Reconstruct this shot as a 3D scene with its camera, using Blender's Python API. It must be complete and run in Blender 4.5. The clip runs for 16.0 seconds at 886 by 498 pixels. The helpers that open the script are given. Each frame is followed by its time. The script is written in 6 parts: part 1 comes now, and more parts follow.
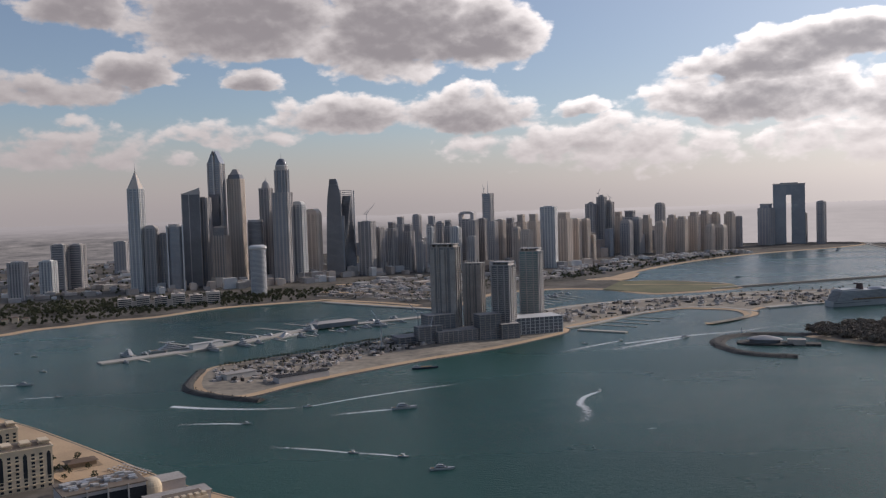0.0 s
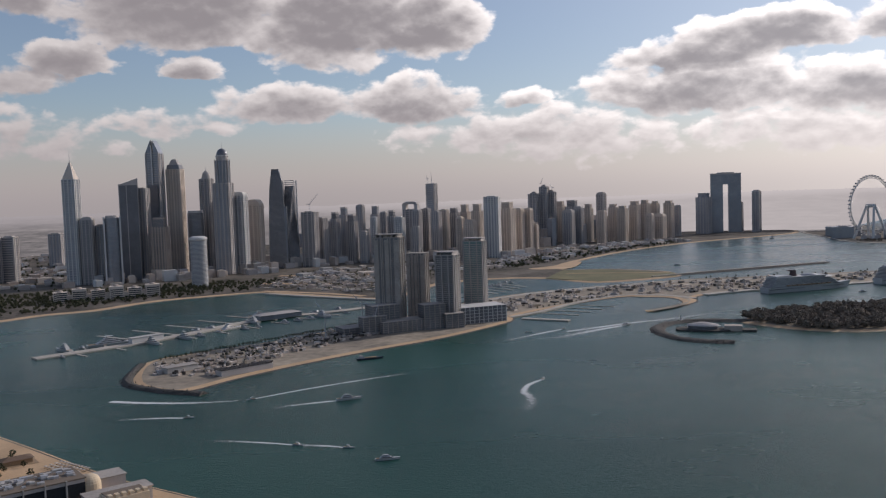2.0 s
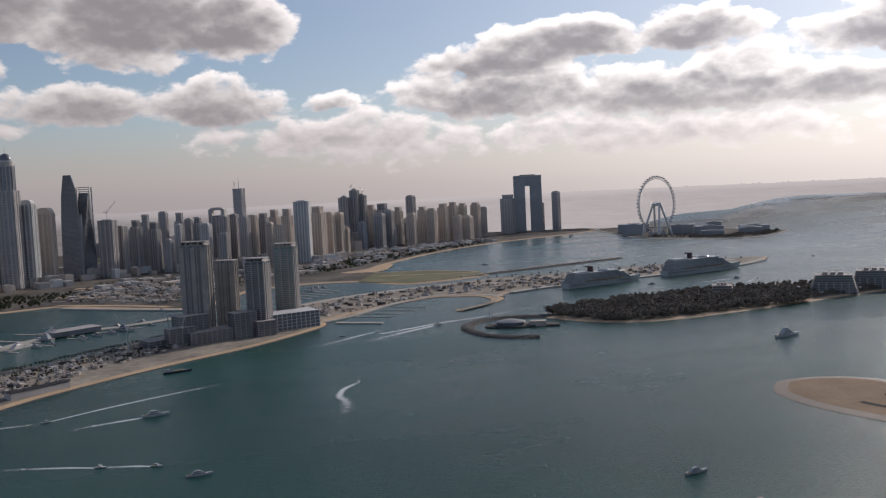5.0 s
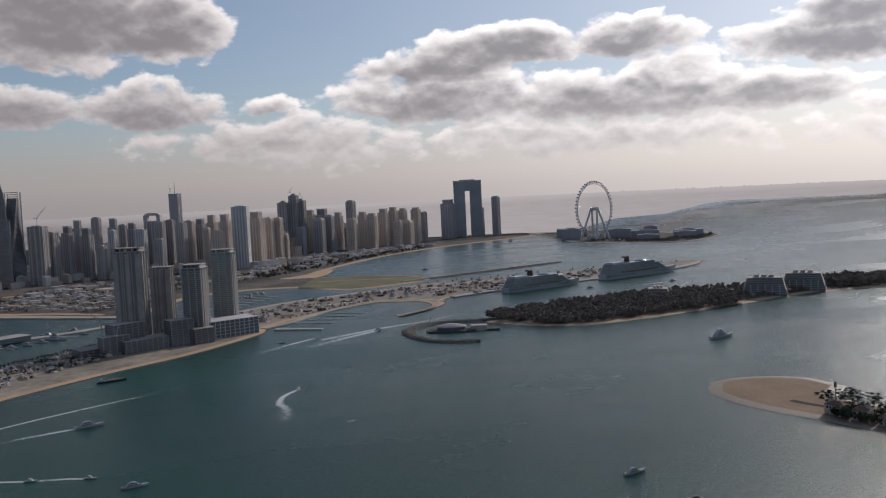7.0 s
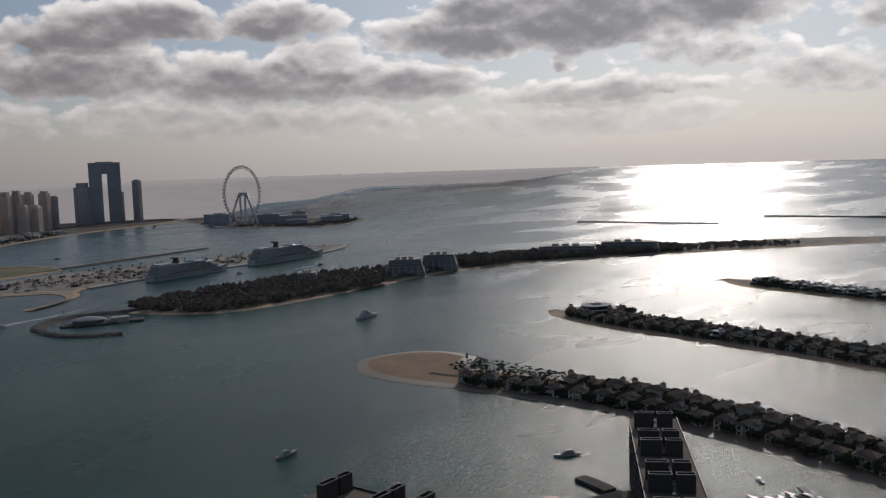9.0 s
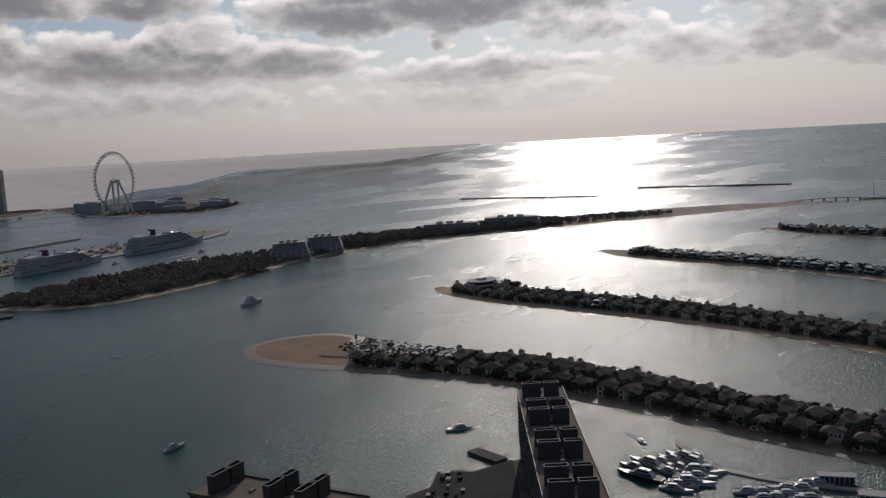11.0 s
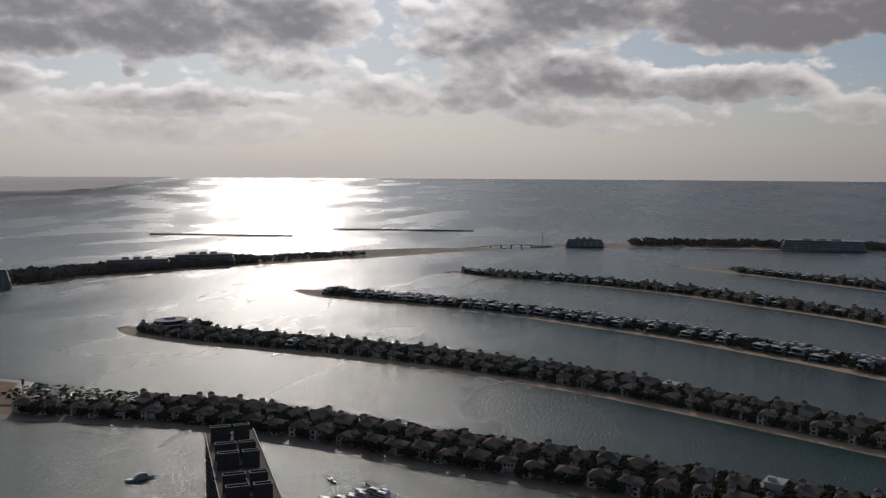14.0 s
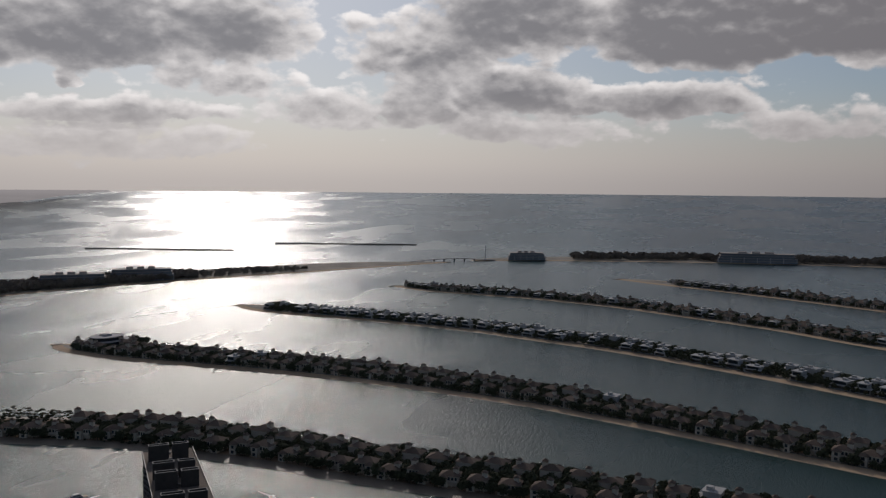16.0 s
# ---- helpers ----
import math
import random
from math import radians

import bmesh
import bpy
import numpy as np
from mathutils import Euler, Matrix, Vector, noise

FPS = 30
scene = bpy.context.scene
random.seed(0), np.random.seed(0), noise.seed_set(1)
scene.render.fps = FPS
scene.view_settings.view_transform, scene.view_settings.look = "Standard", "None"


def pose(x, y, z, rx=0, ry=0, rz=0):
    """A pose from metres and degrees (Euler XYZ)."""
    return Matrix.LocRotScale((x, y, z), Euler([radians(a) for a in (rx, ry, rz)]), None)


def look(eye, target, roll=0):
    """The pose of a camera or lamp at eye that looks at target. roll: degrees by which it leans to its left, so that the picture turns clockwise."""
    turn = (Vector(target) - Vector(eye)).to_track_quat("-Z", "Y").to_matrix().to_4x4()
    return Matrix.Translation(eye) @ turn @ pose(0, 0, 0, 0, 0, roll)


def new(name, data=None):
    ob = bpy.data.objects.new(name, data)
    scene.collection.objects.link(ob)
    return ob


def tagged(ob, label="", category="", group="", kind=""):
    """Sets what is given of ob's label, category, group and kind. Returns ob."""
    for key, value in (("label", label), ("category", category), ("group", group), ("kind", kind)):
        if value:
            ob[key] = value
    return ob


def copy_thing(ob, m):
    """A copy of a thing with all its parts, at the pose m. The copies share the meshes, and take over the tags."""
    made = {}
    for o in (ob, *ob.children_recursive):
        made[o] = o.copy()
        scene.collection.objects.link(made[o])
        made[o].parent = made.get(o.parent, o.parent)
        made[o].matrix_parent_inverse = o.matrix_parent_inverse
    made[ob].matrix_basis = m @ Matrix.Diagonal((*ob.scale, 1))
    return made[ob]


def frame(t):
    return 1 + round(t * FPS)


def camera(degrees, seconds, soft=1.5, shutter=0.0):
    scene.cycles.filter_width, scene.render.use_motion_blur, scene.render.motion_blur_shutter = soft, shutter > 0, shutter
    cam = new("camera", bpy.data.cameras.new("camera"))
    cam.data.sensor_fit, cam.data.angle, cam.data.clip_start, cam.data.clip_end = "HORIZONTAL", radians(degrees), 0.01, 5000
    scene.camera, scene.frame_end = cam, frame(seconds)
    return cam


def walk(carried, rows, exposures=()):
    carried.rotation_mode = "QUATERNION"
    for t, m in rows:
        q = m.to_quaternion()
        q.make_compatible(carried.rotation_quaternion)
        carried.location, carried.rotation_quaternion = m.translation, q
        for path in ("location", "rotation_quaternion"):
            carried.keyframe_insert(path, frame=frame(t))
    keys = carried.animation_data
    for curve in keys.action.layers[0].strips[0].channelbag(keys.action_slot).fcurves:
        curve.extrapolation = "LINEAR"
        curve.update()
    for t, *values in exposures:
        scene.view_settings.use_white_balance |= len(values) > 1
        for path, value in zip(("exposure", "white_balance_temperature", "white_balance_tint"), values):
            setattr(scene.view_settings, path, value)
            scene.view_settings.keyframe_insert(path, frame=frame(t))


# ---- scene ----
cam = camera(53.4, 16.0, soft=1.25)
EYE = 240.0
PATH = [
    (0, pose(0, 0, EYE, 87.21, 1.78, -0.10)),
    (0.5, pose(0, 0, EYE, 86.94, 1.90, -0.24)),
    (1, pose(0, 0, EYE, 86.80, 2.12, -0.88)),
    (1.5, pose(0, 0, EYE, 86.59, 1.93, -2.44)),
    (2, pose(0, 0, EYE, 86.45, 1.94, -3.76)),
    (2.5, pose(0, 0, EYE, 86.38, 1.91, -5.13)),
    (3, pose(0, 0, EYE, 86.36, 1.95, -6.80)),
    (3.5, pose(0, 0, EYE, 86.23, 2.12, -8.51)),
    (4, pose(0, 0, EYE, 86.31, 2.32, -10.29)),
    (4.5, pose(0, 0, EYE, 86.30, 2.34, -13.91)),
    (4.7, pose(0, 0, EYE, 86.22, 2.50, -15.02)),
    (6.8, pose(0, 0, EYE, 86.42, 2.80, -18.73)),
    (7, pose(0, 0, EYE, 86.34, 2.74, -19.93)),
    (7.5, pose(0, 0, EYE, 86.26, 2.18, -24.07)),
    (8, pose(0, 0, EYE, 85.88, 1.92, -30.01)),
    (8.5, pose(0, 0, EYE, 85.39, 2.05, -35.58)),
    (9, pose(0, 0, EYE, 84.48, 1.79, -42.48)),
    (9.2, pose(0, 0, EYE, 84.29, 1.74, -44.36)),
    (11.3, pose(0, 0, EYE, 82.67, 3.02, -51.66)),
    (11.5, pose(0, 0, EYE, 82.57, 2.81, -53.06)),
    (12, pose(0, 0, EYE, 82.15, 2.04, -56.06)),
    (12.5, pose(0, 0, EYE, 81.86, 1.52, -57.92)),
    (13, pose(0, 0, EYE, 81.59, 0.87, -63.40)),
    (13.5, pose(0, 0, EYE, 82.43, -0.15, -69.40)),
    (14, pose(0, 0, EYE, 84.93, -0.31, -69.50)),
    (14.5, pose(0, 0, EYE, 85.16, -0.57, -70.34)),
    (15, pose(0, 0, EYE, 85.50, -1.12, -70.15)),
    (15.5, pose(0, 0, EYE, 85.84, -1.31, -70.23)),
    (16, pose(0, 0, EYE, 85.86, -0.48, -73.20)),
]
walk(cam, PATH, [(0.0, 0.5, 6550, 16), (4.5, 0.44, 6550, 16), (7.0, 0.24, 6450, 15), (8.0, -0.22, 6450, 14), (9.0, -0.3, 6450, 14), (11.5, -0.3, 6450, 14), (13.5, -0.4, 6450, 14), (16.0, -0.46, 6450, 14)])

# ---- sky, clouds and sun ----
SUN_AZ, SUN_EL = 59.0, 26.0          # degrees from +y towards +x, and above the horizon


def world_sky():
    """Blue sky behind banks of cumulus, with dusty air towards the horizon."""
    world = bpy.data.worlds.new("sky")
    scene.world = world
    world.use_nodes = True
    nt = world.node_tree
    nt.nodes.clear()

    def tools(tree):
        def put(sock, v):
            if isinstance(v, bpy.types.NodeSocket):
                tree.links.new(v, sock)
            else:
                sock.default_value = v

        def calc(op, a, b=0.0, c=0.0):
            n = tree.nodes.new("ShaderNodeMath")
            n.operation = op
            for s, v in zip(n.inputs, (a, b, c)):
                put(s, v)
            return n.outputs[0]

        def vec(op, a, b=(0, 0, 0), c=(0, 0, 0)):
            n = tree.nodes.new("ShaderNodeVectorMath")
            n.operation = op
            for s, v in zip(n.inputs, (a, b, c)):
                put(s, v)
            return n.outputs["Value"] if op == "DOT_PRODUCT" else n.outputs[0]

        def fbm(v, scale, detail, rough):
            n = tree.nodes.new("ShaderNodeTexNoise")
            n.inputs["Scale"].default_value, n.inputs["Detail"].default_value, n.inputs["Roughness"].default_value = scale, detail, rough
            put(n.inputs["Vector"], v)
            return n

        def span(v, a, b, lo=0.0, hi=1.0):
            n = tree.nodes.new("ShaderNodeMapRange")
            n.interpolation_type = "SMOOTHSTEP"
            for s, x in zip(n.inputs, (v, a, b, lo, hi)):
                put(s, x)
            return n.outputs[0]

        def blend(f, a, b):
            n = tree.nodes.new("ShaderNodeMix")
            n.data_type = "RGBA"
            for k, x in zip((0, 6, 7), (f, a, b)):
                put(n.inputs[k], x)
            return n.outputs[2]
        return calc, vec, fbm, span, blend

    def cloud_field():
        """Cloud thickness at (azimuth, elevation) in degrees: below 0 clear, 1 dense."""
        gt = bpy.data.node_groups.new("cloud_field", "ShaderNodeTree")
        gt.interface.new_socket("P", in_out="INPUT", socket_type="NodeSocketVector")
        gt.interface.new_socket("Field", in_out="OUTPUT", socket_type="NodeSocketFloat")
        gt.interface.new_socket("Heart", in_out="OUTPUT", socket_type="NodeSocketFloat")
        gi, go = gt.nodes.new("NodeGroupInput"), gt.nodes.new("NodeGroupOutput")
        calc, vec, fbm, span, blend = tools(gt)
        # azimuth, elevation of the heart, half width, height, weight
        banks = []
        banks += [(-22.1, 12.3, 3.0, 1.7, 1), (-12.5, 11.8, 6.8, 3.6, 1), (-2.8, 10.9, 5.6, 3.9, 1), (2.1, 10.4, 4.7, 2.4, 1), (-18.7, 8.7, 2.7, 1.0, 1), (-12.0, 8.0, 1.6, 0.8, 1)]
        banks += [(-23.5, 7.4, 4.6, 1.1, 0.7), (-5.5, 5.8, 4.9, 1.4, 0.8), (2.0, 5.7, 4.7, 1.6, 0.9), (9.0, 5.8, 1.9, 0.5, 0.7), (-22.9, 3.8, 6.6, 1.6, 0.45), (-12.5, 4.7, 4.5, 1.0, 0.5)]
        banks += [(19.7, 7.9, 4.7, 1.0, 1), (24.7, 8.8, 5.1, 1.4, 1), (32.2, 8.8, 4.0, 1.5, 1), (20.0, 5.9, 7.2, 1.7, 0.9), (33.1, 5.2, 8.0, 1.7, 0.9), (9.2, 3.8, 9.0, 1.3, 0.6)]
        banks += [(27.8, 3.2, 10.7, 1.3, 0.6), (34.8, 7.3, 2.2, 1.1, 0.6), (43.8, 7.9, 5.6, 1.5, 1), (45.2, 9.6, 4.2, 1.3, 0.9), (52.3, 8.8, 4.4, 3.6, 1), (30.0, 5.2, 5.8, 1.7, 0.9)]
        banks += [(40.3, 5.0, 5.1, 1.4, 0.9), (52.9, 4.2, 7.8, 0.8, 0.8), (31.4, 2.9, 10.1, 1.6, 0.6), (50.7, 2.3, 10.3, 1.6, 0.6), (50.3, 6.1, 0.8, 0.5, 0.8), (12.3, 3.0, 9.2, 1.7, 0.5)]
        banks += [(59.4, 6.2, 4.6, 1.1, 0.55), (65.4, 4.5, 3.8, 1.3, 0.6), (71.5, 5.0, 3.7, 2.0, 0.75), (78.1, 5.8, 4.4, 1.8, 1), (76.1, 3.6, 4.4, 1.2, 0.7), (50.8, 8.6, 6.0, 2.9, 1)]
        banks += [(59.4, 9.2, 5.1, 2.7, 1), (56.9, 6.7, 2.5, 1.2, 0.6), (69.4, 8.2, 2.9, 2.4, 0.65), (73.0, 7.9, 3.6, 2.4, 0.8), (77.7, 10.2, 6.8, 2.9, 1), (90.0, 9.8, 7.1, 3.5, 1.6)]
        banks += [(98.0, 9.8, 4.6, 3.0, 1.7), (86.2, 5.2, 7.0, 1.1, 0.9), (64.3, 4.8, 2.8, 1.3, 0.6), (68.5, 4.4, 2.7, 1.1, 0.6), (78.7, 3.4, 7.7, 1.3, 0.5), (90.3, 5.6, 4.3, 1.1, 0.45)]
        banks += [(96.0, 3.7, 6.0, 1.2, 0.5), (99.3, 7.6, 2.3, 1.3, 0.6)]
        p = gi.outputs[0]
        flat = vec("MULTIPLY", p, (0.6, 1.0, 1.0))
        warp = vec("SUBTRACT", fbm(flat, 0.42, 5, 0.55).outputs["Color"], (0.5, 0.5, 0.5))
        q = vec("MULTIPLY_ADD", warp, (3.4, 1.9, 0.0), p)
        sep = gt.nodes.new("ShaderNodeSeparateXYZ")
        gt.links.new(q, sep.inputs[0])
        best = -3.0
        for az, el, hw, hh, w in banks:
            hw, hh = hw * 1.2 + 0.2, hh * 1.3 + 0.12
            x = calc("MULTIPLY_ADD", sep.outputs[0], 1 / hw, -az / hw)
            y = calc("MULTIPLY_ADD", sep.outputs[1], 1 / hh, -el / hh)
            y = calc("MAXIMUM", y, calc("MULTIPLY", y, -1.7))
            d = calc("MULTIPLY_ADD", y, y, calc("MULTIPLY", x, x))
            best = calc("MAXIMUM", best, calc("MULTIPLY_ADD", d, -0.85 * w, w))
        gt.links.new(best, go.inputs[1])
        billow = gt.nodes.new("ShaderNodeTexVoronoi")
        billow.feature = "SMOOTH_F1"
        for k, v in (("Scale", 0.75), ("Detail", 3.0), ("Roughness", 0.45), ("Smoothness", 0.5)):
            billow.inputs[k].default_value = v
        gt.links.new(vec("MULTIPLY_ADD", warp, (1.2, 1.2, 0.0), flat), billow.inputs["Vector"])
        f = calc("MULTIPLY_ADD", billow.outputs["Distance"], -0.6, calc("ADD", best, 0.36))
        f = calc("MULTIPLY_ADD", fbm(flat, 1.1, 7, 0.55).outputs["Fac"], 0.75, calc("SUBTRACT", f, 0.375))
        gt.links.new(f, go.inputs[0])
        return gt

    calc, vec, fbm, span, blend = tools(nt)

    def sky_node(kind):
        return nt.nodes.new(kind)

    co = sky_node("ShaderNodeTexCoord")
    sep = sky_node("ShaderNodeSeparateXYZ")
    nt.links.new(co.outputs["Generated"], sep.inputs[0])
    comb = sky_node("ShaderNodeCombineXYZ")
    nt.links.new(calc("MULTIPLY", calc("ARCTAN2", sep.outputs[0], sep.outputs[1]), 57.29578), comb.inputs[0])
    el = calc("MULTIPLY", calc("ARCSINE", sep.outputs[2]), 57.29578)
    nt.links.new(el, comb.inputs[1])
    deg = comb.outputs[0]
    # nearness to the sun
    a, e = radians(SUN_AZ), radians(SUN_EL)
    near = calc("MAXIMUM", vec("DOT_PRODUCT", co.outputs["Generated"], (math.sin(a) * math.cos(e), math.cos(a) * math.cos(e), math.sin(e))), 0.0)
    glow = calc("POWER", near, 4.0)
    wide = calc("POWER", near, 1.5)

    sky = sky_node("ShaderNodeTexSky")
    sky.sky_type = "NISHITA"
    sky.sun_disc = False
    sky.sun_elevation, sky.sun_rotation = e, a
    sky.air_density, sky.dust_density, sky.ozone_density = 1.0, 0.5, 3.0
    base = vec("MULTIPLY", sky.outputs[0], (0.06, 0.06, 0.06))
    # a thin high veil greys the blue, most of all near the sun
    clear = blend(calc("MULTIPLY_ADD", glow, 0.45, 0.1), base, blend(glow, (0.42, 0.43, 0.46, 1), (0.86, 0.9, 0.94, 1)))

    grp = cloud_field()

    def field(at):
        n = sky_node("ShaderNodeGroup")
        n.node_tree = grp
        nt.links.new(at, n.inputs[0])
        return n.outputs

    here, heart = field(deg)[:2]
    above = field(vec("ADD", deg, (0.12, 0.45, 0.0)))[0]
    cover = span(here, 0.0, 0.3)
    thick = calc("MINIMUM", calc("MAXIMUM", calc("MULTIPLY_ADD", here, 0.45, calc("MULTIPLY", heart, 0.65)), 0.0), 1.0)
    # tops turned to the light are bright, thin edges let it through, deep bases are grey
    lit = calc("MULTIPLY_ADD", calc("SUBTRACT", here, above), 0.6, calc("MULTIPLY_ADD", thick, -0.8, 0.85))
    lit = span(lit, 0.0, 0.95)
    dark = blend(glow, (0.205, 0.193, 0.2, 1), (0.33, 0.335, 0.35, 1))
    light = blend(wide, (0.385, 0.367, 0.36, 1), (1.28, 1.25, 1.2, 1))
    clouds = blend(cover, clear, blend(lit, dark, light))
    # dusty air towards the horizon
    haze = blend(glow, (0.285, 0.262, 0.262, 1), (0.93, 0.88, 0.82, 1))
    haze = blend(span(el, -0.6, 1.8, 0.3, 0.0), haze, blend(glow, (0.19, 0.182, 0.19, 1), (0.55, 0.53, 0.52, 1)))
    full = blend(span(el, 0.0, 6.5, 0.93, 0.0), clouds, haze)
    bg = sky_node("ShaderNodeBackground")
    nt.links.new(full, bg.inputs[0])
    out = sky_node("ShaderNodeOutputWorld")
    nt.links.new(bg.outputs[0], out.inputs[0])


world_sky()
sun_data = bpy.data.lights.new("sun", "SUN")
sun_data.energy, sun_data.angle, sun_data.color = 1.7, radians(0.6), (1.0, 0.93, 0.84)
sun = new("sun", sun_data)
_a, _e = radians(SUN_AZ), radians(SUN_EL)
sun.matrix_basis = look((math.sin(_a) * math.cos(_e) * 900, math.cos(_a) * math.cos(_e) * 900, math.sin(_e) * 900), (0, 0, 0))

# ---- materials ----
def material(name, colour, rough=0.7, metal=0.0, var=0.25, scale=0.2, fine=2.0, bump=0.0, tint=None, rand=0.0, spec=0.5, coord="Object"):
    """A surface whose colour wanders at two sizes, with fine relief."""
    m = bpy.data.materials.new(name)
    m.use_nodes = True
    nt = m.node_tree
    b = nt.nodes["Principled BSDF"]
    b.inputs["Roughness"].default_value, b.inputs["Metallic"].default_value = rough, metal
    b.inputs["Specular IOR Level"].default_value = spec
    co = nt.nodes.new("ShaderNodeTexCoord")
    n1, n2 = nt.nodes.new("ShaderNodeTexNoise"), nt.nodes.new("ShaderNodeTexNoise")
    for n, s, d in ((n1, scale, 4), (n2, fine, 6)):
        n.inputs["Scale"].default_value, n.inputs["Detail"].default_value = s, d
        nt.links.new(co.outputs[coord], n.inputs["Vector"])
    mx = nt.nodes.new("ShaderNodeMath")
    mx.operation = "MULTIPLY_ADD"
    mx.inputs[1].default_value = 0.6
    nt.links.new(n1.outputs["Fac"], mx.inputs[0])
    half = nt.nodes.new("ShaderNodeMath")
    half.operation = "MULTIPLY"
    half.inputs[1].default_value = 0.4
    nt.links.new(n2.outputs["Fac"], half.inputs[0])
    nt.links.new(half.outputs[0], mx.inputs[2])
    last = mx.outputs[0]
    if rand:
        info = nt.nodes.new("ShaderNodeObjectInfo")
        r = nt.nodes.new("ShaderNodeMath")
        r.operation = "MULTIPLY_ADD"
        r.inputs[1].default_value = rand
        nt.links.new(info.outputs["Random"], r.inputs[0])
        nt.links.new(last, r.inputs[2])
        last = r.outputs[0]
    ramp = nt.nodes.new("ShaderNodeValToRGB")
    lo = tuple(c * (1 - var) for c in colour)
    hi = tuple(min(1, c * (1 + var)) for c in (tint or colour))
    ramp.color_ramp.elements[0].position, ramp.color_ramp.elements[1].position = 0.3, 0.7 + rand * 0.7
    ramp.color_ramp.elements[0].color, ramp.color_ramp.elements[1].color = (*lo, 1), (*hi, 1)
    nt.links.new(last, ramp.inputs[0])
    nt.links.new(ramp.outputs[0], b.inputs["Base Color"])
    if bump:
        bp = nt.nodes.new("ShaderNodeBump")
        bp.inputs["Strength"].default_value, bp.inputs["Distance"].default_value = 1.0, bump
        nt.links.new(n2.outputs["Fac"], bp.inputs["Height"])
        nt.links.new(bp.outputs[0], b.inputs["Normal"])
    return m


def sea_material():
    m = bpy.data.materials.new("sea_water")
    m.use_nodes = True
    nt = m.node_tree
    b = nt.nodes["Principled BSDF"]
    co = nt.nodes.new("ShaderNodeTexCoord")

    def noise_at(scale, detail, stretch=(1, 1, 1), rough=0.5):
        mp = nt.nodes.new("ShaderNodeMapping")
        mp.inputs["Scale"].default_value = stretch
        mp.inputs["Rotation"].default_value = (0, 0, radians(55))
        nt.links.new(co.outputs["Object"], mp.inputs[0])
        n = nt.nodes.new("ShaderNodeTexNoise")
        n.inputs["Scale"].default_value, n.inputs["Detail"].default_value, n.inputs["Roughness"].default_value = scale, detail, rough
        nt.links.new(mp.outputs[0], n.inputs["Vector"])
        return n.outputs["Fac"]

    def rng(v, a, c, lo, hi):
        r = nt.nodes.new("ShaderNodeMapRange")
        r.interpolation_type = "SMOOTHSTEP"
        for k, x in zip((1, 2, 3, 4), (a, c, lo, hi)):
            r.inputs[k].default_value = x
        nt.links.new(v, r.inputs[0])
        return r.outputs[0]

    # wind streaks: rougher and calmer water
    wind = noise_at(0.0016, 5, (1, 2.6, 26), 0.5)
    nt.links.new(rng(wind, 0.38, 0.62, 0.16, 0.31), b.inputs["Roughness"])
    # IOR raised with distance, which puts a stronger reflection into the far sea
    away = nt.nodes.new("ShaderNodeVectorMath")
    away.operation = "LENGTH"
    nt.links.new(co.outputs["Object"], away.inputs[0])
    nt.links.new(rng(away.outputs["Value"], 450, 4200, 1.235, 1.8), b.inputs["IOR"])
    depth = noise_at(0.0022, 4)
    ramp = nt.nodes.new("ShaderNodeValToRGB")
    ramp.color_ramp.elements[0].position, ramp.color_ramp.elements[1].position = 0.35, 0.68
    ramp.color_ramp.elements[0].color, ramp.color_ramp.elements[1].color = (0.012, 0.052, 0.043, 1), (0.022, 0.083, 0.068, 1)
    nt.links.new(depth, ramp.inputs[0])
    # shallow lagoons between the fronds are a little darker and less green
    sep = nt.nodes.new("ShaderNodeSeparateXYZ")
    nt.links.new(co.outputs["Object"], sep.inputs[0])
    lag = nt.nodes.new("ShaderNodeMath")
    lag.operation = "MULTIPLY"
    nt.links.new(rng(sep.outputs[0], 560, 700, 0.0, 1.0), lag.inputs[0])
    nt.links.new(rng(sep.outputs[1], 700, 60, 0.0, 0.8), lag.inputs[1])
    shal = nt.nodes.new("ShaderNodeMix")
    shal.data_type = "RGBA"
    shal.inputs[7].default_value = (0.018, 0.045, 0.042, 1)
    nt.links.new(lag.outputs[0], shal.inputs[0])
    nt.links.new(ramp.outputs[0], shal.inputs[6])
    nt.links.new(shal.outputs[2], b.inputs["Base Color"])
    waves = noise_at(0.11, 5, (1, 3.2, 1), 0.62)
    chop = noise_at(0.5, 3, (1, 2.6, 1), 0.6)
    add = nt.nodes.new("ShaderNodeMath")
    add.operation = "MULTIPLY_ADD"
    add.inputs[1].default_value = 0.4
    nt.links.new(chop, add.inputs[0])
    nt.links.new(waves, add.inputs[2])
    bp = nt.nodes.new("ShaderNodeBump")
    bp.inputs["Strength"].default_value, bp.inputs["Distance"].default_value = 0.85, 1.0
    nt.links.new(add.outputs[0], bp.inputs["Height"])
    up = nt.nodes.new("ShaderNodeCombineXYZ")
    up.inputs[2].default_value = 1.0
    nt.links.new(up.outputs[0], bp.inputs["Normal"])
    nt.links.new(bp.outputs[0], b.inputs["Normal"])
    return m


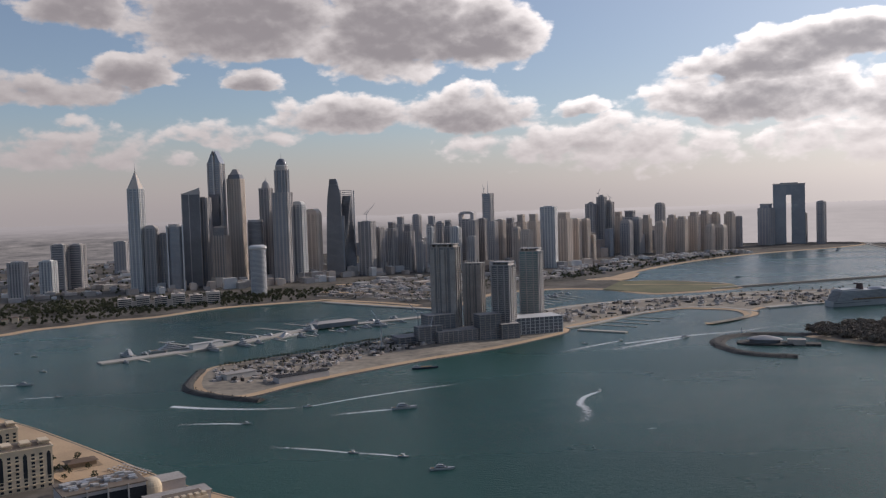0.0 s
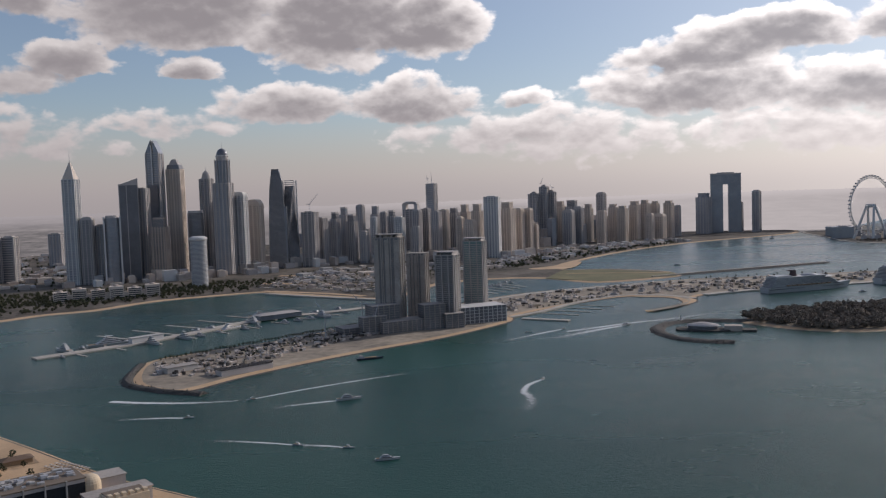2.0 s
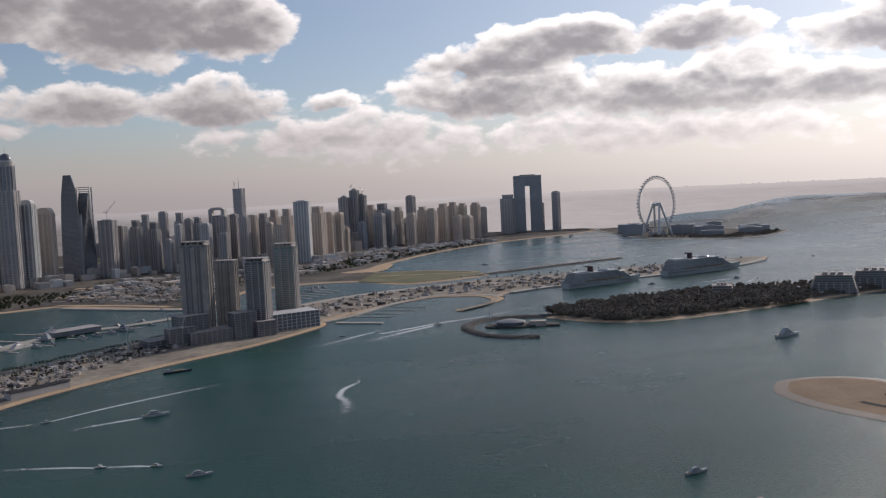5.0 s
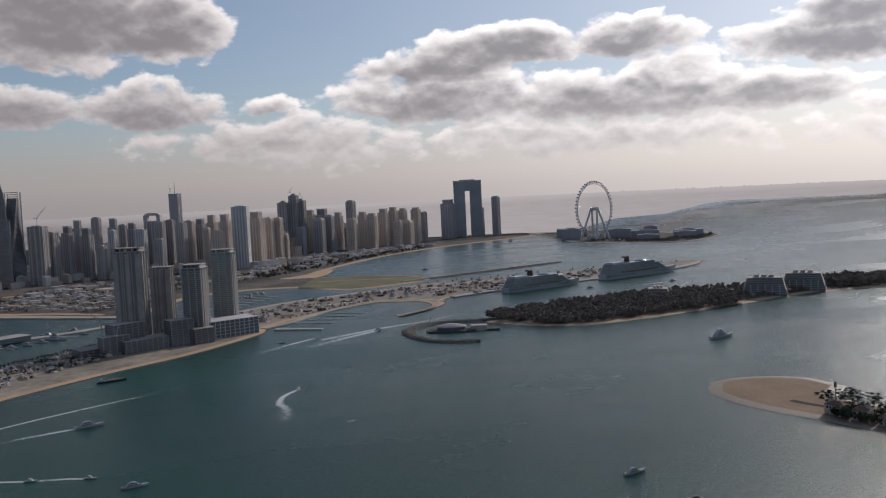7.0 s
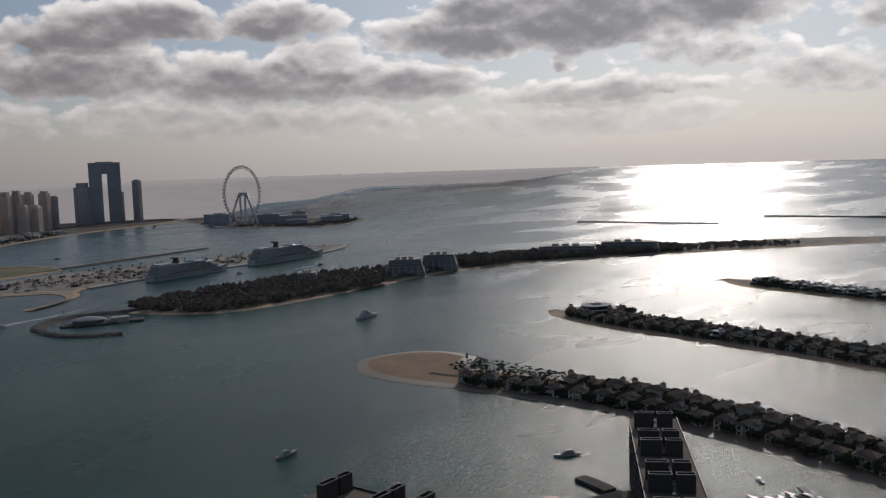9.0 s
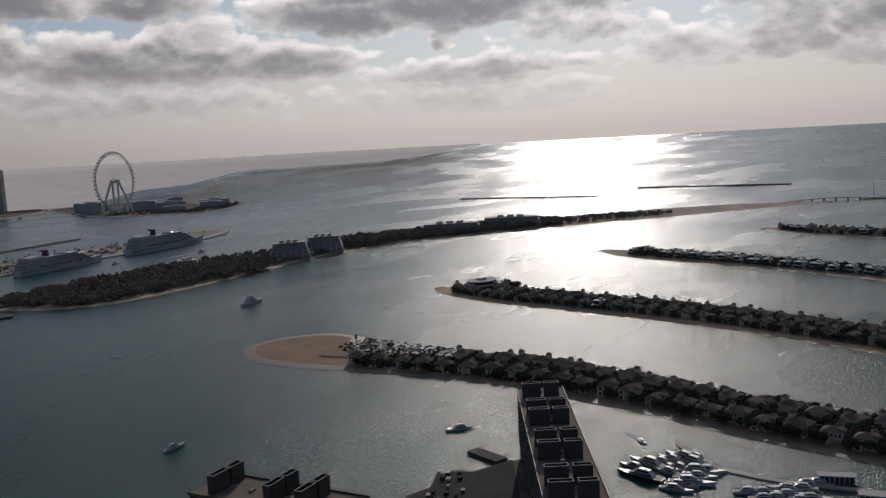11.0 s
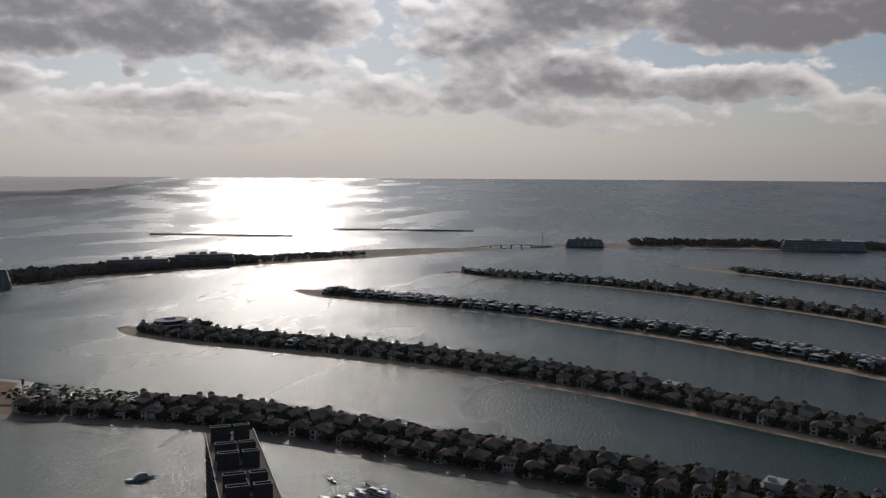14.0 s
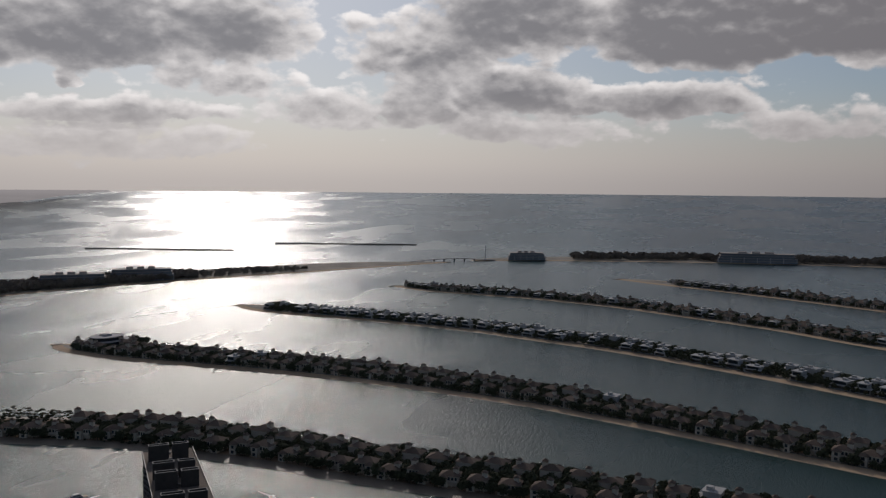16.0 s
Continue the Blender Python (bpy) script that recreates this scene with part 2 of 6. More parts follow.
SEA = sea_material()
SAND = material("beach_sand", (0.5, 0.345, 0.21), 0.95, var=0.2, scale=0.02, fine=0.4, bump=0.05)
WETSAND = material("wet_sand", (0.19, 0.145, 0.1), 0.6, var=0.2, scale=0.03, fine=0.4)
EARTH = material("bare_sandy_ground", (0.2, 0.17, 0.135), 0.95, var=0.45, scale=0.012, fine=0.08, tint=(0.3, 0.25, 0.19))
CITY = material("city_ground", (0.06, 0.056, 0.046), 0.95, var=0.5, scale=0.008, fine=0.06, tint=(0.15, 0.13, 0.108), spec=0.15)
GRASS = material("dry_grass", (0.12, 0.125, 0.05), 0.95, var=0.35, scale=0.01, fine=0.1, tint=(0.17, 0.15, 0.075))
ROCK = material("armour_rock", (0.075, 0.068, 0.06), 0.95, var=0.5, scale=0.15, fine=0.7, bump=0.6)
PAVE = material("pale_paving", (0.42, 0.38, 0.33), 0.85, var=0.2, scale=0.03, fine=0.4)
ROAD = material("asphalt", (0.06, 0.058, 0.056), 0.95, var=0.25, scale=0.03, fine=0.6, spec=0.1)

# ---- helpers for building ----
from mathutils import geometry


def part(name, bm, mat, parent=None, label="", kind=""):
    """One mesh object from a bmesh, under a thing or a part."""
    me = bpy.data.meshes.new(name)
    bm.to_mesh(me)
    bm.free()
    for x in (mat if isinstance(mat, (list, tuple)) else [mat]):
        me.materials.append(x)
    ob = new(name, me)
    if parent:
        ob.parent = parent
    return tagged(ob, label=label, kind=kind)


def thing(name, at, rz=0.0, label="", category="", group="", kind=""):
    ob = new(name)
    ob.matrix_basis = pose(at[0], at[1], at[2], 0, 0, rz)
    return tagged(ob, label, category, group, kind)


def box(bm, x0, x1, y0, y1, z0, z1, mi=0):
    v = [bm.verts.new(p) for p in ((x0, y0, z0), (x1, y0, z0), (x1, y1, z0), (x0, y1, z0), (x0, y0, z1), (x1, y0, z1), (x1, y1, z1), (x0, y1, z1))]
    for f in ((3, 2, 1, 0), (4, 5, 6, 7), (0, 1, 5, 4), (1, 2, 6, 5), (2, 3, 7, 6), (3, 0, 4, 7)):
        bm.faces.new([v[i] for i in f]).material_index = mi
    return bm


def a_box(x0, x1, y0, y1, z0, z1):
    return box(bmesh.new(), x0, x1, y0, y1, z0, z1)


def prism(bm, ring, z0, z1, top=1.0, mi=0, shift=(0, 0)):
    """A closed prism on a plan ring; top scales the upper ring."""
    n = len(ring)
    lo = [bm.verts.new((x, y, z0)) for x, y in ring]
    hi = [bm.verts.new((x * top + shift[0], y * top + shift[1], z1)) for x, y in ring]
    for i in range(n):
        bm.faces.new((lo[i], lo[(i + 1) % n], hi[(i + 1) % n], hi[i])).material_index = mi
    bm.faces.new(hi).material_index = mi
    bm.faces.new(lo[::-1]).material_index = mi
    return bm


def oval(a, b, n=24, k=2.0):
    """A plan ring: ellipse for k = 2, squarer for more."""
    out = []
    for i in range(n):
        t = 2 * math.pi * i / n
        c, s = math.cos(t), math.sin(t)
        out.append((a * math.copysign(abs(c) ** (2 / k), c), b * math.copysign(abs(s) ** (2 / k), s)))
    return out


def tube(bm, a, b, r0, r1=None, n=6):
    a, b = Vector(a), Vector(b)
    r1 = r0 if r1 is None else r1
    q = (b - a).to_track_quat("Z", "Y")
    ra = [bm.verts.new(a + q @ Vector((r0 * math.cos(2 * math.pi * i / n), r0 * math.sin(2 * math.pi * i / n), 0))) for i in range(n)]
    rb = [bm.verts.new(b + q @ Vector((r1 * math.cos(2 * math.pi * i / n), r1 * math.sin(2 * math.pi * i / n), 0))) for i in range(n)]
    for i in range(n):
        bm.faces.new((ra[i], ra[(i + 1) % n], rb[(i + 1) % n], rb[i]))
    bm.faces.new(rb)
    bm.faces.new(ra[::-1])
    return bm


def smooth_line(pts, steps=5, closed=False):
    """Catmull-Rom through plan points."""
    n, out = len(pts), []
    for i in range(n if closed else n - 1):
        if closed:
            p = [pts[(i + k) % n] for k in (-1, 0, 1, 2)]
        else:
            p = [pts[max(0, min(n - 1, i + k))] for k in (-1, 0, 1, 2)]
        for s in range(steps):
            t = s / steps
            out.append(tuple(0.5 * (2 * p[1][c] + (p[2][c] - p[0][c]) * t + (2 * p[0][c] - 5 * p[1][c] + 4 * p[2][c] - p[3][c]) * t * t
                                    + (3 * p[1][c] - p[0][c] - 3 * p[2][c] + p[3][c]) * t ** 3) for c in (0, 1)))
    if not closed:
        out.append(tuple(pts[-1]))
    return out


def inset(ring, d):
    """The ring moved inwards by d (counter-clockwise rings)."""
    n, out = len(ring), []
    for i in range(n):
        a, b, c = Vector(ring[i - 1]), Vector(ring[i]), Vector(ring[(i + 1) % n])
        t = (c - a)
        t = t.normalized() if t.length > 1e-6 else Vector((1, 0))
        out.append((b.x - t.y * d, b.y + t.x * d))
    return out


def area(ring):
    return 0.5 * sum(ring[i - 1][0] * ring[i][1] - ring[i][0] * ring[i - 1][1] for i in range(len(ring)))


def land(name, ring, steps, mats, label, category="ground"):
    """Land out of the water: rings at (distance inwards, height) in steps, each with its own material, then filled."""
    if area(ring) < 0:
        ring = ring[::-1]
    bm, last = bmesh.new(), None
    for k, (d, z) in enumerate(steps):
        r = [bm.verts.new((x, y, z)) for x, y in (inset(ring, d) if d else ring)]
        if last:
            for i in range(len(r)):
                bm.faces.new((last[i - 1], last[i], r[i], r[i - 1])).material_index = k - 1
        last = r
    for tri in geometry.tessellate_polygon([[v.co for v in last]]):
        f = bm.faces.new([last[i] for i in tri])
        f.normal_update()
        if f.normal.z < 0:
            f.normal_flip()
        f.material_index = len(steps) - 1
    return tagged(part(name, bm, mats), label, category, kind="structure")


# ---- sea and land ----
def far_rise(az, r):
    """The open sea closes up to the horizon near the edge of the world."""
    if az < 28:
        return 0.0
    r0 = float(np.interp(az, (28, 33, 36, 42, 48), (4750, 4600, 4150, 3720, 3650)))
    zt = float(np.interp(az, (28, 31, 34, 36.5, 38, 47, 50, 53), (6, 66, 80, 126, 138, 142, 182, 196)))
    return zt * max(0.0, (r - r0) / (4985 - r0)) ** 1.15


bm = bmesh.new()
radii = [0, 60, 130, 220, 350, 500, 700, 950, 1250, 1600, 2000, 2500, 3000, 3500, 3650] + [3700 + 45 * i for i in range(29)] + [4985]
cols = 180
grid = [[bm.verts.new((r * math.sin(2 * math.pi * c / cols), r * math.cos(2 * math.pi * c / cols),
                       far_rise((360 * c / cols + 120) % 360 - 120, r))) for c in range(cols)] for r in radii[1:]]
centre = bm.verts.new((0, 0, 0))
for c in range(cols):
    bm.faces.new((centre, grid[0][(c + 1) % cols], grid[0][c]))
    for k in range(len(grid) - 1):
        bm.faces.new((grid[k][c], grid[k][(c + 1) % cols], grid[k + 1][(c + 1) % cols], grid[k + 1][c]))
for f in bm.faces:
    f.smooth = True
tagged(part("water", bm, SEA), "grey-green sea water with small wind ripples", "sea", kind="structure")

coast = [(-4600, 900), (-2600, 1200), (-1500, 1520), (-1050, 1730), (-908, 1789), (-868, 1869), (-808, 1917), (-752, 1988), (-661, 2036),
         (-559, 2180), (-443, 2244), (-334, 2290), (-300, 2258), (-175, 2146), (-33, 2038), (60, 2110), (150, 2330), (300, 2400),
         (423, 2356), (533, 2202), (773, 2275), (806, 2400), (790, 2470), (668, 2602), (551, 2631), (560, 2720), (620, 2860), (840, 3178), (1081, 3450),
         (1365, 3678), (1734, 3887), (1960, 4060), (2060, 4300), (2000, 4440)]
ring = smooth_line(coast, 4) + [(4860 * math.sin(radians(a)), 4860 * math.cos(radians(a))) for a in range(24, -72, -4)]
land("mainland", ring, [(0, -1.5), (14, 0.8), (34, 2.2)], [WETSAND, SAND, CITY], "built-up mainland with a pale sand beach along its shore")

penin = [(-353, 1189), (-378, 1346), (-312, 1424), (-220, 1491), (-140, 1568), (-46, 1667), (60, 1790), (190, 1950), (320, 2060), (480, 2130), (640, 2180),
         (800, 2225), (986, 2225), (1283, 2245), (1560, 2270), (1620, 2215), (1560, 2150), (1395, 2050), (1055, 1960), (836, 1925), (680, 1862), (640, 1770), (560, 1690),
         (500, 1655), (496, 1670), (560, 1720), (600, 1780), (600, 1850), (556, 1880), (507, 1895), (389, 1810), (260, 1690), (230, 1607), (169, 1531), (85, 1444), (-26, 1358), (-124, 1272),
         (-201, 1192), (-249, 1128), (-290, 1120)]
land("harbour_peninsula", smooth_line(penin, 4, True), [(0, -1.5), (8, 1.0), (20, 2.2)], [ROCK, SAND, EARTH], "sandy harbour peninsula with building plots and quays")

crescent = [(607, 1504), (612, 1450), (667, 1365), (764, 1327), (961, 1350), (1187, 1399), (1360, 1420), (1595, 1365), (1936, 1195), (2145, 1055), (2389, 906), (2610, 765),
            (2640, 790), (2600, 905), (2481, 1090), (2211, 1310), (1900, 1490), (1614, 1600), (1300, 1640), (1157, 1660), (887, 1620), (680, 1560)]
land("crescent_island", smooth_line(crescent, 4, True), [(0, -1.5), (10, 0.6), (24, 2.0)], [WETSAND, SAND, EARTH], "long curved island with a sandy inner beach")
crescent_b = [(2690, 690), (2735, 640), (2790, 470), (2850, 250), (2899, 63), (2942, -370), (2960, -900), (3180, -900), (3160, -370), (3100, 100), (3000, 450), (2850, 680), (2740, 740)]
land("crescent_island_far", smooth_line(crescent_b, 4, True), [(0, -1.5), (10, 0.6), (24, 2.0)], [WETSAND, SAND, EARTH], "far stretch of the curved island with dark trees")
blue = [(2000, 4140), (1880, 3700), (1800, 3340), (1890, 3130), (2020, 2965), (2178, 2990), (2470, 3220), (2400, 3420), (2420, 3800), (2250, 4100)]
land("wheel_island", smooth_line(blue, 4, True), [(0, -1.5), (10, 1.5), (18, 2.5)], [ROCK, PAVE, CITY], "low built-up island with rock edges")


TIPSAND = material("brown_sand", (0.3, 0.215, 0.145), 0.95, var=0.22, scale=0.02, fine=0.3, spec=0.1)


def frond(name, near, width, label, tip=(), skip=0):
    """A palm frond: its near shore as a curve, and a far shore that runs beside it, with a round sandy tip."""
    line = smooth_line(near, 5)
    far = []
    for i, p in enumerate(line):
        a, b = Vector(line[max(0, i - 1)]), Vector(line[min(len(line) - 1, i + 1)])
        t = (b - a).normalized()
        u = min(1.0, i / 6)
        far.append((p[0] - t.y * width * math.sqrt(u), p[1] + t.x * width * math.sqrt(u)))
    if skip:
        far[:skip] = [far[skip]] * skip
    land(name, line + (far[:skip - 1:-1] if skip else far[:0:-1]) + list(tip), [(0, -1.2), (5, 0.3), (19, 1.6)], [WETSAND, WETSAND if tip else SAND, TIPSAND if tip else EARTH], label)
    return line, far


FRONDS = [
    frond("frond_1", [(640, 872), (606, 830), (598, 780), (606, 726), (627, 663), (646, 580), (660, 500), (656, 419), (650, 348), (641, 291), (634, 220), (628, 140), (620, 75), (605, -40), (585, -180)], 102, "palm frond island with a bare sandy tip and villas", smooth_line([(757, 770), (757, 815), (742, 845), (715, 866), (680, 876), (655, 876)], 3), 17),
    frond("frond_2", [(1075, 930), (1040, 905), (1015, 850), (998, 760), (994, 640), (990, 524), (978, 409), (955, 293), (927, 188), (903, 124), (856, 12), (814, -81), (770, -180), (720, -300)], 100, "palm frond island covered with villas and trees"),
    frond("frond_3", [(1545, 900), (1500, 860), (1462, 780), (1435, 600), (1384, 378), (1341, 275), (1284, 139), (1215, 21), (1173, -47), (1103, -146), (1000, -290)], 95, "palm frond island with pale new villas"),
    frond("frond_4", [(1960, 730), (1910, 660), (1874, 578), (1835, 378), (1767, 194), (1663, 32), (1570, -103), (1485, -192), (1360, -330)], 95, "palm frond island covered with villas and trees"),
    frond("frond_5", [(2310, 240), (2265, 185), (2207, 111), (2079, -76), (1943, -248), (1800, -420)], 90, "palm frond island with a sandy tip"),
]
trunk = [(-900, 1330), (-543, 1060), (-393, 927), (-255, 791), (-179, 731), (-60, 640), (60, 560), (150, 515), (230, 478), (290, 450), (330, 436), (360, 415), (395, 402),
         (430, 396), (470, 386), (505, 376), (532, 352), (535, 330), (490, 284), (440, 243), (395, 205), (370, 140), (330, 0), (300, -400), (-900, -400)]
land("palm_trunk", smooth_line(trunk[:-2], 4) + trunk[-2:], [(0, -1.2), (3, 1.0), (6, 2.0)], [WETSAND, SAND, CITY], "built-up sandy land at the foot of the buildings")
shore = smooth_line(trunk[:8], 5)
inner = [(x - 60 * (1 if x < 0 else 0.6), y - 42) for x, y in shore]
bm = bmesh.new()
a = [bm.verts.new((x, y, -0.6)) for x, y in shore]
b = [bm.verts.new((x - 7, y - 5, 2.1)) for x, y in shore]
c = [bm.verts.new((x, y, 2.7)) for x, y in inner]
for i in range(len(a) - 1):
    bm.faces.new((a[i], a[i + 1], b[i + 1], b[i])).material_index = 0
    bm.faces.new((b[i], b[i + 1], c[i + 1], c[i])).material_index = 1
for f in bm.faces:
    f.normal_update()
    if f.normal.z < 0:
        f.normal_flip()
tagged(part("public_beach", bm, [WETSAND, SAND]), "wide golden sand beach with a wet edge", "beach", kind="structure")


def strip(name, line, width, z, mat, label, category="road", smooth=3):
    """A band of ground along a line: a road, a quay or a sandy track."""
    pts = smooth_line(line, smooth)
    bm = bmesh.new()
    rows = []
    for i, p in enumerate(pts):
        a, b = Vector(pts[max(0, i - 1)]), Vector(pts[min(len(pts) - 1, i + 1)])
        t = (b - a).normalized() * width / 2
        rows.append([bm.verts.new((p[0] - t.y, p[1] + t.x, z)), bm.verts.new((p[0] + t.y, p[1] - t.x, z)),
                     bm.verts.new((p[0] + t.y, p[1] - t.x, -1.5)), bm.verts.new((p[0] - t.y, p[1] + t.x, -1.5))])
    for a, b in zip(rows, rows[1:]):
        for k in range(4):
            bm.faces.new((a[k], b[k], b[(k + 1) % 4], a[(k + 1) % 4]))
    bm.faces.new(rows[0][::-1])
    bm.faces.new(rows[-1])
    bmesh.ops.recalc_face_normals(bm, faces=bm.faces[:])
    return tagged(part(name, bm, mat), label, category, kind="structure")


def rubble(name, line, width, height, label, seed=1):
    """A rock breakwater: an uneven bank along a line, with loose boulders on it."""
    rnd = random.Random(seed)
    pts = smooth_line(line, 6)
    bm = bmesh.new()
    prof = [(-0.5, -1.5), (-0.42, 0.1), (-0.25, 0.7), (-0.1, 1.0), (0.1, 1.0), (0.25, 0.7), (0.42, 0.1), (0.5, -1.5)]
    last = None
    for i, p in enumerate(pts):
        a, b = Vector(pts[max(0, i - 1)]), Vector(pts[min(len(pts) - 1, i + 1)])
        t = (b - a).normalized()
        row = [bm.verts.new((p[0] - t.y * width * u * rnd.uniform(0.9, 1.1), p[1] + t.x * width * u * rnd.uniform(0.9, 1.1), v * height * rnd.uniform(0.85, 1.1) if v > 0 else v)) for u, v in prof]
        if last:
            for k in range(len(prof) - 1):
                bm.faces.new((last[k], row[k], row[k + 1], last[k + 1]))
        else:
            bm.faces.new(row)
        last = row
    bm.faces.new(last[::-1])
    for k in range(len(pts) * 5):
        p = pts[rnd.randrange(len(pts))]
        x, y, r = p[0] + rnd.uniform(-0.4, 0.4) * width, p[1] + rnd.uniform(-0.4, 0.4) * width, rnd.uniform(0.7, 1.5)
        m = Matrix.Translation((x, y, height * 0.75)) @ Euler((rnd.random() * 3, rnd.random() * 3, 0)).to_matrix().to_4x4() @ Matrix.Diagonal((r, r * 0.8, r * 0.7, 1))
        bmesh.ops.create_icosphere(bm, subdivisions=1, radius=1, matrix=m)
    bmesh.ops.recalc_face_normals(bm, faces=bm.faces[:])
    return tagged(part(name, bm, ROCK), label, "breakwater", kind="structure")


rubble("breakwater_1", [(2665, 2150), (2730, 1880), (2785, 1620)], 22, 5, "long low rock breakwater far out at sea", 1)
rubble("breakwater_2", [(3190, 1665), (3260, 1390), (3320, 1110)], 22, 5, "long low rock breakwater far out at sea", 2)
rubble("breakwater_3", [(640, 1490), (605, 1500), (545, 1521), (484, 1502), (447, 1440), (450, 1360), (478, 1318), (522, 1297)], 30, 4, "curved rock breakwater round a small harbour", 3)
rubble("breakwater_4", [(-372, 1330), (-356, 1200), (-300, 1140), (-236, 1106)], 20, 4, "rock breakwater at the tip of the peninsula", 4)
rubble("breakwater_5", [(790, 2330), (950, 2390), (1120, 2450), (1294, 2511)], 24, 4, "straight rock breakwater with a pale road on top", 5)
strip("breakwater_road", [(700, 2290), (817, 2342), (950, 2393), (1120, 2452), (1285, 2510)], 9, 4.8, PAVE, "pale concrete road along a rock breakwater")
strip("pier_1", [(-566, 1427), (-459, 1518), (-366, 1626), (-261, 1777), (-105, 1863), (-20, 1925)], 26, 2.2, PAVE, "long concrete marina pier")
strip("harbour_wall", [(-310, 2262), (-175, 2148), (-20, 2032)], 14, 3.0, PAVE, "pale concrete harbour wall")
strip("quay_road", [(230, 1660), (300, 1720), (389, 1825), (507, 1920), (600, 1900), (650, 1820)], 12, 2.5, PAVE, "pale curved quay promenade")
strip("quay_road_2", [(90, 1800), (230, 1950), (350, 2040), (500, 2105), (700, 2150), (900, 2150), (1250, 2180), (1500, 2210)], 16, 2.5, PAVE, "pale curved road on the peninsula")
strip("cruise_quay", [(690, 1878), (836, 1932), (1055, 1967), (1395, 2056), (1560, 2158)], 22, 2.8, PAVE, "pale concrete quay for ships")
strip("pier_2", [(250, 1640), (329, 1588)], 14, 2.0, PAVE, "short concrete pier")
for k, (x, y) in enumerate([(300, 1700), (330, 1735), (362, 1768), (395, 1798)]):
    strip("jetty_%d" % (k + 1), [(x, y), (x + 62, y - 44)], 4, 1.0, PAVE, "thin floating jetty")
for k in range(7):
    strip("harbour_jetty_%d" % (k + 1), [(215 + 22 * k, 2010 + 30 * k), (165 + 22 * k, 2080 + 34 * k)], 5, 1.0, PAVE, "thin floating marina jetty")
for k in range(9):
    x, y = -520 + 48 * k, 1466 + 46 * k
    strip("marina_finger_%d" % (k + 1), [(x, y), (x + 34, y - 34)], 4, 1.0, PAVE, "thin floating marina finger")
for k in range(5):
    x, y = -470 + 50 * k, 1600 + 52 * k
    strip("marina_arm_%d" % (k + 1), [(x + 44, y - 38), (x - 70, y + 52)], 6, 1.2, PAVE, "floating marina arm")
strip("marina_dock", [(600, 285), (572, 246), (570, 200), (580, 160), (590, 120)], 5, 1.0, PAVE, "long floating dock among the yachts")
strip("stub_pier", [(500, 378), (506, 410)], 11, 2.6, ROCK, "dark stub pier beside the building")
for k, (a, b, w) in enumerate([((-330, 2330), (-60, 2120), 22), ((-340, 2430), (-40, 2260), 14), ((-360, 2540), (-30, 2380), 26), ((-330, 2650), (0, 2520), 14), ((-340, 2780), (-30, 2700), 30)]):
    strip("plot_track_%d" % (k + 1), [a, ((a[0] + b[0]) / 2 + 20, (a[1] + b[1]) / 2), b], w, 2.5, SAND if k % 2 == 0 else PAVE, "pale sandy track across the building plots")
bm = bmesh.new()
prism(bm, [(430, 2372), (540, 2232), (770, 2298), (788, 2390), (640, 2560), (520, 2590)], 1.0, 2.6)
tagged(part("green_field", bm, GRASS), "dry green and ochre field beside the channel", "field", kind="structure")
strip("field_path", [(507, 2480), (640, 2440), (773, 2390)], 10, 2.9, SAND, "pale sandy path across the field")
tagged(land("jbr_sand", smooth_line([(470, 2640), (560, 2660), (640, 2870), (600, 2880), (520, 2760), (430, 2690)], 4, True), [(0, 1.5), (5, 2.3), (10, 2.45)], [SAND, SAND, SAND], "broad pale sand beach at the bay"), category="beach")


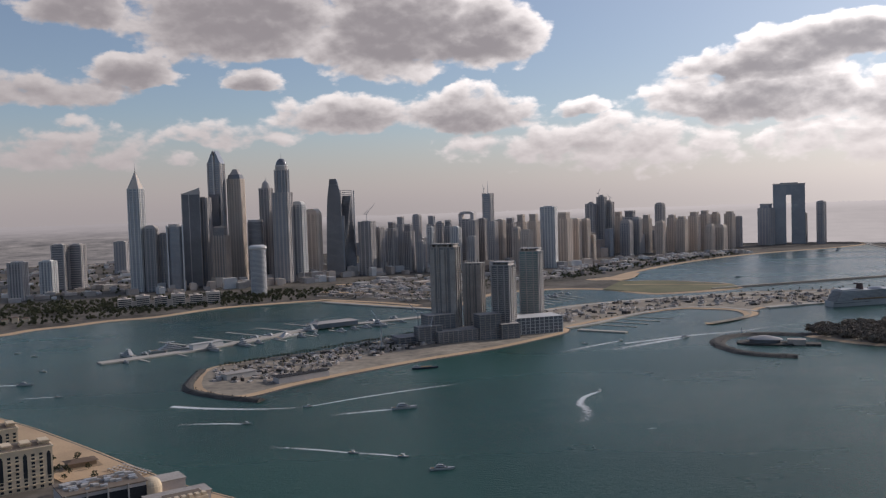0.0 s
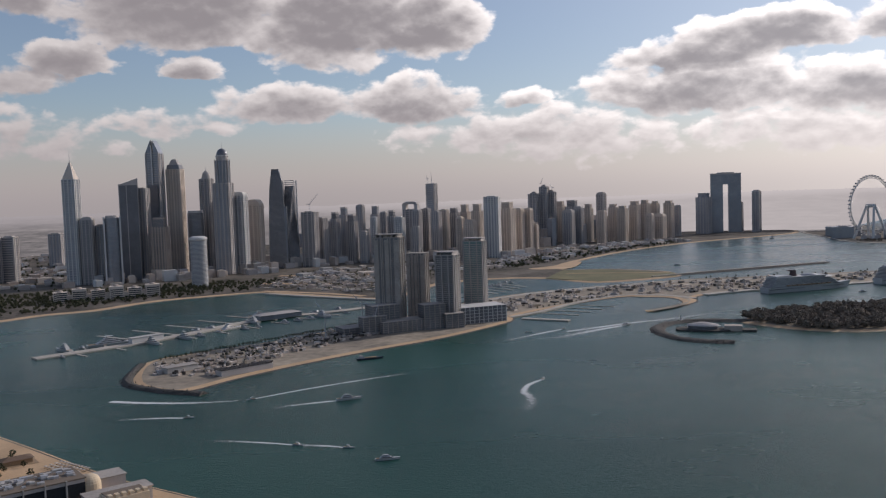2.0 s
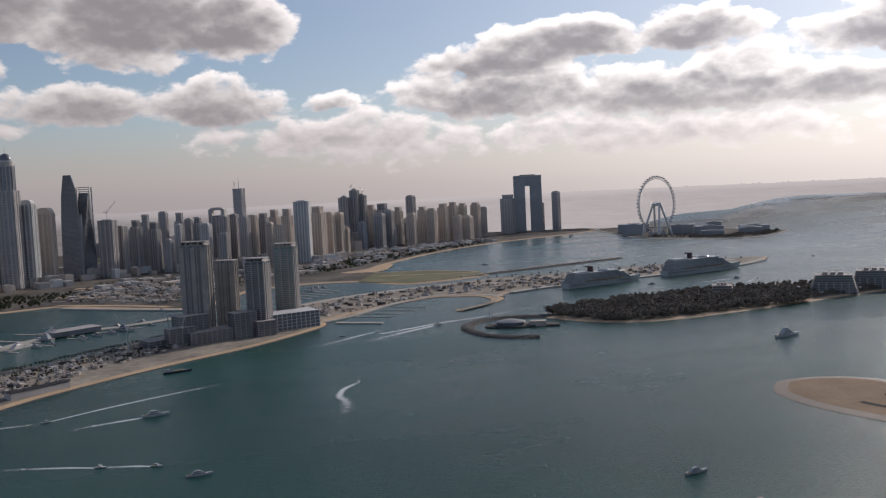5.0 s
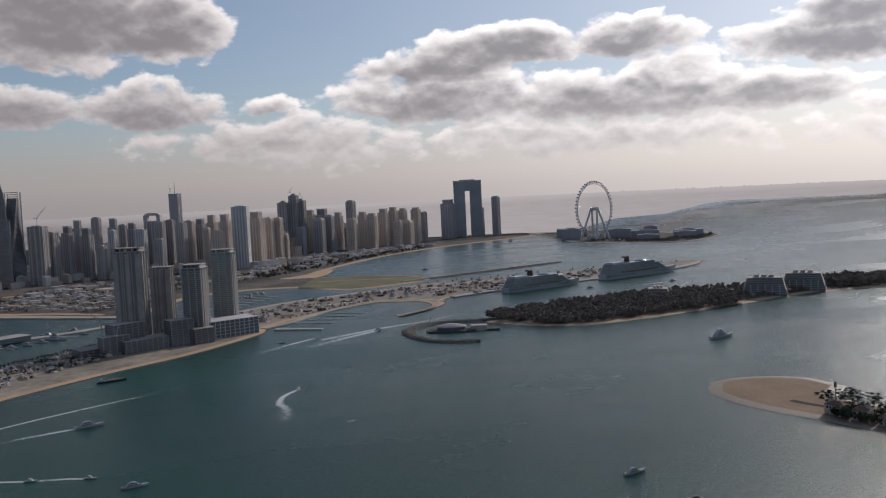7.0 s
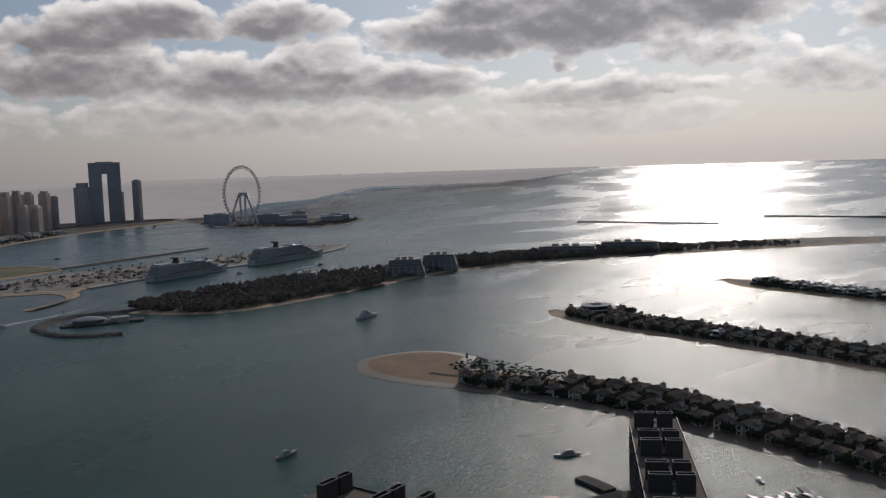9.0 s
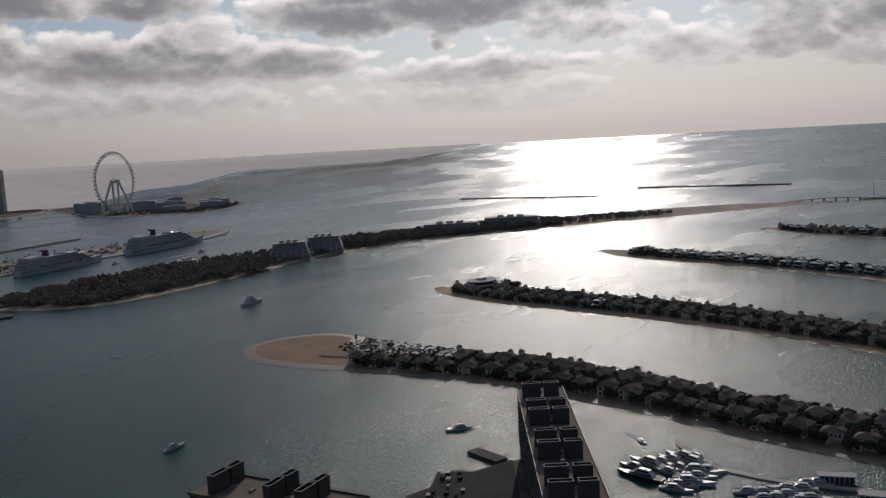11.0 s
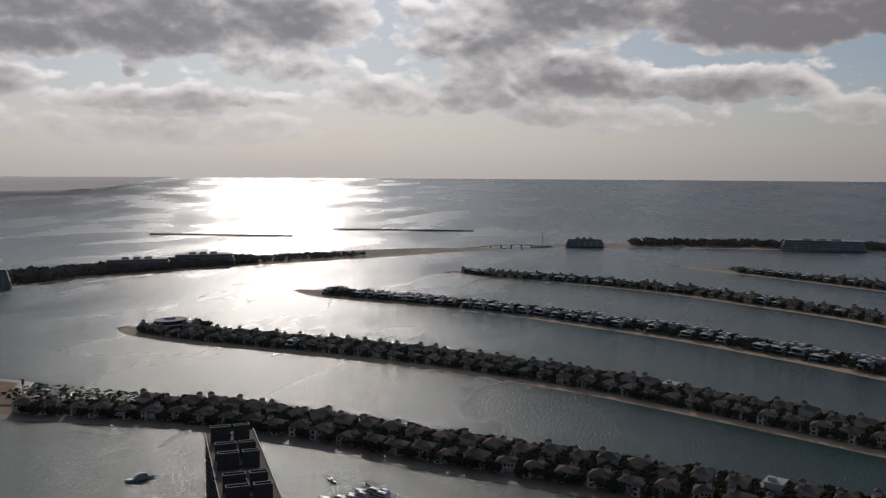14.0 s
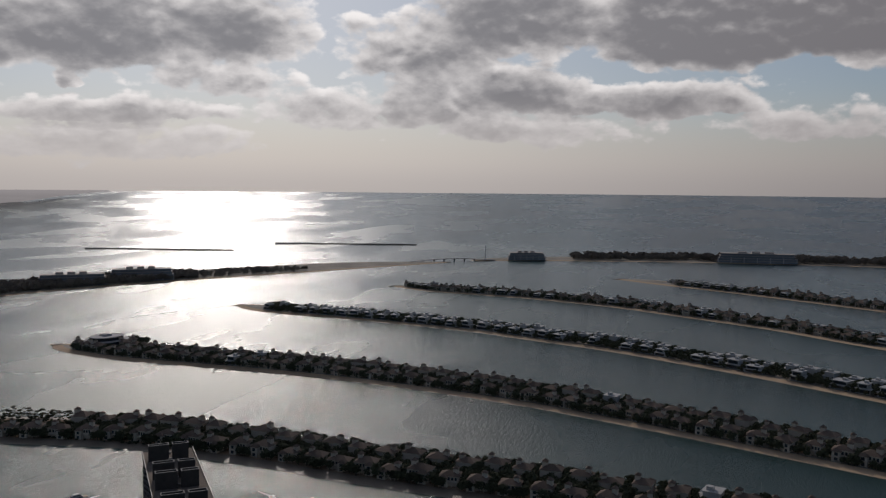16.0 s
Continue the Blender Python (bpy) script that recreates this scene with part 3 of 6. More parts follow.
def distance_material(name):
    """Glowing far land: streets and fields low down, haze painted in towards the horizon."""
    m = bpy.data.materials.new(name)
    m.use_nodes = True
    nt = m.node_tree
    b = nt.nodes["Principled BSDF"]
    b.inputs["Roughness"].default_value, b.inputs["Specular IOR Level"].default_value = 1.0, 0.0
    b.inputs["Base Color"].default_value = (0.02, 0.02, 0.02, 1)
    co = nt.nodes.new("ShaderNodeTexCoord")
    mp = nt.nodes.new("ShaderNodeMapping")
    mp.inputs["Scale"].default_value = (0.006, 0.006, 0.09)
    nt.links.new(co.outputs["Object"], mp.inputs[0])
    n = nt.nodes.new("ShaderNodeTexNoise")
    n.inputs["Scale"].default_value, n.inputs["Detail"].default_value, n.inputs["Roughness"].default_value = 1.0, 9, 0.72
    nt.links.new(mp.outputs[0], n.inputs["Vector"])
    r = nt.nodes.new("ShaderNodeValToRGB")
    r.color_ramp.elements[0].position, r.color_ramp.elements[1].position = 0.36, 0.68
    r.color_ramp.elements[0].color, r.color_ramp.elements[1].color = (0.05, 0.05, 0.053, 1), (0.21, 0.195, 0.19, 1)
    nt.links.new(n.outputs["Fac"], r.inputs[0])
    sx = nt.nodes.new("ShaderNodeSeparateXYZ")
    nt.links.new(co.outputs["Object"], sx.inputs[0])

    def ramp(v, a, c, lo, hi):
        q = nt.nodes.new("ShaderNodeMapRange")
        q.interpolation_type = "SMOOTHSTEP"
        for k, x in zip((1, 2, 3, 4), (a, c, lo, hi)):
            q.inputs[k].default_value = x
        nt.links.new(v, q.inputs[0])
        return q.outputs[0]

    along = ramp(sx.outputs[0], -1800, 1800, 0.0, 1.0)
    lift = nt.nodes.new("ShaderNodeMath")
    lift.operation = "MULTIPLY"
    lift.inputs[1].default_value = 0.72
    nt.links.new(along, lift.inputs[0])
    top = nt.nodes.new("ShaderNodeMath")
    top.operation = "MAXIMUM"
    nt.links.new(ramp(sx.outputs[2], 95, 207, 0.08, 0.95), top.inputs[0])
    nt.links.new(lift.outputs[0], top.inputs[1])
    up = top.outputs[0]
    # haze colour, mixed into the emission with height and towards +x
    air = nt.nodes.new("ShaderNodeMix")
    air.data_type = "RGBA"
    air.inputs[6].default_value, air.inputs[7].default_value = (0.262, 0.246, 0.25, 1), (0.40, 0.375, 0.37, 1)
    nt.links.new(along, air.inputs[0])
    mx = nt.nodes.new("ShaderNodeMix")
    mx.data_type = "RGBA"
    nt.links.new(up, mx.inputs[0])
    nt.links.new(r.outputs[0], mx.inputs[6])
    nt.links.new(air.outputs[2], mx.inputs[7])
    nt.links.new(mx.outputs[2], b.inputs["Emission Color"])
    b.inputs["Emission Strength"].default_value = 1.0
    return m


def backdrop():
    """The plain and the coast beyond the city: land with painted haze that rises to the horizon, with a ragged skyline.
    """
    mats = [distance_material("glowing_haze_plain")]
    bm = bmesh.new()
    rnd = random.Random(5)
    last = None
    for i in range(0, 1146):
        az = -62 + i * 0.1
        fade = 1.0 if az < 36 else max(0.0, (52 - az) / 16)
        rag = 5 * noise.noise((az * 0.7, 3, 0)) + (rnd.uniform(0, 7) if rnd.random() < 0.16 else 0) * (0.5 + 0.5 * fade)
        top = 200 + rag * (0.4 + 0.6 * fade)
        low = -2.0 if az < 28 else float(np.interp(az, (28, 31, 34, 36.5, 38, 47, 50, 52), (-2, 56, 70, 116, 128, 132, 172, 192)))
        s, c = math.sin(radians(az)), math.cos(radians(az))
        ra = 4790 if az < 28 else 4880
        a, m2, t = bm.verts.new((ra * s, ra * c, low)), bm.verts.new((4890 * s, 4890 * c, max(low + 3, 120))), bm.verts.new((4900 * s, 4900 * c, max(low + 6, top)))
        if last:
            for f in (bm.faces.new((last[0], a, m2, last[1])), bm.faces.new((last[1], m2, t, last[2]))):
                f.smooth = True
        last = (a, m2, t)
    for f in bm.faces:
        f.smooth = True
    tagged(part("backdrop", bm, mats), "glowing flat land and far skyline with painted haze", "distance", kind="structure")


backdrop()

# ---- tall buildings ----
# darks lifted and whites lowered: haze on far towers is put into these colours
GLASS = material("blue_grey_glass", (0.23, 0.245, 0.275), 0.32, metal=0.4, var=0.3, scale=0.03, fine=0.3, rand=0.2, spec=0.6)
DARKGLASS = material("dark_glass", (0.155, 0.158, 0.175), 0.32, metal=0.35, var=0.35, scale=0.03, fine=0.3, rand=0.15, spec=0.6)
TEALGLASS = material("green_glass", (0.2, 0.29, 0.285), 0.3, metal=0.4, var=0.3, scale=0.03, fine=0.3, spec=0.6)
TAN = material("tan_render", (0.6, 0.515, 0.44), 0.85, var=0.18, scale=0.03, fine=0.3, rand=0.25)
BROWN = material("brown_stone_cladding", (0.42, 0.35, 0.3), 0.8, var=0.2, scale=0.03, fine=0.3)
GREY = material("grey_concrete", (0.44, 0.405, 0.385), 0.85, var=0.2, scale=0.03, fine=0.3, rand=0.25)
WHITE = material("white_cladding", (0.6, 0.585, 0.565), 0.6, var=0.1, scale=0.03, fine=0.3)
STEEL = material("painted_steel", (0.45, 0.45, 0.46), 0.45, metal=0.4, var=0.15, scale=0.05, fine=0.5)
RAWCON = material("raw_concrete", (0.36, 0.325, 0.295), 0.9, var=0.3, scale=0.04, fine=0.4)
STYLES = {"glass": (GLASS, GREY), "dark": (DARKGLASS, GREY), "teal": (TEALGLASS, GREY), "tan": (BROWN, TAN), "brown": (DARKGLASS, BROWN), "grey": (GLASS, GREY), "white": (GLASS, WHITE), "raw": (DARKGLASS, RAWCON)}
WORDS = {"glass": "blue-grey glass tower with pale vertical piers", "dark": "dark glass tower with grey piers", "teal": "green glass tower with white balcony slabs",
         "tan": "tan rendered apartment tower with stepped top", "brown": "brown stone tower with dark window bands", "grey": "grey concrete and glass tower",
         "white": "glass tower with white vertical fins", "raw": "unfinished concrete tower still under construction"}


def ring_slabs(rings, out=0.5, thick=0.5):
    """Thin floor edges round plan rings given as (z, ring)."""
    bm = bmesh.new()
    for z, ring in rings:
        r = []
        for x, y in ring:
            d = math.hypot(x, y) or 1
            r.append((x * (d + out) / d, y * (d + out) / d))
        prism(bm, r, z, z + thick)
    return bm


def rect(w, d):
    return [(-w / 2, -d / 2), (w / 2, -d / 2), (w / 2, d / 2), (-w / 2, d / 2)]


def tower(x, y, w, h, style, depth=None, turn=12.0, floor=3.8, piers=4, top="plant", label="", z=2.0, name="tower", slab_out=0.4, cut=0.0):
    """A slab tower: glazed body, floor edges, piers on each face and a roof."""
    wall, trim = STYLES[style]
    facing = -math.degrees(math.atan2(x, y))
    turn = -(turn * 1.3 + 12)
    a = radians(abs(turn))
    depth = depth or w * 0.8
    # the measured width is the outline's: shrink so that the turned plan fills it
    k = w / (w * math.cos(a) + depth * math.sin(a))
    w, depth = w * k, depth * k
    t = thing(name, (x, y, z), facing + turn, label or WORDS[style], "skyscraper")
    h = h - z
    main = h - cut
    part("body", prism(bmesh.new(), rect(w, depth), 0, main), wall, t)
    part("floor_edges", ring_slabs([(q, rect(w, depth)) for q in np.arange(floor * 2, main, floor * 2)], slab_out + 0.4, 2.0), trim, t, kind="stuff")
    pw = max(1.8, w * 0.085)
    for face in (0, 1):
        for i in range(piers):
            u = -0.5 + (i + 0.5) / piers if piers > 2 else (-0.5, 0.5)[i % 2] * 0.94
            part("pier", a_box(u * w - pw / 2, u * w + pw / 2, (-depth / 2 - 1.6) if face == 0 else depth / 2, (-depth / 2) if face == 0 else depth / 2 + 1.6, 0, main + 1.5), trim, t)
    m = max(2, piers - 1)
    for sx in (-1, 1):
        for i in range(m):
            y0 = depth * (-0.5 + (i + 0.5) / m)
            part("side_pier", a_box(sx * w / 2 - (1.5 if sx < 0 else 0), sx * w / 2 + (1.5 if sx > 0 else 0), y0 - pw / 2, y0 + pw / 2, 0, main + 1.5), trim, t)
    for sx in (-1, 1):
        for sy in (-1, 1):
            part("corner", a_box(sx * w / 2 - 1.1, sx * w / 2 + 1.1, sy * depth / 2 - 1.1, sy * depth / 2 + 1.1, 0, main + 1.0), trim, t)
    if cut:
        part("upper_body", prism(bmesh.new(), rect(w * 0.72, depth * 0.72), main, h - 5), wall, t)
        part("upper_floor_edges", ring_slabs([(q, rect(w * 0.72, depth * 0.72)) for q in np.arange(main + floor, h - 5, floor)], slab_out), trim, t, kind="stuff")
        part("roof_parapet", a_box(-w * 0.38, w * 0.38, -depth * 0.38, depth * 0.38, h - 5, h), trim, t)
    elif top == "plant":
        part("plant_room", a_box(-w * 0.3, w * 0.3, -depth * 0.3, depth * 0.3, main, main + 4.5), trim, t)
        part("roof_parapet", ring_slabs([(main, rect(w, depth))], 0.5, 1.2), trim, t)
    elif top == "pyramid":
        part("crown", prism(bmesh.new(), rect(w * 0.8, depth * 0.8), main, main + w * 0.5, 0.12), trim, t)
    elif top == "round":
        bm = bmesh.new()
        for q in range(5):
            prism(bm, rect(w * math.cos(q * 0.3), depth * math.cos(q * 0.3)), main + w * 0.32 * math.sin(q * 0.3), main + w * 0.32 * math.sin((q + 1) * 0.3))
        part("rounded_top", bm, trim, t)
    return t


def loft(rings, cap=True):
    """A skin through plan rings (z, ring) of equal count."""
    bm = bmesh.new()
    last = None
    for z, ring in rings:
        row = [bm.verts.new((x, y, z)) for x, y in ring]
        if last:
            for i in range(len(row)):
                bm.faces.new((last[i - 1], last[i], row[i], row[i - 1]))
        elif cap:
            bm.faces.new(row[::-1])
        last = row
    if cap:
        bm.faces.new(last)
    bmesh.ops.recalc_face_normals(bm, faces=bm.faces[:])
    return bm


def spire(t, z0, z1, r=1.0, label=""):
    part("spire", tube(bmesh.new(), (0, 0, z0), (0, 0, z1), r, 0.15), STEEL, t, label)


# the marina group, each tower by its own shape
t = tower(-947, 2740, 50, 322, "white", turn=15, piers=3, top="none", label="slim glass tower with white grid and pointed crown")
part("crown", prism(bmesh.new(), rect(38, 32), 320, 372, 0.1), TAN, t, "tan pyramid crown")
for k in range(4):
    part("crown_rib", tube(bmesh.new(), ((19, -19, -19, 19)[k], (16, 16, -16, -16)[k], 318), (0, 0, 376), 1.1, 0.6), WHITE, t)
spire(t, 372, 404)
tower(-905, 2740, 42, 198, "dark", turn=8, piers=3, top="round")
tower(-872, 2760, 34, 180, "grey", turn=8, piers=3)
t = thing("tower", (-828, 2727, 2), 17, "rounded blue glass tower with white side fins", "skyscraper")
part("body", prism(bmesh.new(), oval(25, 20, 28), 0, 200), GLASS, t)
part("floor_edges", ring_slabs([(q, oval(25, 20, 28)) for q in np.arange(3.8, 200, 3.8)], 0.3), GREY, t, kind="stuff")
for sx in (-1, 1):
    part("fin", a_box(sx * 23 - 2.4, sx * 23 + 2.4, -21, 5, 0, 204), WHITE, t)
part("roof", prism(bmesh.new(), oval(18, 14, 24), 200, 208), GREY, t)
# dark slab with a slanted roof
t = thing("tower", (-811, 2857, 2), 15, "dark glass slab tower with slanted roof", "skyscraper")
part("body", loft([(0, rect(58, 34)), (300, rect(58, 34))]), DARKGLASS, t)
bm = bmesh.new()
prism(bm, [(-29, -17), (29, -17), (29, 17), (-29, 17)], 300, 301)
for v in bm.verts:
    if v.co.z > 300.5:
        v.co.z = 312 + 10 * v.co.x / 29
part("slanted_roof", bm, GREY, t)
part("floor_edges", ring_slabs([(q, rect(58, 34)) for q in np.arange(4, 300, 4)], 0.25, 0.4), DARKGLASS, t, kind="stuff")
for u in (-0.48, -0.1, 0.48):
    part("fin", a_box(u * 58 - 1, u * 58 + 1, -18.2, -17, 0, 305), GREY, t)
tower(-777, 2887, 46, 290, "grey", turn=12, piers=4)
# tallest tower: plain shaft, recessed notch and pointed double crown
t = tower(-751, 2961, 56, 405, "grey", turn=10, piers=2, top="none", label="very tall glass tower with notched pointed crown")
for sx in (-1, 1):
    bm = bmesh.new()
    prism(bm, [(sx * 4, -17), (sx * 24, -17), (sx * 24, 17), (sx * 4, 17)][::sx], 402, 403)
    for v in bm.verts:
        if v.co.z > 402.5:
            v.co.z = 446 if abs(v.co.x) < 10 else 418
            v.co.x = v.co.x if abs(v.co.x) < 10 else sx * 17
    bmesh.ops.recalc_face_normals(bm, faces=bm.faces[:])
    part("crown_wing", bm, GLASS, t, "steep glass crown wing")
part("central_fin", a_box(-2, 2, -23, -21, 300, 430), WHITE, t)
part("dark_panel", a_box(-17, 17, -23.4, -22.6, 120, 300), DARKGLASS, t, "dark recessed glass panel")
t = tower(-714, 2841, 56, 197, "brown", turn=8, piers=5, cut=30, label="brown stepped stone tower with window bands")
# tower with a cut crown and white ribs
t = tower(-696, 3000, 58, 352, "tan", turn=8, piers=5, top="none", label="brown and tan tower with open ribbed crown")
part("shoulder", prism(bmesh.new(), rect(44, 36), 348, 366, 0.9), DARKGLASS, t)
for k in range(6):
    part("crown_rib", tube(bmesh.new(), (-18 + 7.2 * k, -16, 350), (-7 + 2.8 * k, -3, 384), 1.2, 0.7), WHITE, t)
part("crown", prism(bmesh.new(), rect(34, 28), 364, 384, 0.45), GREY, t)
spire(t, 382, 398)
t = thing("tower", (-621, 2934, 2), 12, "dark round glass tower with banded floors", "skyscraper")
part("body", prism(bmesh.new(), oval(26, 26, 28), 0, 205), DARKGLASS, t)
part("floor_edges", ring_slabs([(q, oval(26, 26, 28)) for q in np.arange(4, 205, 4)], 0.5), GREY, t, kind="stuff")
part("roof_disc", prism(bmesh.new(), oval(24, 24, 28), 205, 212), GREY, t)
t = thing("tower", (-533, 2534, 2), 12, "white round tower with a saucer roof", "skyscraper")
part("body", prism(bmesh.new(), oval(22, 20, 28), 0, 130), GLASS, t)
part("floor_edges", ring_slabs([(q, oval(22, 20, 28)) for q in np.arange(3.6, 130, 3.6)], 1.2, 1.4), WHITE, t, kind="stuff")
part("saucer_roof", loft([(130, oval(23, 21, 28)), (134, oval(26, 24, 28)), (139, oval(25, 23, 28)), (143, oval(16, 14, 28))]), WHITE, t, "white saucer roof")
t = tower(-595, 3001, 46, 318, "dark", turn=14, piers=3, top="none", label="dark tower with stepped domed top")
part("crown", loft([(314, oval(17, 15, 16)), (324, oval(14, 12, 16)), (334, oval(12, 10, 16)), (343, oval(4, 4, 16))]), GREY, t)
spire(t, 342, 358)
# domed tower with set-backs
t = tower(-527, 2932, 66, 300, "glass", turn=10, piers=4, top="none", label="very tall stone and glass tower with a dome")
part("upper_shaft", prism(bmesh.new(), oval(24, 22, 8), 298, 372), GLASS, t)
for k in range(8):
    a = 2 * math.pi * (k + 0.5) / 8
    part("upper_pier", tube(bmesh.new(), (24 * math.cos(a), 22 * math.sin(a), 296), (24 * math.cos(a), 22 * math.sin(a), 376), 1.6), GREY, t)
part("drum", prism(bmesh.new(), oval(20, 19, 20), 372, 390), GREY, t)
part("dome", loft([(390 + 22 * math.sin(q * 0.25), oval(18 * math.cos(q * 0.25), 17 * math.cos(q * 0.25), 20)) for q in range(7)]), DARKGLASS, t, "dark ribbed dome")
part("gallery", prism(bmesh.new(), oval(21.5, 20.5, 20), 386, 389), WHITE, t)
spire(t, 408, 432)
tower(-483, 2970, 52, 258, "white", turn=10, piers=3, top="round")
t = tower(-451, 3087, 58, 226, "tan", turn=10, piers=3, top="none", label="pink-brown tower with arched top")
part("arched_top", loft([(224 + 20 * math.sin(q * 0.3), rect(46 * math.cos(q * 0.3), 36)) for q in range(5)]), TAN, t, "arched roof")
# blade-shaped tower
t = thing("tower", (-379, 3116, 2), 2, "dark blade-shaped glass tower with curved edge", "skyscraper")
rings = []
for q in range(25):
    u = q / 24
    left, right = -30 + 14 * u ** 2.2 + 10 * max(0, u - 0.8) * 2.2, 30 - 8 * u - 26 * max(0, u - 0.86) * 3.0
    z = 345 * u
    rings.append((z, [(left, -20), (right, -20 + 6 * u), (right, 20), (left, 20)]))
part("body", loft(rings), DARKGLASS, t)
part("floor_edges", ring_slabs([(z0, r0) for z0, r0 in [(345 * q / 86, [(-30 + 14 * (q / 86) ** 2.2 + 22 * max(0, q / 86 - 0.8), -20), (30 - 8 * q / 86 - 78 * max(0, q / 86 - 0.86), -20 + 6 * q / 86), (30 - 8 * q / 86 - 78 * max(0, q / 86 - 0.86), 20), (-30 + 14 * (q / 86) ** 2.2 + 22 * max(0, q / 86 - 0.8), 20)]) for q in range(1, 82)]], 0.4), GREY, t, kind="stuff")
part("side_tower", a_box(26, 34, -18, 18, 0, 215), GLASS, t)
# twisted tower with an open scaffold crown
t = thing("tower", (-332, 3162, 2), 0, "dark twisted tower narrowing upwards with open top frame", "skyscraper")
tw = lambda u, s: [(x * math.cos(u * 1.5) - y * math.sin(u * 1.5) - 6 * math.sin(u * 2.4), x * math.sin(u * 1.5) + y * math.cos(u * 1.5)) for x, y in rect(s, s * 0.86)]
part("body", loft([(286 * q / 30, tw(q / 30, 44 - 10 * q / 30)) for q in range(31)]), DARKGLASS, t)
part("floor_edges", ring_slabs([(286 * q / 72, tw(q / 72, 44 - 10 * q / 72)) for q in range(1, 72)], 0.4), GREY, t, kind="stuff")
for k in range(4):
    x, y = tw(1, 42)[k]
    part("corner_frame", tube(bmesh.new(), (x, y, 200), (x * 1.05, y * 1.05, 306), 1.0), STEEL, t)
part("top_frame", ring_slabs([(q, tw(1, 36)) for q in (290, 297, 304)], 2.0, 1.6), STEEL, t)
part("service_mast", a_box(17, 21, -6, 0, 0, 304), STEEL, t)
t = tower(-268, 3138, 60, 192, "dark", turn=10, piers=3, top="plant", label="dark tower under construction with a crane")


def crane(at, h, jib=38, lift=35, turn=40):
    """A luffing tower crane."""
    c = thing("tower_crane", at, turn, "pale steel luffing tower crane on a roof", "crane", "tower cranes")
    part("mast", tube(bmesh.new(), (0, 0, 0), (0, 0, h), 1.0, 0.9, 4), STEEL, c)
    part("cab", a_box(-1.5, 1.5, -2, 2, h, h + 3), WHITE, c)
    e = radians(lift + 20)
    part("jib", tube(bmesh.new(), (0, 0, h + 2), (jib * math.cos(e), 0, h + 2 + jib * math.sin(e)), 0.9, 0.45, 4), STEEL, c)
    part("counter_jib", tube(bmesh.new(), (0, 0, h + 2), (-10, 0, h + 3), 1.1, 1.1, 4), STEEL, c)
    part("stay", tube(bmesh.new(), (-9, 0, h + 3), (jib * 0.8 * math.cos(e), 0, h + 2 + jib * 0.8 * math.sin(e)), 0.25, 0.25, 4), STEEL, c)


crane((-268, 3138, 194), 24, 48, 30, 10)
# rows of apartment towers behind: (x, y, width, height, style, plan turn, set-back)
rows = [(-232, 3191, 45, 168, "dark", 18, 0), (-244, 3341, 30, 130, "grey", 10, 0), (-185, 3244, 38, 188, "dark", 20, 24), (-223, 3392, 35, 149, "grey", 8, 0)]
rows += [(-159, 3396, 37, 204, "grey", 14, 30), (-124, 3247, 42, 178, "dark", 16, 26), (-99, 3498, 34, 203, "grey", 10, 0), (-80, 3198, 33, 114, "grey", 12, 0)]
rows += [(-40, 3449, 38, 204, "grey", 12, 34), (-44, 3249, 26, 163, "white", 8, 0), (-7, 3349, 29, 176, "dark", 10, 0), (23, 3299, 34, 187, "dark", 10, 22), (50, 3249, 40, 160, "white", 10, 0)]
rows += [(109, 3198, 39, 124, "grey", 12, 0), (117, 3347, 39, 181, "grey", 10, 0), (160, 3496, 38, 184, "dark", 10, 0), (188, 3294, 40, 175, "grey", 12, 0), (221, 3342, 37, 180, "tan", 10, 0)]
rows += [(263, 3389, 41, 187, "dark", 12, 20), (272, 3238, 29, 149, "tan", 10, 0), (309, 3436, 42, 198, "tan", 14, 30), (304, 3185, 45, 135, "tan", 10, 0), (352, 3381, 46, 199, "tan", 12, 28)]
for x, y, w, h, st, turn, cut in rows:
    tower(x, y, w, h, st, turn=turn, piers=3 if w < 36 else 4, cut=cut, top="round" if (x + y) % 3 == 0 else "plant")
rows = [(460, 3318, 60, 203, "tan", 14, 26), (518, 3410, 42, 167, "tan", 12, 0), (558, 3434, 38, 166, "tan", 12, 0), (588, 3450, 24, 105, "tan", 10, 0)]
rows += [(805, 4020, 45, 190, "tan", 12, 22), (846, 3960, 65, 194, "dark", 10, 30), (799, 3817, 55, 142, "glass", 10, 0), (854, 3856, 41, 157, "grey", 10, 0), (916, 3944, 44, 174, "tan", 12, 20)]
rows += [(1010, 4076, 46, 214, "dark", 12, 0), (951, 3833, 43, 137, "tan", 10, 0), (1036, 3966, 45, 170, "tan", 12, 16), (1064, 3907, 47, 162, "tan", 10, 14), (1143, 3989, 53, 179, "tan", 12, 20)]
rows += [(1201, 4024, 46, 183, "tan", 10, 18), (1164, 3826, 36, 118, "tan", 10, 0), (1260, 4058, 41, 175, "tan", 12, 12), (1220, 3861, 55, 109, "tan", 10, 0), (1335, 4087, 47, 175, "tan", 10, 12), (1404, 4169, 31, 143, "grey", 10, 0)]
for x, y, w, h, st, turn, cut in rows:
    tower(x, y, w, h, st, turn=turn, piers=4, cut=cut, top="round")
tower(390, 3216, 60, 224, "white", turn=8, piers=5, depth=26, label="broad pale gridded slab tower")
t = tower(193, 3644, 46, 286, "glass", turn=12, piers=2, top="none", label="pale glass tower with tall mast under construction")
spire(t, 284, 338, 1.6)
crane((176, 3644, 270), 34, 20, 40, 120)
t = tower(99, 3448, 64, 186, "dark", turn=5, piers=3, top="none", label="dark tower with an open arch at the top")
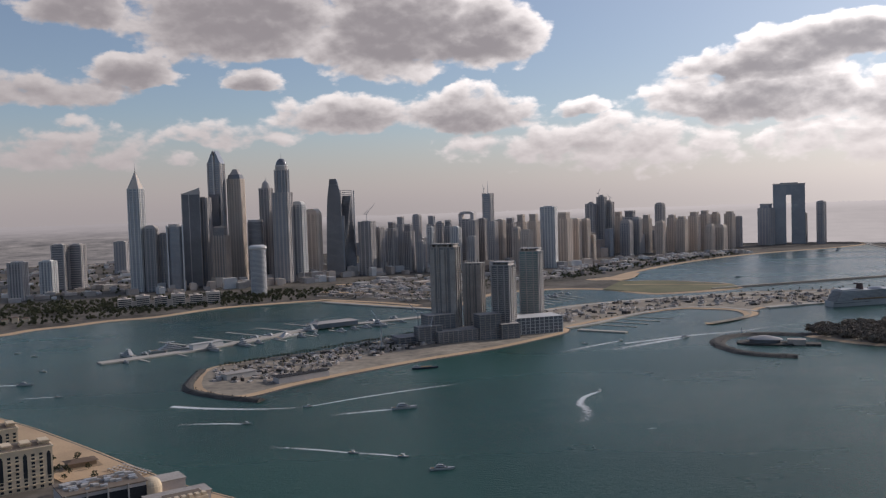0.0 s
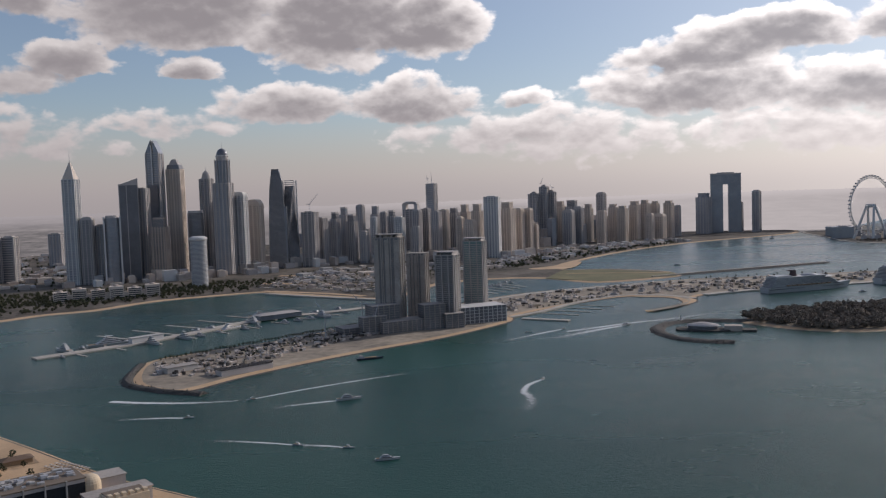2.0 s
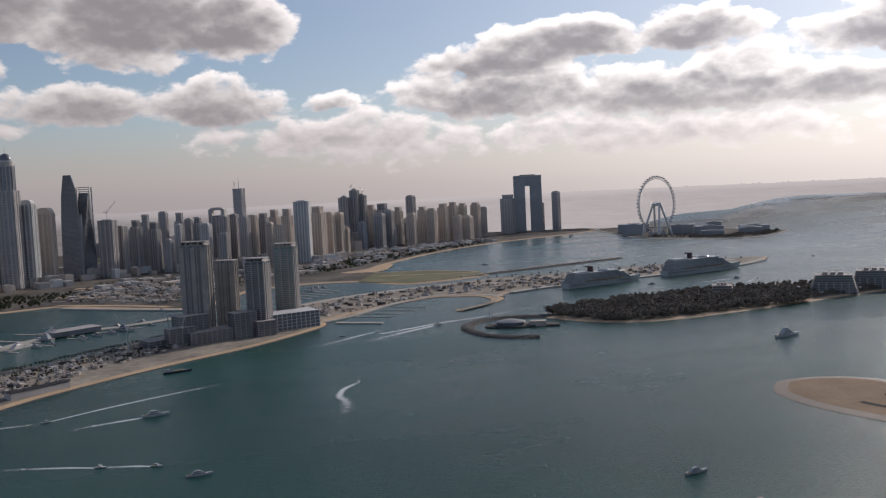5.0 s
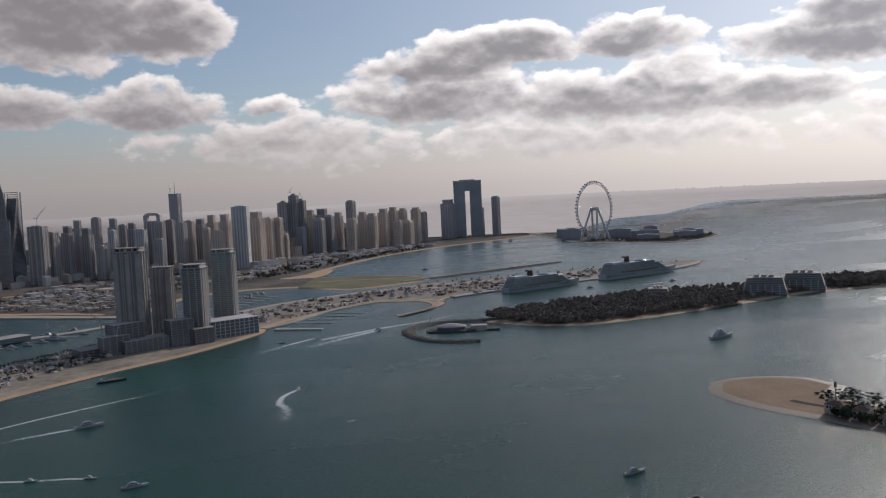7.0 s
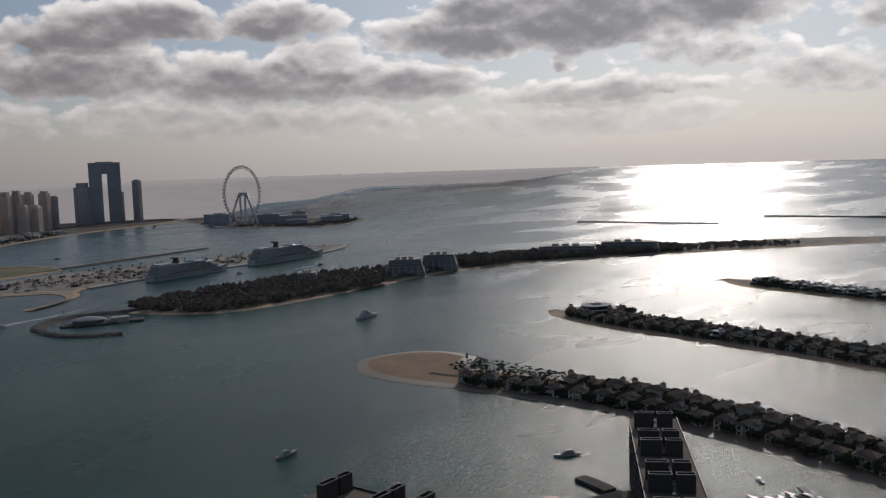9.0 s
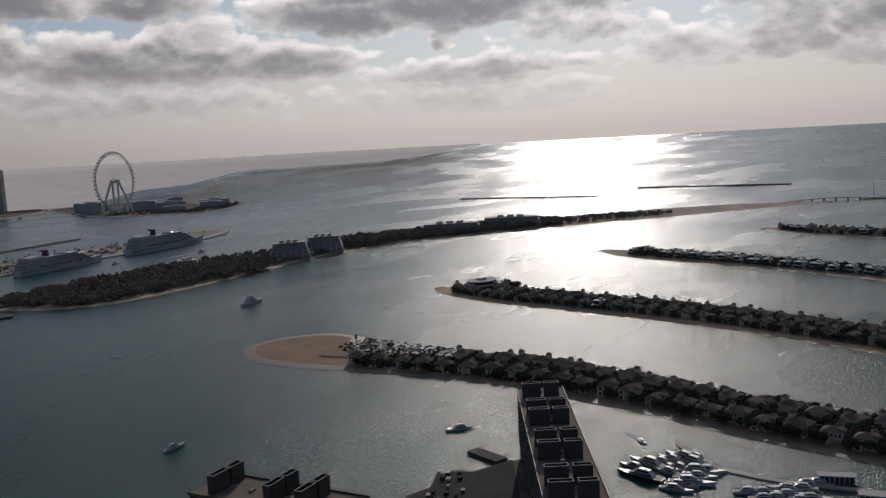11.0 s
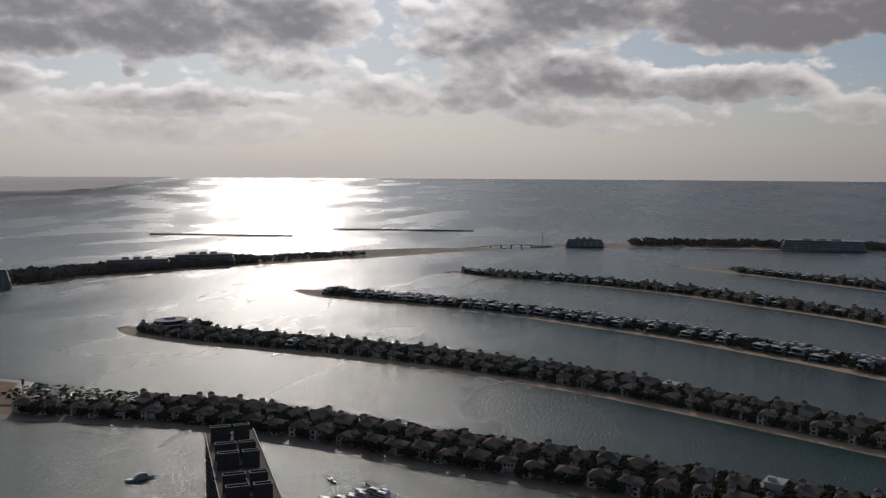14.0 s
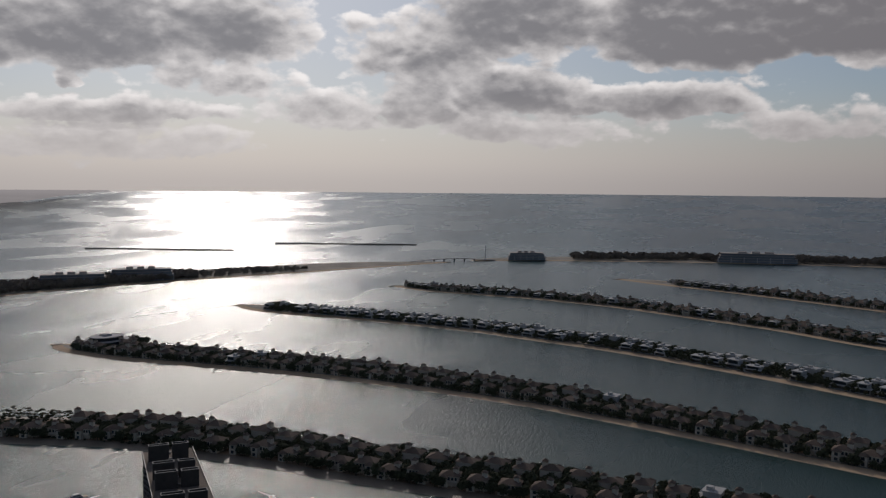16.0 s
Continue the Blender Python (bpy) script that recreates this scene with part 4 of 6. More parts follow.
for sx in (-1, 1):
    part("arch_leg", a_box(sx * 24 - 7, sx * 24 + 7, -14, 14, 184, 206), GREY, t)
part("arch_top", loft([(204 + 12 * math.sin(q * 0.35), rect(58 * math.cos(q * 0.35), 28)) for q in range(4)]), GREY, t)
for x, y, w, h in ((665, 3924, 50, 228), (715, 3935, 44, 258), (751, 3949, 42, 234)):
    t = tower(x, y, w, h, "dark", turn=8, piers=3, top="plant", label="dark unfinished tower with raw concrete top")
    part("climbing_core", a_box(-7, 7, -6, 6, h - 4, h + 8), RAWCON, t)
crane((700, 3925, 255), 18, 26, 45, 30)
crane((752, 3945, 236), 16, 24, 40, 200)
# the gate: two towers bridged at the top
t = thing("gate_tower", (1701, 4316, 2), -21, "blue-grey gate-shaped twin tower bridged at the top", "skyscraper")
for sx, w in ((-1, 60), (1, 62)):
    x0 = -73 if sx < 0 else 73 - w
    part("leg_tower", prism(bmesh.new(), [(x0, -17), (x0 + w, -17), (x0 + w, 17), (x0, 17)], 0, 240), GLASS, t)
    bm = bmesh.new()
    for q in np.arange(4, 290, 4):
        box(bm, x0 - 0.4, x0 + w + 0.4, -17.5, 17.5, q, q + 0.5)
    part("floor_edges", bm, GREY, t, kind="stuff")
part("bridge", a_box(-73, 73, -17, 17, 240, 291), GLASS, t, "glass sky bridge")
part("roof_band", a_box(-74, 74, -18, 18, 290, 296), GREY, t)
part("roof_pod", a_box(-40, 40, -12, 12, 296, 300), GREY, t)
t = tower(1575, 4279, 76, 203, "glass", turn=10, piers=4, cut=22, label="blue-grey glass tower stepped at the top")
tower(1772, 4309, 28, 150, "glass", turn=8, piers=2)
tower(1820, 4224, 42, 200, "glass", turn=10, piers=3, top="round", label="slim blue-grey tower with rounded top")
# inland office blocks
tower(-1250, 2583, 55, 112, "dark", turn=12, piers=5, label="dark office block with pale vertical fins")
tower(-1249, 2782, 52, 104, "white", turn=14, piers=4, label="office block with pale gridded front")
tower(-1259, 2897, 54, 151, "dark", turn=12, piers=2, label="dark plain glass office tower")
tower(-1216, 2930, 52, 149, "dark", turn=12, piers=2, label="dark plain glass office tower")
tower(-1335, 3664, 62, 132, "grey", turn=10, piers=4)


# ---- the towers on the peninsula ----
def apartment(x, y, w, d, h, turn, style, label, floor=3.5, deep=1.6, crown=True):
    wall, trim = STYLES[style]
    turn = -turn - 4
    t = thing("apartment_tower", (x, y, 2), turn, label, "skyscraper")
    part("core", prism(bmesh.new(), rect(w, d), 0, h), wall, t)
    n = int(h / floor)
    th = 1.3 if style != "raw" else 0.6
    bm, rail = bmesh.new(), bmesh.new()
    for k in range(1, n):
        for y0, y1 in ((-d / 2 - deep, -d / 2), (d / 2, d / 2 + deep)):
            box(bm, -w / 2 + 2, w / 2 - 2, y0, y1, k * floor, k * floor + th)
        for x0, x1 in ((-w / 2 - deep, -w / 2), (w / 2, w / 2 + deep)):
            box(bm, x0, x1, -d / 2 + 4, d / 2 - 4, k * floor, k * floor + 0.9)
        box(rail, -w / 2 + 2, w / 2 - 2, -d / 2 - deep, -d / 2 - deep + 0.15, k * floor + 0.9, k * floor + 1.3)
    part("balcony_stack", bm, trim, t, kind="stuff")
    part("balustrade", rail, wall, t, kind="stuff")
    pw = 0.7 if style != "raw" else 0.9
    for sx in ((-0.98, -0.3, 0.42, 0.98) if style != "raw" else (-0.96, -0.72, -0.48, -0.34, 0.1, 0.3, 0.62, 0.96)):
        part("pier", a_box(sx * w / 2 - pw, sx * w / 2 + pw, -d / 2 - deep - 0.4, -d / 2, 0, h + 1), trim, t)
        part("pier", a_box(sx * w / 2 - pw, sx * w / 2 + pw, d / 2, d / 2 + deep + 0.4, 0, h + 1), trim, t)
    for sy in (-1, 0, 1):
        for sx in (-1, 1):
            part("side_pier", a_box(sx * w / 2 - (2 if sx < 0 else 0), sx * w / 2 + (2 if sx > 0 else 0), sy * (d / 2 - 2) - pw, sy * (d / 2 - 2) + pw, 0, h + 1), trim, t)
    if style == "raw":
        # blank concrete bays beside the open ones
        for sx, bw in ((-0.84, 0.1), (0.0, 0.16), (0.79, 0.14)):
            part("blank_bay", a_box((sx - bw) * w / 2, (sx + bw) * w / 2, -d / 2 - deep - 0.2, -d / 2, h * 0.12, h - 3), RAWCON, t)
        for k in range(6):
            part("open_core", a_box(-w / 2 + 3 + k * (w - 8) / 5, -w / 2 + 4.6 + k * (w - 8) / 5, -d / 2 - 0.4, -d / 2 + 1.2, h + 1, h + 4 + 2.5 * (k % 3)), RAWCON, t)
    part("roof_slab", a_box(-w / 2 - 1.5, w / 2 + 1.5, -d / 2 - 1.5, d / 2 + 1.5, h, h + 1.2), trim, t)
    if crown:
        for k in range(5):
            part("roof_column", a_box(-w / 2 + 2 + k * (w - 4) / 4.2, -w / 2 + 3.4 + k * (w - 4) / 4.2, -d / 2, d / 2, h + 1.2, h + 6), trim, t)
        part("roof_canopy", a_box(-w / 2, w / 2, -d / 2, d / 2, h + 6, h + 7.2), trim, t)
    return t


apartment(4, 1592, 46, 30, 163, 14, "raw", "unfinished grey concrete apartment tower with open crown", deep=1.0)
apartment(58, 1700, 34, 30, 126, 14, "raw", "grey concrete apartment tower under construction", deep=1.0, crown=False)
apartment(108, 1588, 34, 34, 128, 18, "dark", "dark glass apartment tower with grey balcony slabs", deep=2.4)
apartment(168, 1684, 38, 26, 146, 18, "teal", "green glass apartment tower with white balconies", deep=2.4)


def podium(x0, y0, w, d, h, turn, floors, mat, label):
    p = thing("podium_building", (x0, y0, 2), turn, label, "building")
    part("body", a_box(-w / 2, w / 2, -d / 2, d / 2, 0, h), DARKGLASS, p)
    for k in range(floors + 1):
        part("floor_slab", a_box(-w / 2 - 1.2, w / 2 + 1.2, -d / 2 - 1.2, d / 2 + 1.2, k * h / floors - 0.2, k * h / floors + 0.45), mat, p)
    n = int(w / 9)
    for k in range(n + 1):
        part("column", a_box(-w / 2 + k * w / n - 0.6, -w / 2 + k * w / n + 0.6, -d / 2 - 0.9, -d / 2, 0, h), mat, p)
    return p


podium(165, 1625, 92, 50, 30, 18, 5, WHITE, "white podium block with long balconies")
podium(35, 1555, 120, 40, 20, 24, 6, RAWCON, "raw concrete podium under construction")
podium(-12, 1562, 52, 34, 46, 24, 11, RAWCON, "raw concrete frame building under construction")
podium(75, 1562, 40, 30, 44, 20, 11, RAWCON, "raw concrete frame building under construction")
podium(-60, 1545, 60, 40, 12, 24, 3, RAWCON, "low raw concrete building under construction")
podium(-30, 1530, 44, 22, 30, 24, 8, RAWCON, "raw concrete frame building stepped towards the beach")
podium(112, 1560, 34, 24, 26, 20, 7, RAWCON, "raw concrete frame building under construction")
crane((-48, 1560, 14), 34, 26, 30, 200)
crane((-110, 1500, 2), 38, 30, 30, 150)
crane((-25, 1520, 2), 30, 22, 40, 60)

# ---- trees ----
LEAF = material("dark_foliage", (0.034, 0.04, 0.022), 0.9, var=0.45, scale=0.2, fine=1.5, tint=(0.062, 0.064, 0.036), rand=0.3, spec=0.15)
# brownish far foliage, lightened: distance haze is put into its base colour
LEAFHAZE = material("hazed_brownish_foliage", (0.165, 0.132, 0.105), 0.95, var=0.35, scale=0.03, fine=0.5, tint=(0.21, 0.17, 0.13), spec=0.2)
BARK = material("bark", (0.12, 0.095, 0.07), 0.9, var=0.3, scale=1, fine=6)


def crown_data(rnd, n, r, h, z, leaf):
    """Leaf clumps scattered through an uneven crown, as vertices and faces."""
    vs, fs = [], []
    for k in range(n):
        a, u = rnd.uniform(0, 2 * math.pi), rnd.uniform(-0.75, 1)
        q = math.sqrt(max(0, 1 - u * u)) * r * (0.75 + 0.3 * math.sin(a * 3 + u * 4)) * rnd.uniform(0.55, 1.0)
        c = Vector((q * math.cos(a), q * math.sin(a), z + u * h * rnd.uniform(0.7, 1.0)))
        e1 = Vector((rnd.uniform(-1, 1), rnd.uniform(-1, 1), rnd.uniform(-0.6, 0.6))).normalized() * leaf * rnd.uniform(0.7, 1.3)
        e2 = Vector((rnd.uniform(-1, 1), rnd.uniform(-1, 1), rnd.uniform(-0.6, 0.6))).normalized() * leaf * rnd.uniform(0.7, 1.3)
        up = Vector((0, 0, leaf * 0.7))
        i = len(vs)
        vs += [c - e1, c + e2, c + e1, c - e2 + up * 0.5, c + up]
        fs += [(i, i + 1, i + 4), (i + 1, i + 2, i + 4), (i + 2, i + 3, i + 4), (i + 3, i, i + 4)]
    return vs, fs


def palm_data(rnd, n, length, z):
    """Arched feather leaves round a stem top."""
    vs, fs = [], []
    for k in range(n):
        a, lift = 2 * math.pi * k / n + rnd.uniform(-0.2, 0.2), rnd.uniform(0.2, 0.9)
        d, s = Vector((math.cos(a), math.sin(a), 0)), Vector((-math.sin(a), math.cos(a), 0))
        i = len(vs)
        for q in range(4):
            u = q / 3
            c = d * length * u + Vector((0, 0, z + length * (lift * u - 0.95 * u * u)))
            w = length * 0.13 * (1 - 0.75 * u)
            vs += [c - s * w, c + s * w]
        fs += [(i + 2 * q, i + 2 * q + 1, i + 2 * q + 3, i + 2 * q + 2) for q in range(3)]
    return vs, fs


def mesh_of(name, vs, fs, mat):
    me = bpy.data.meshes.new(name)
    me.from_pydata([tuple(v) for v in vs], [], fs)
    me.materials.append(mat)
    return me


TREES = []
for k in range(4):
    rnd = random.Random(40 + k)
    t = thing("tree", (0, 0, -500), 0, "round dark green garden tree beside villas", "tree", "garden trees")
    bm = tube(bmesh.new(), (0, 0, 0), (0.2, 0, 3.0), 0.28, 0.18)
    for a in range(4):
        tube(bm, (0.2, 0, 2.6), (1.6 * math.cos(a * 1.6), 1.6 * math.sin(a * 1.6), 4.6), 0.14, 0.05, 5)
    part("trunk", bm, BARK, t)
    vs, fs = crown_data(rnd, 190, 4.3 + 0.5 * k, 3.2, 5.4, 0.85)
    new("crown", mesh_of("crown", vs, fs, LEAF)).parent = t
    TREES.append(t)
for k in range(2):
    rnd = random.Random(60 + k)
    t = thing("palm_tree", (0, 0, -500), 0, "tall date palm with arched feather leaves", "palm tree", "street palms")
    part("trunk", tube(bmesh.new(), (0, 0, 0), (0.3, 0, 8.5), 0.3, 0.22), BARK, t)
    vs, fs = palm_data(rnd, 16, 3.8, 8.5)
    new("crown", mesh_of("crown", vs, fs, LEAF)).parent = t
    TREES.append(t)


def grove(name, spots, mat, label, leaf=1.1, clumps=44, r=3.8, h=3.0, seed=3, category="trees"):
    """Many trees that nobody could count, as one mesh: stems and crowns."""
    rnd = random.Random(seed)
    kinds = [crown_data(rnd, clumps, r, h, h + 1.2, leaf) for _ in range(5)]
    vs, fs = [], []
    for x, y, z, s in spots:
        kv, kf = kinds[rnd.randrange(5)]
        a = rnd.uniform(0, 6.28)
        c, n, i = math.cos(a) * s, math.sin(a) * s, len(vs)
        vs += [(x + v.x * c - v.y * n, y + v.x * n + v.y * c, z + v.z * s) for v in kv]
        fs += [tuple(i + q for q in f) for f in kf]
        i = len(vs)
        vs += [(x - 0.3, y, z), (x + 0.3, y, z), (x, y + 0.4, z), (x, y, z + 4 * s)]
        fs += [(i, i + 1, i + 3), (i + 1, i + 2, i + 3), (i + 2, i, i + 3)]
    ob = new(name, mesh_of(name, vs, fs, mat))
    return tagged(ob, label, category, kind="stuff")


def inside(p, ring):
    x, y = p
    hit = False
    for i in range(len(ring)):
        (x0, y0), (x1, y1) = ring[i - 1], ring[i]
        if (y0 > y) != (y1 > y) and x < (x1 - x0) * (y - y0) / (y1 - y0) + x0:
            hit = not hit
    return hit


def scatter(ring, n, seed, size=(0.7, 1.4), z=1.9):
    rnd = random.Random(seed)
    xs, ys = [p[0] for p in ring], [p[1] for p in ring]
    out = []
    while len(out) < n:
        p = (rnd.uniform(min(xs), max(xs)), rnd.uniform(min(ys), max(ys)))
        if inside(p, ring):
            out.append((p[0], p[1], z, rnd.uniform(*size)))
    return out


# ---- villas on the fronds ----
CREAM = material("cream_render", (0.52, 0.44, 0.35), 0.85, var=0.16, scale=0.1, fine=1.0, rand=0.3)
ROOF = material("clay_roof_tiles", (0.15, 0.108, 0.082), 0.9, var=0.3, scale=0.3, fine=3.0, rand=0.3, spec=0.15)
PANE = material("window_glass", (0.03, 0.035, 0.04), 0.15, var=0.2, scale=0.5, fine=2)
PALE = material("white_villa_render", (0.42, 0.4, 0.375), 0.8, var=0.14, scale=0.1, fine=1.0, rand=0.25)


def hip(bm, x0, x1, y0, y1, z, rise, over=0.7):
    x0, x1, y0, y1 = x0 - over, x1 + over, y0 - over, y1 + over
    k = min(x1 - x0, y1 - y0) / 2
    lo = [bm.verts.new(p) for p in ((x0, y0, z), (x1, y0, z), (x1, y1, z), (x0, y1, z))]
    if x1 - x0 >= y1 - y0:
        r = [bm.verts.new((x0 + k, (y0 + y1) / 2, z + rise)), bm.verts.new((x1 - k + 0.01, (y0 + y1) / 2, z + rise))]
        fs = ((0, 1, r[1], r[0]), (1, 2, r[1]), (2, 3, r[0], r[1]), (3, 0, r[0]))
    else:
        r = [bm.verts.new(((x0 + x1) / 2, y0 + k, z + rise)), bm.verts.new(((x0 + x1) / 2, y1 - k + 0.01, z + rise))]
        fs = ((0, 1, r[0]), (1, 2, r[1], r[0]), (2, 3, r[1]), (3, 0, r[0], r[1]))
    for f in fs:
        bm.faces.new([lo[v] if isinstance(v, int) else v for v in f])
    bm.faces.new(lo[::-1])
    return bm


def villa(kind):
    """A two-storey villa that faces -y: hipped roofs, a turret, a loggia and window openings."""
    rnd = random.Random(80 + kind)
    if kind < 3:
        v = thing("villa", (0, 0, -600), 0, "cream two-storey villa with clay hipped roofs", "house", "villas on the fronds")
        w = (15, 17, 14)[kind]
        part("wall", a_box(-w / 2, w / 2, -6, 6, 0, 7.2), CREAM, v)
        part("roof", hip(bmesh.new(), -w / 2, w / 2, -6, 6, 7.2, 2.9), ROOF, v)
        sx = (-1, 1, -1)[kind]
        part("wing_wall", a_box(sx * w * 0.28 - 3, sx * w * 0.28 + 3, -9.5, -6, 0, 6.4), CREAM, v)
        part("wing_roof", hip(bmesh.new(), sx * w * 0.28 - 3, sx * w * 0.28 + 3, -9.5, -5, 6.4, 2.2), ROOF, v)
        part("turret", a_box(-sx * w * 0.3 - 1.9, -sx * w * 0.3 + 1.9, -2, 2, 7.2, 11.4), CREAM, v)
        part("turret_roof", hip(bmesh.new(), -sx * w * 0.3 - 1.9, -sx * w * 0.3 + 1.9, -2, 2, 11.4, 1.8, 0.5), ROOF, v)
        part("loggia_roof", a_box(-sx * w * 0.18 - 3.4, -sx * w * 0.18 + 3.4, -8.2, -6, 3.2, 3.7), CREAM, v)
        for k in range(3):
            x = -sx * w * 0.18 - 3 + 3 * k
            part("column", a_box(x - 0.25, x + 0.25, -8.1, -7.6, 0, 3.2), CREAM, v)
        for k in range(3):
            x = -sx * w * 0.18 - 2.6 + 2.6 * k
            part("window", a_box(x - 0.8, x + 0.8, -6.08, -5.9, 4.3, 6.3), PANE, v)
        for z in (0.6, 3.9):
            part("window", a_box(sx * w * 0.28 - 1.2, sx * w * 0.28 + 1.2, -9.58, -9.4, z, z + 2.0), PANE, v)
    else:
        v = thing("villa", (0, 0, -600), 0, "pale flat-roofed modern villa with terraces", "house", "villas on the fronds")
        w = (18, 22)[kind - 3]
        part("wall", a_box(-w / 2, w / 2, -7, 7, 0, 4), PALE, v)
        part("upper_wall", a_box(-w / 2 + 2, w / 2 - 5, -5, 7, 4, 8), PALE, v)
        part("roof_slab", a_box(-w / 2 + 1.2, w / 2 - 4, -6.5, 7.4, 8, 8.5), PALE, v)
        part("terrace_slab", a_box(-w / 2 - 0.6, w / 2 + 0.6, -8.2, 7.2, 3.9, 4.3), PALE, v)
        part("roof_box", a_box(-2, 2.5, 0, 4, 8.5, 10.5), PALE, v)
        part("window", a_box(-w / 2 + 2, w / 2 - 2, -7.08, -6.9, 0.6, 3.3), PANE, v, "wide dark glazing")
        part("window", a_box(-w / 2 + 3, w / 2 - 6, -5.08, -4.9, 4.7, 7.4), PANE, v, "wide dark glazing")
    for o in v.children:
        o.data.transform(Matrix.Diagonal((1.22, 1.22, 1.18, 1)))
    return v


VILLAS = [villa(k) for k in range(5)]
far_villas, tree_spots, tree_n = [], [], 0
rnd = random.Random(11)
for fi, (line, far) in enumerate(FRONDS):
    for row, pts in enumerate((line, far)):
        dist, want = 0.0, ((215, 78, 120, 60, 200), (150, 78, 110, 60, 200))[row][fi]
        for i in range(1, len(pts)):
            a, b = Vector(pts[i - 1]), Vector(pts[i])
            seg = (b - a).length
            t = (b - a).normalized()
            nrm = Vector((-t.y, t.x)) * (1 if row == 0 else -1)
            while dist + seg >= want:
                p = a + t * (want - dist)
                gap = rnd.uniform(24, 27) if fi < 2 else rnd.uniform(26, 31)
                want += gap
                c = p + nrm * (31 + rnd.uniform(-1.5, 2))
                face = math.degrees(math.atan2(t.y, t.x)) + (0 if row == 0 else 180)
                k = rnd.choice((0, 1, 2)) if fi in (0, 1) and rnd.random() < 0.93 else rnd.choice((3, 4)) if fi == 2 or rnd.random() < 0.4 else rnd.choice((0, 1, 2))
                if fi == 2 and rnd.random() < 0.16:
                    tree_spots += [(c.x + rnd.uniform(-9, 9), c.y + rnd.uniform(-9, 9), 1.6, rnd.uniform(0.8, 1.3)) for _ in range(8)]
                elif fi > 2:
                    far_villas.append((k, pose(c.x, c.y, 1.6, 0, 0, face + rnd.uniform(-9, 9)) @ Matrix.Diagonal((rnd.uniform(0.8, 1.1), rnd.uniform(0.8, 1.0), rnd.uniform(0.8, 1.25), 1))))
                else:
                    copy_thing(VILLAS[k], pose(c.x, c.y, 1.6, 0, 0, face + rnd.uniform(-9, 9)) @ Matrix.Diagonal((rnd.uniform(0.78, 1.02), rnd.uniform(0.78, 1.0), rnd.uniform(0.85, 1.2), 1)))
                # gardens and the street behind
                for _ in range(15 if fi < 2 else 7):
                    q = p + nrm * rnd.choice((19, 20, 21, 42, 44, 46, 49, 52)) + t * rnd.uniform(2, gap - 2)
                    if fi == 0 and tree_n < 230 and rnd.random() < 0.5:
                        s = TREES[rnd.randrange(4) if rnd.random() < 0.93 else 4]
                        o = copy_thing(s, pose(q.x, q.y, 1.55, 0, 0, rnd.uniform(0, 360)))
                        tree_n += 1
                    else:
                        tree_spots.append((q.x, q.y, 1.5, rnd.uniform(0.7, 1.35)))
                for dq in (22, 30, 37):
                    q = p + t * (gap / 2 + rnd.uniform(-2, 2)) + nrm * dq
                    tree_spots.append((q.x, q.y, 1.5, rnd.uniform(0.9, 1.6)))
            dist += seg
# the villas of the far fronds, too many and too small to pick apart
bm, mats = bmesh.new(), [CREAM, ROOF, PANE, PALE]
for k, m in far_villas:
    for o in VILLAS[k].children:
        me = o.data.copy()
        me.transform(m)
        n0 = len(bm.faces)
        bm.from_mesh(me)
        bm.faces.ensure_lookup_table()
        for f in bm.faces[n0:]:
            f.material_index = mats.index(o.data.materials[0])
        bpy.data.meshes.remove(me)
tagged(part("far_villas", bm, mats), "rows of cream and white villas on the far fronds", "houses", kind="stuff")
for v in VILLAS:
    for o in (*v.children_recursive, v):
        bpy.data.objects.remove(o)
for v in TREES:
    for o in (*v.children_recursive, v):
        bpy.data.objects.remove(o)
grove("garden_trees", tree_spots, LEAF, "dark garden trees among the villas", 1.0, 64)
for fi, (line, far) in enumerate(FRONDS):
    mid = [((a[0] + b[0]) / 2, (a[1] + b[1]) / 2) for a, b in zip(line, far)][12:]
    strip("frond_road_%d" % (fi + 1), mid[::3], 8, 1.75, ROAD, "asphalt street along the frond", smooth=2)
# bushes at the bare tip, the tall pole, a digger on the sand
tip = [(700, 765), (742, 758), (750, 700), (752, 560), (745, 430), (678, 430), (672, 540), (655, 640), (664, 700)]
grove("tip_scrub", scatter(tip, 900, 5, (0.25, 0.62), 1.5), LEAF, "low dark scrub behind the sandy tip", 1.3, 60, 4.6, 0.9)
pole = thing("mast", (668, 700, 1.6), 0, "tall dark steel mast with a palm-like head", "mast")
part("pole", tube(bmesh.new(), (0, 0, 0), (0, 0, 26), 0.55, 0.4, 8), STEEL, pole)
part("antenna_head", prism(bmesh.new(), oval(1.4, 1.4, 8), 22, 28), DARKGLASS, pole)
# the round house at the tip of the second frond
rt = thing("pavilion", (1072, 832, 1.6), -20, "round white pavilion house with stacked terraces", "house")
for k, (r, z) in enumerate(((33, 0), (32, 5.5), (24, 11))):
    part("storey", prism(bmesh.new(), oval(r - 2, (r - 2) * 0.8, 28), z, z + 5), PANE, rt)
    part("terrace", prism(bmesh.new(), oval(r + 1, (r + 1) * 0.8, 28), z + 4.6, z + 5.6), GREY, rt)
part("roof_box", a_box(-6, 6, -4, 4, 16.5, 19.5), GREY, rt)

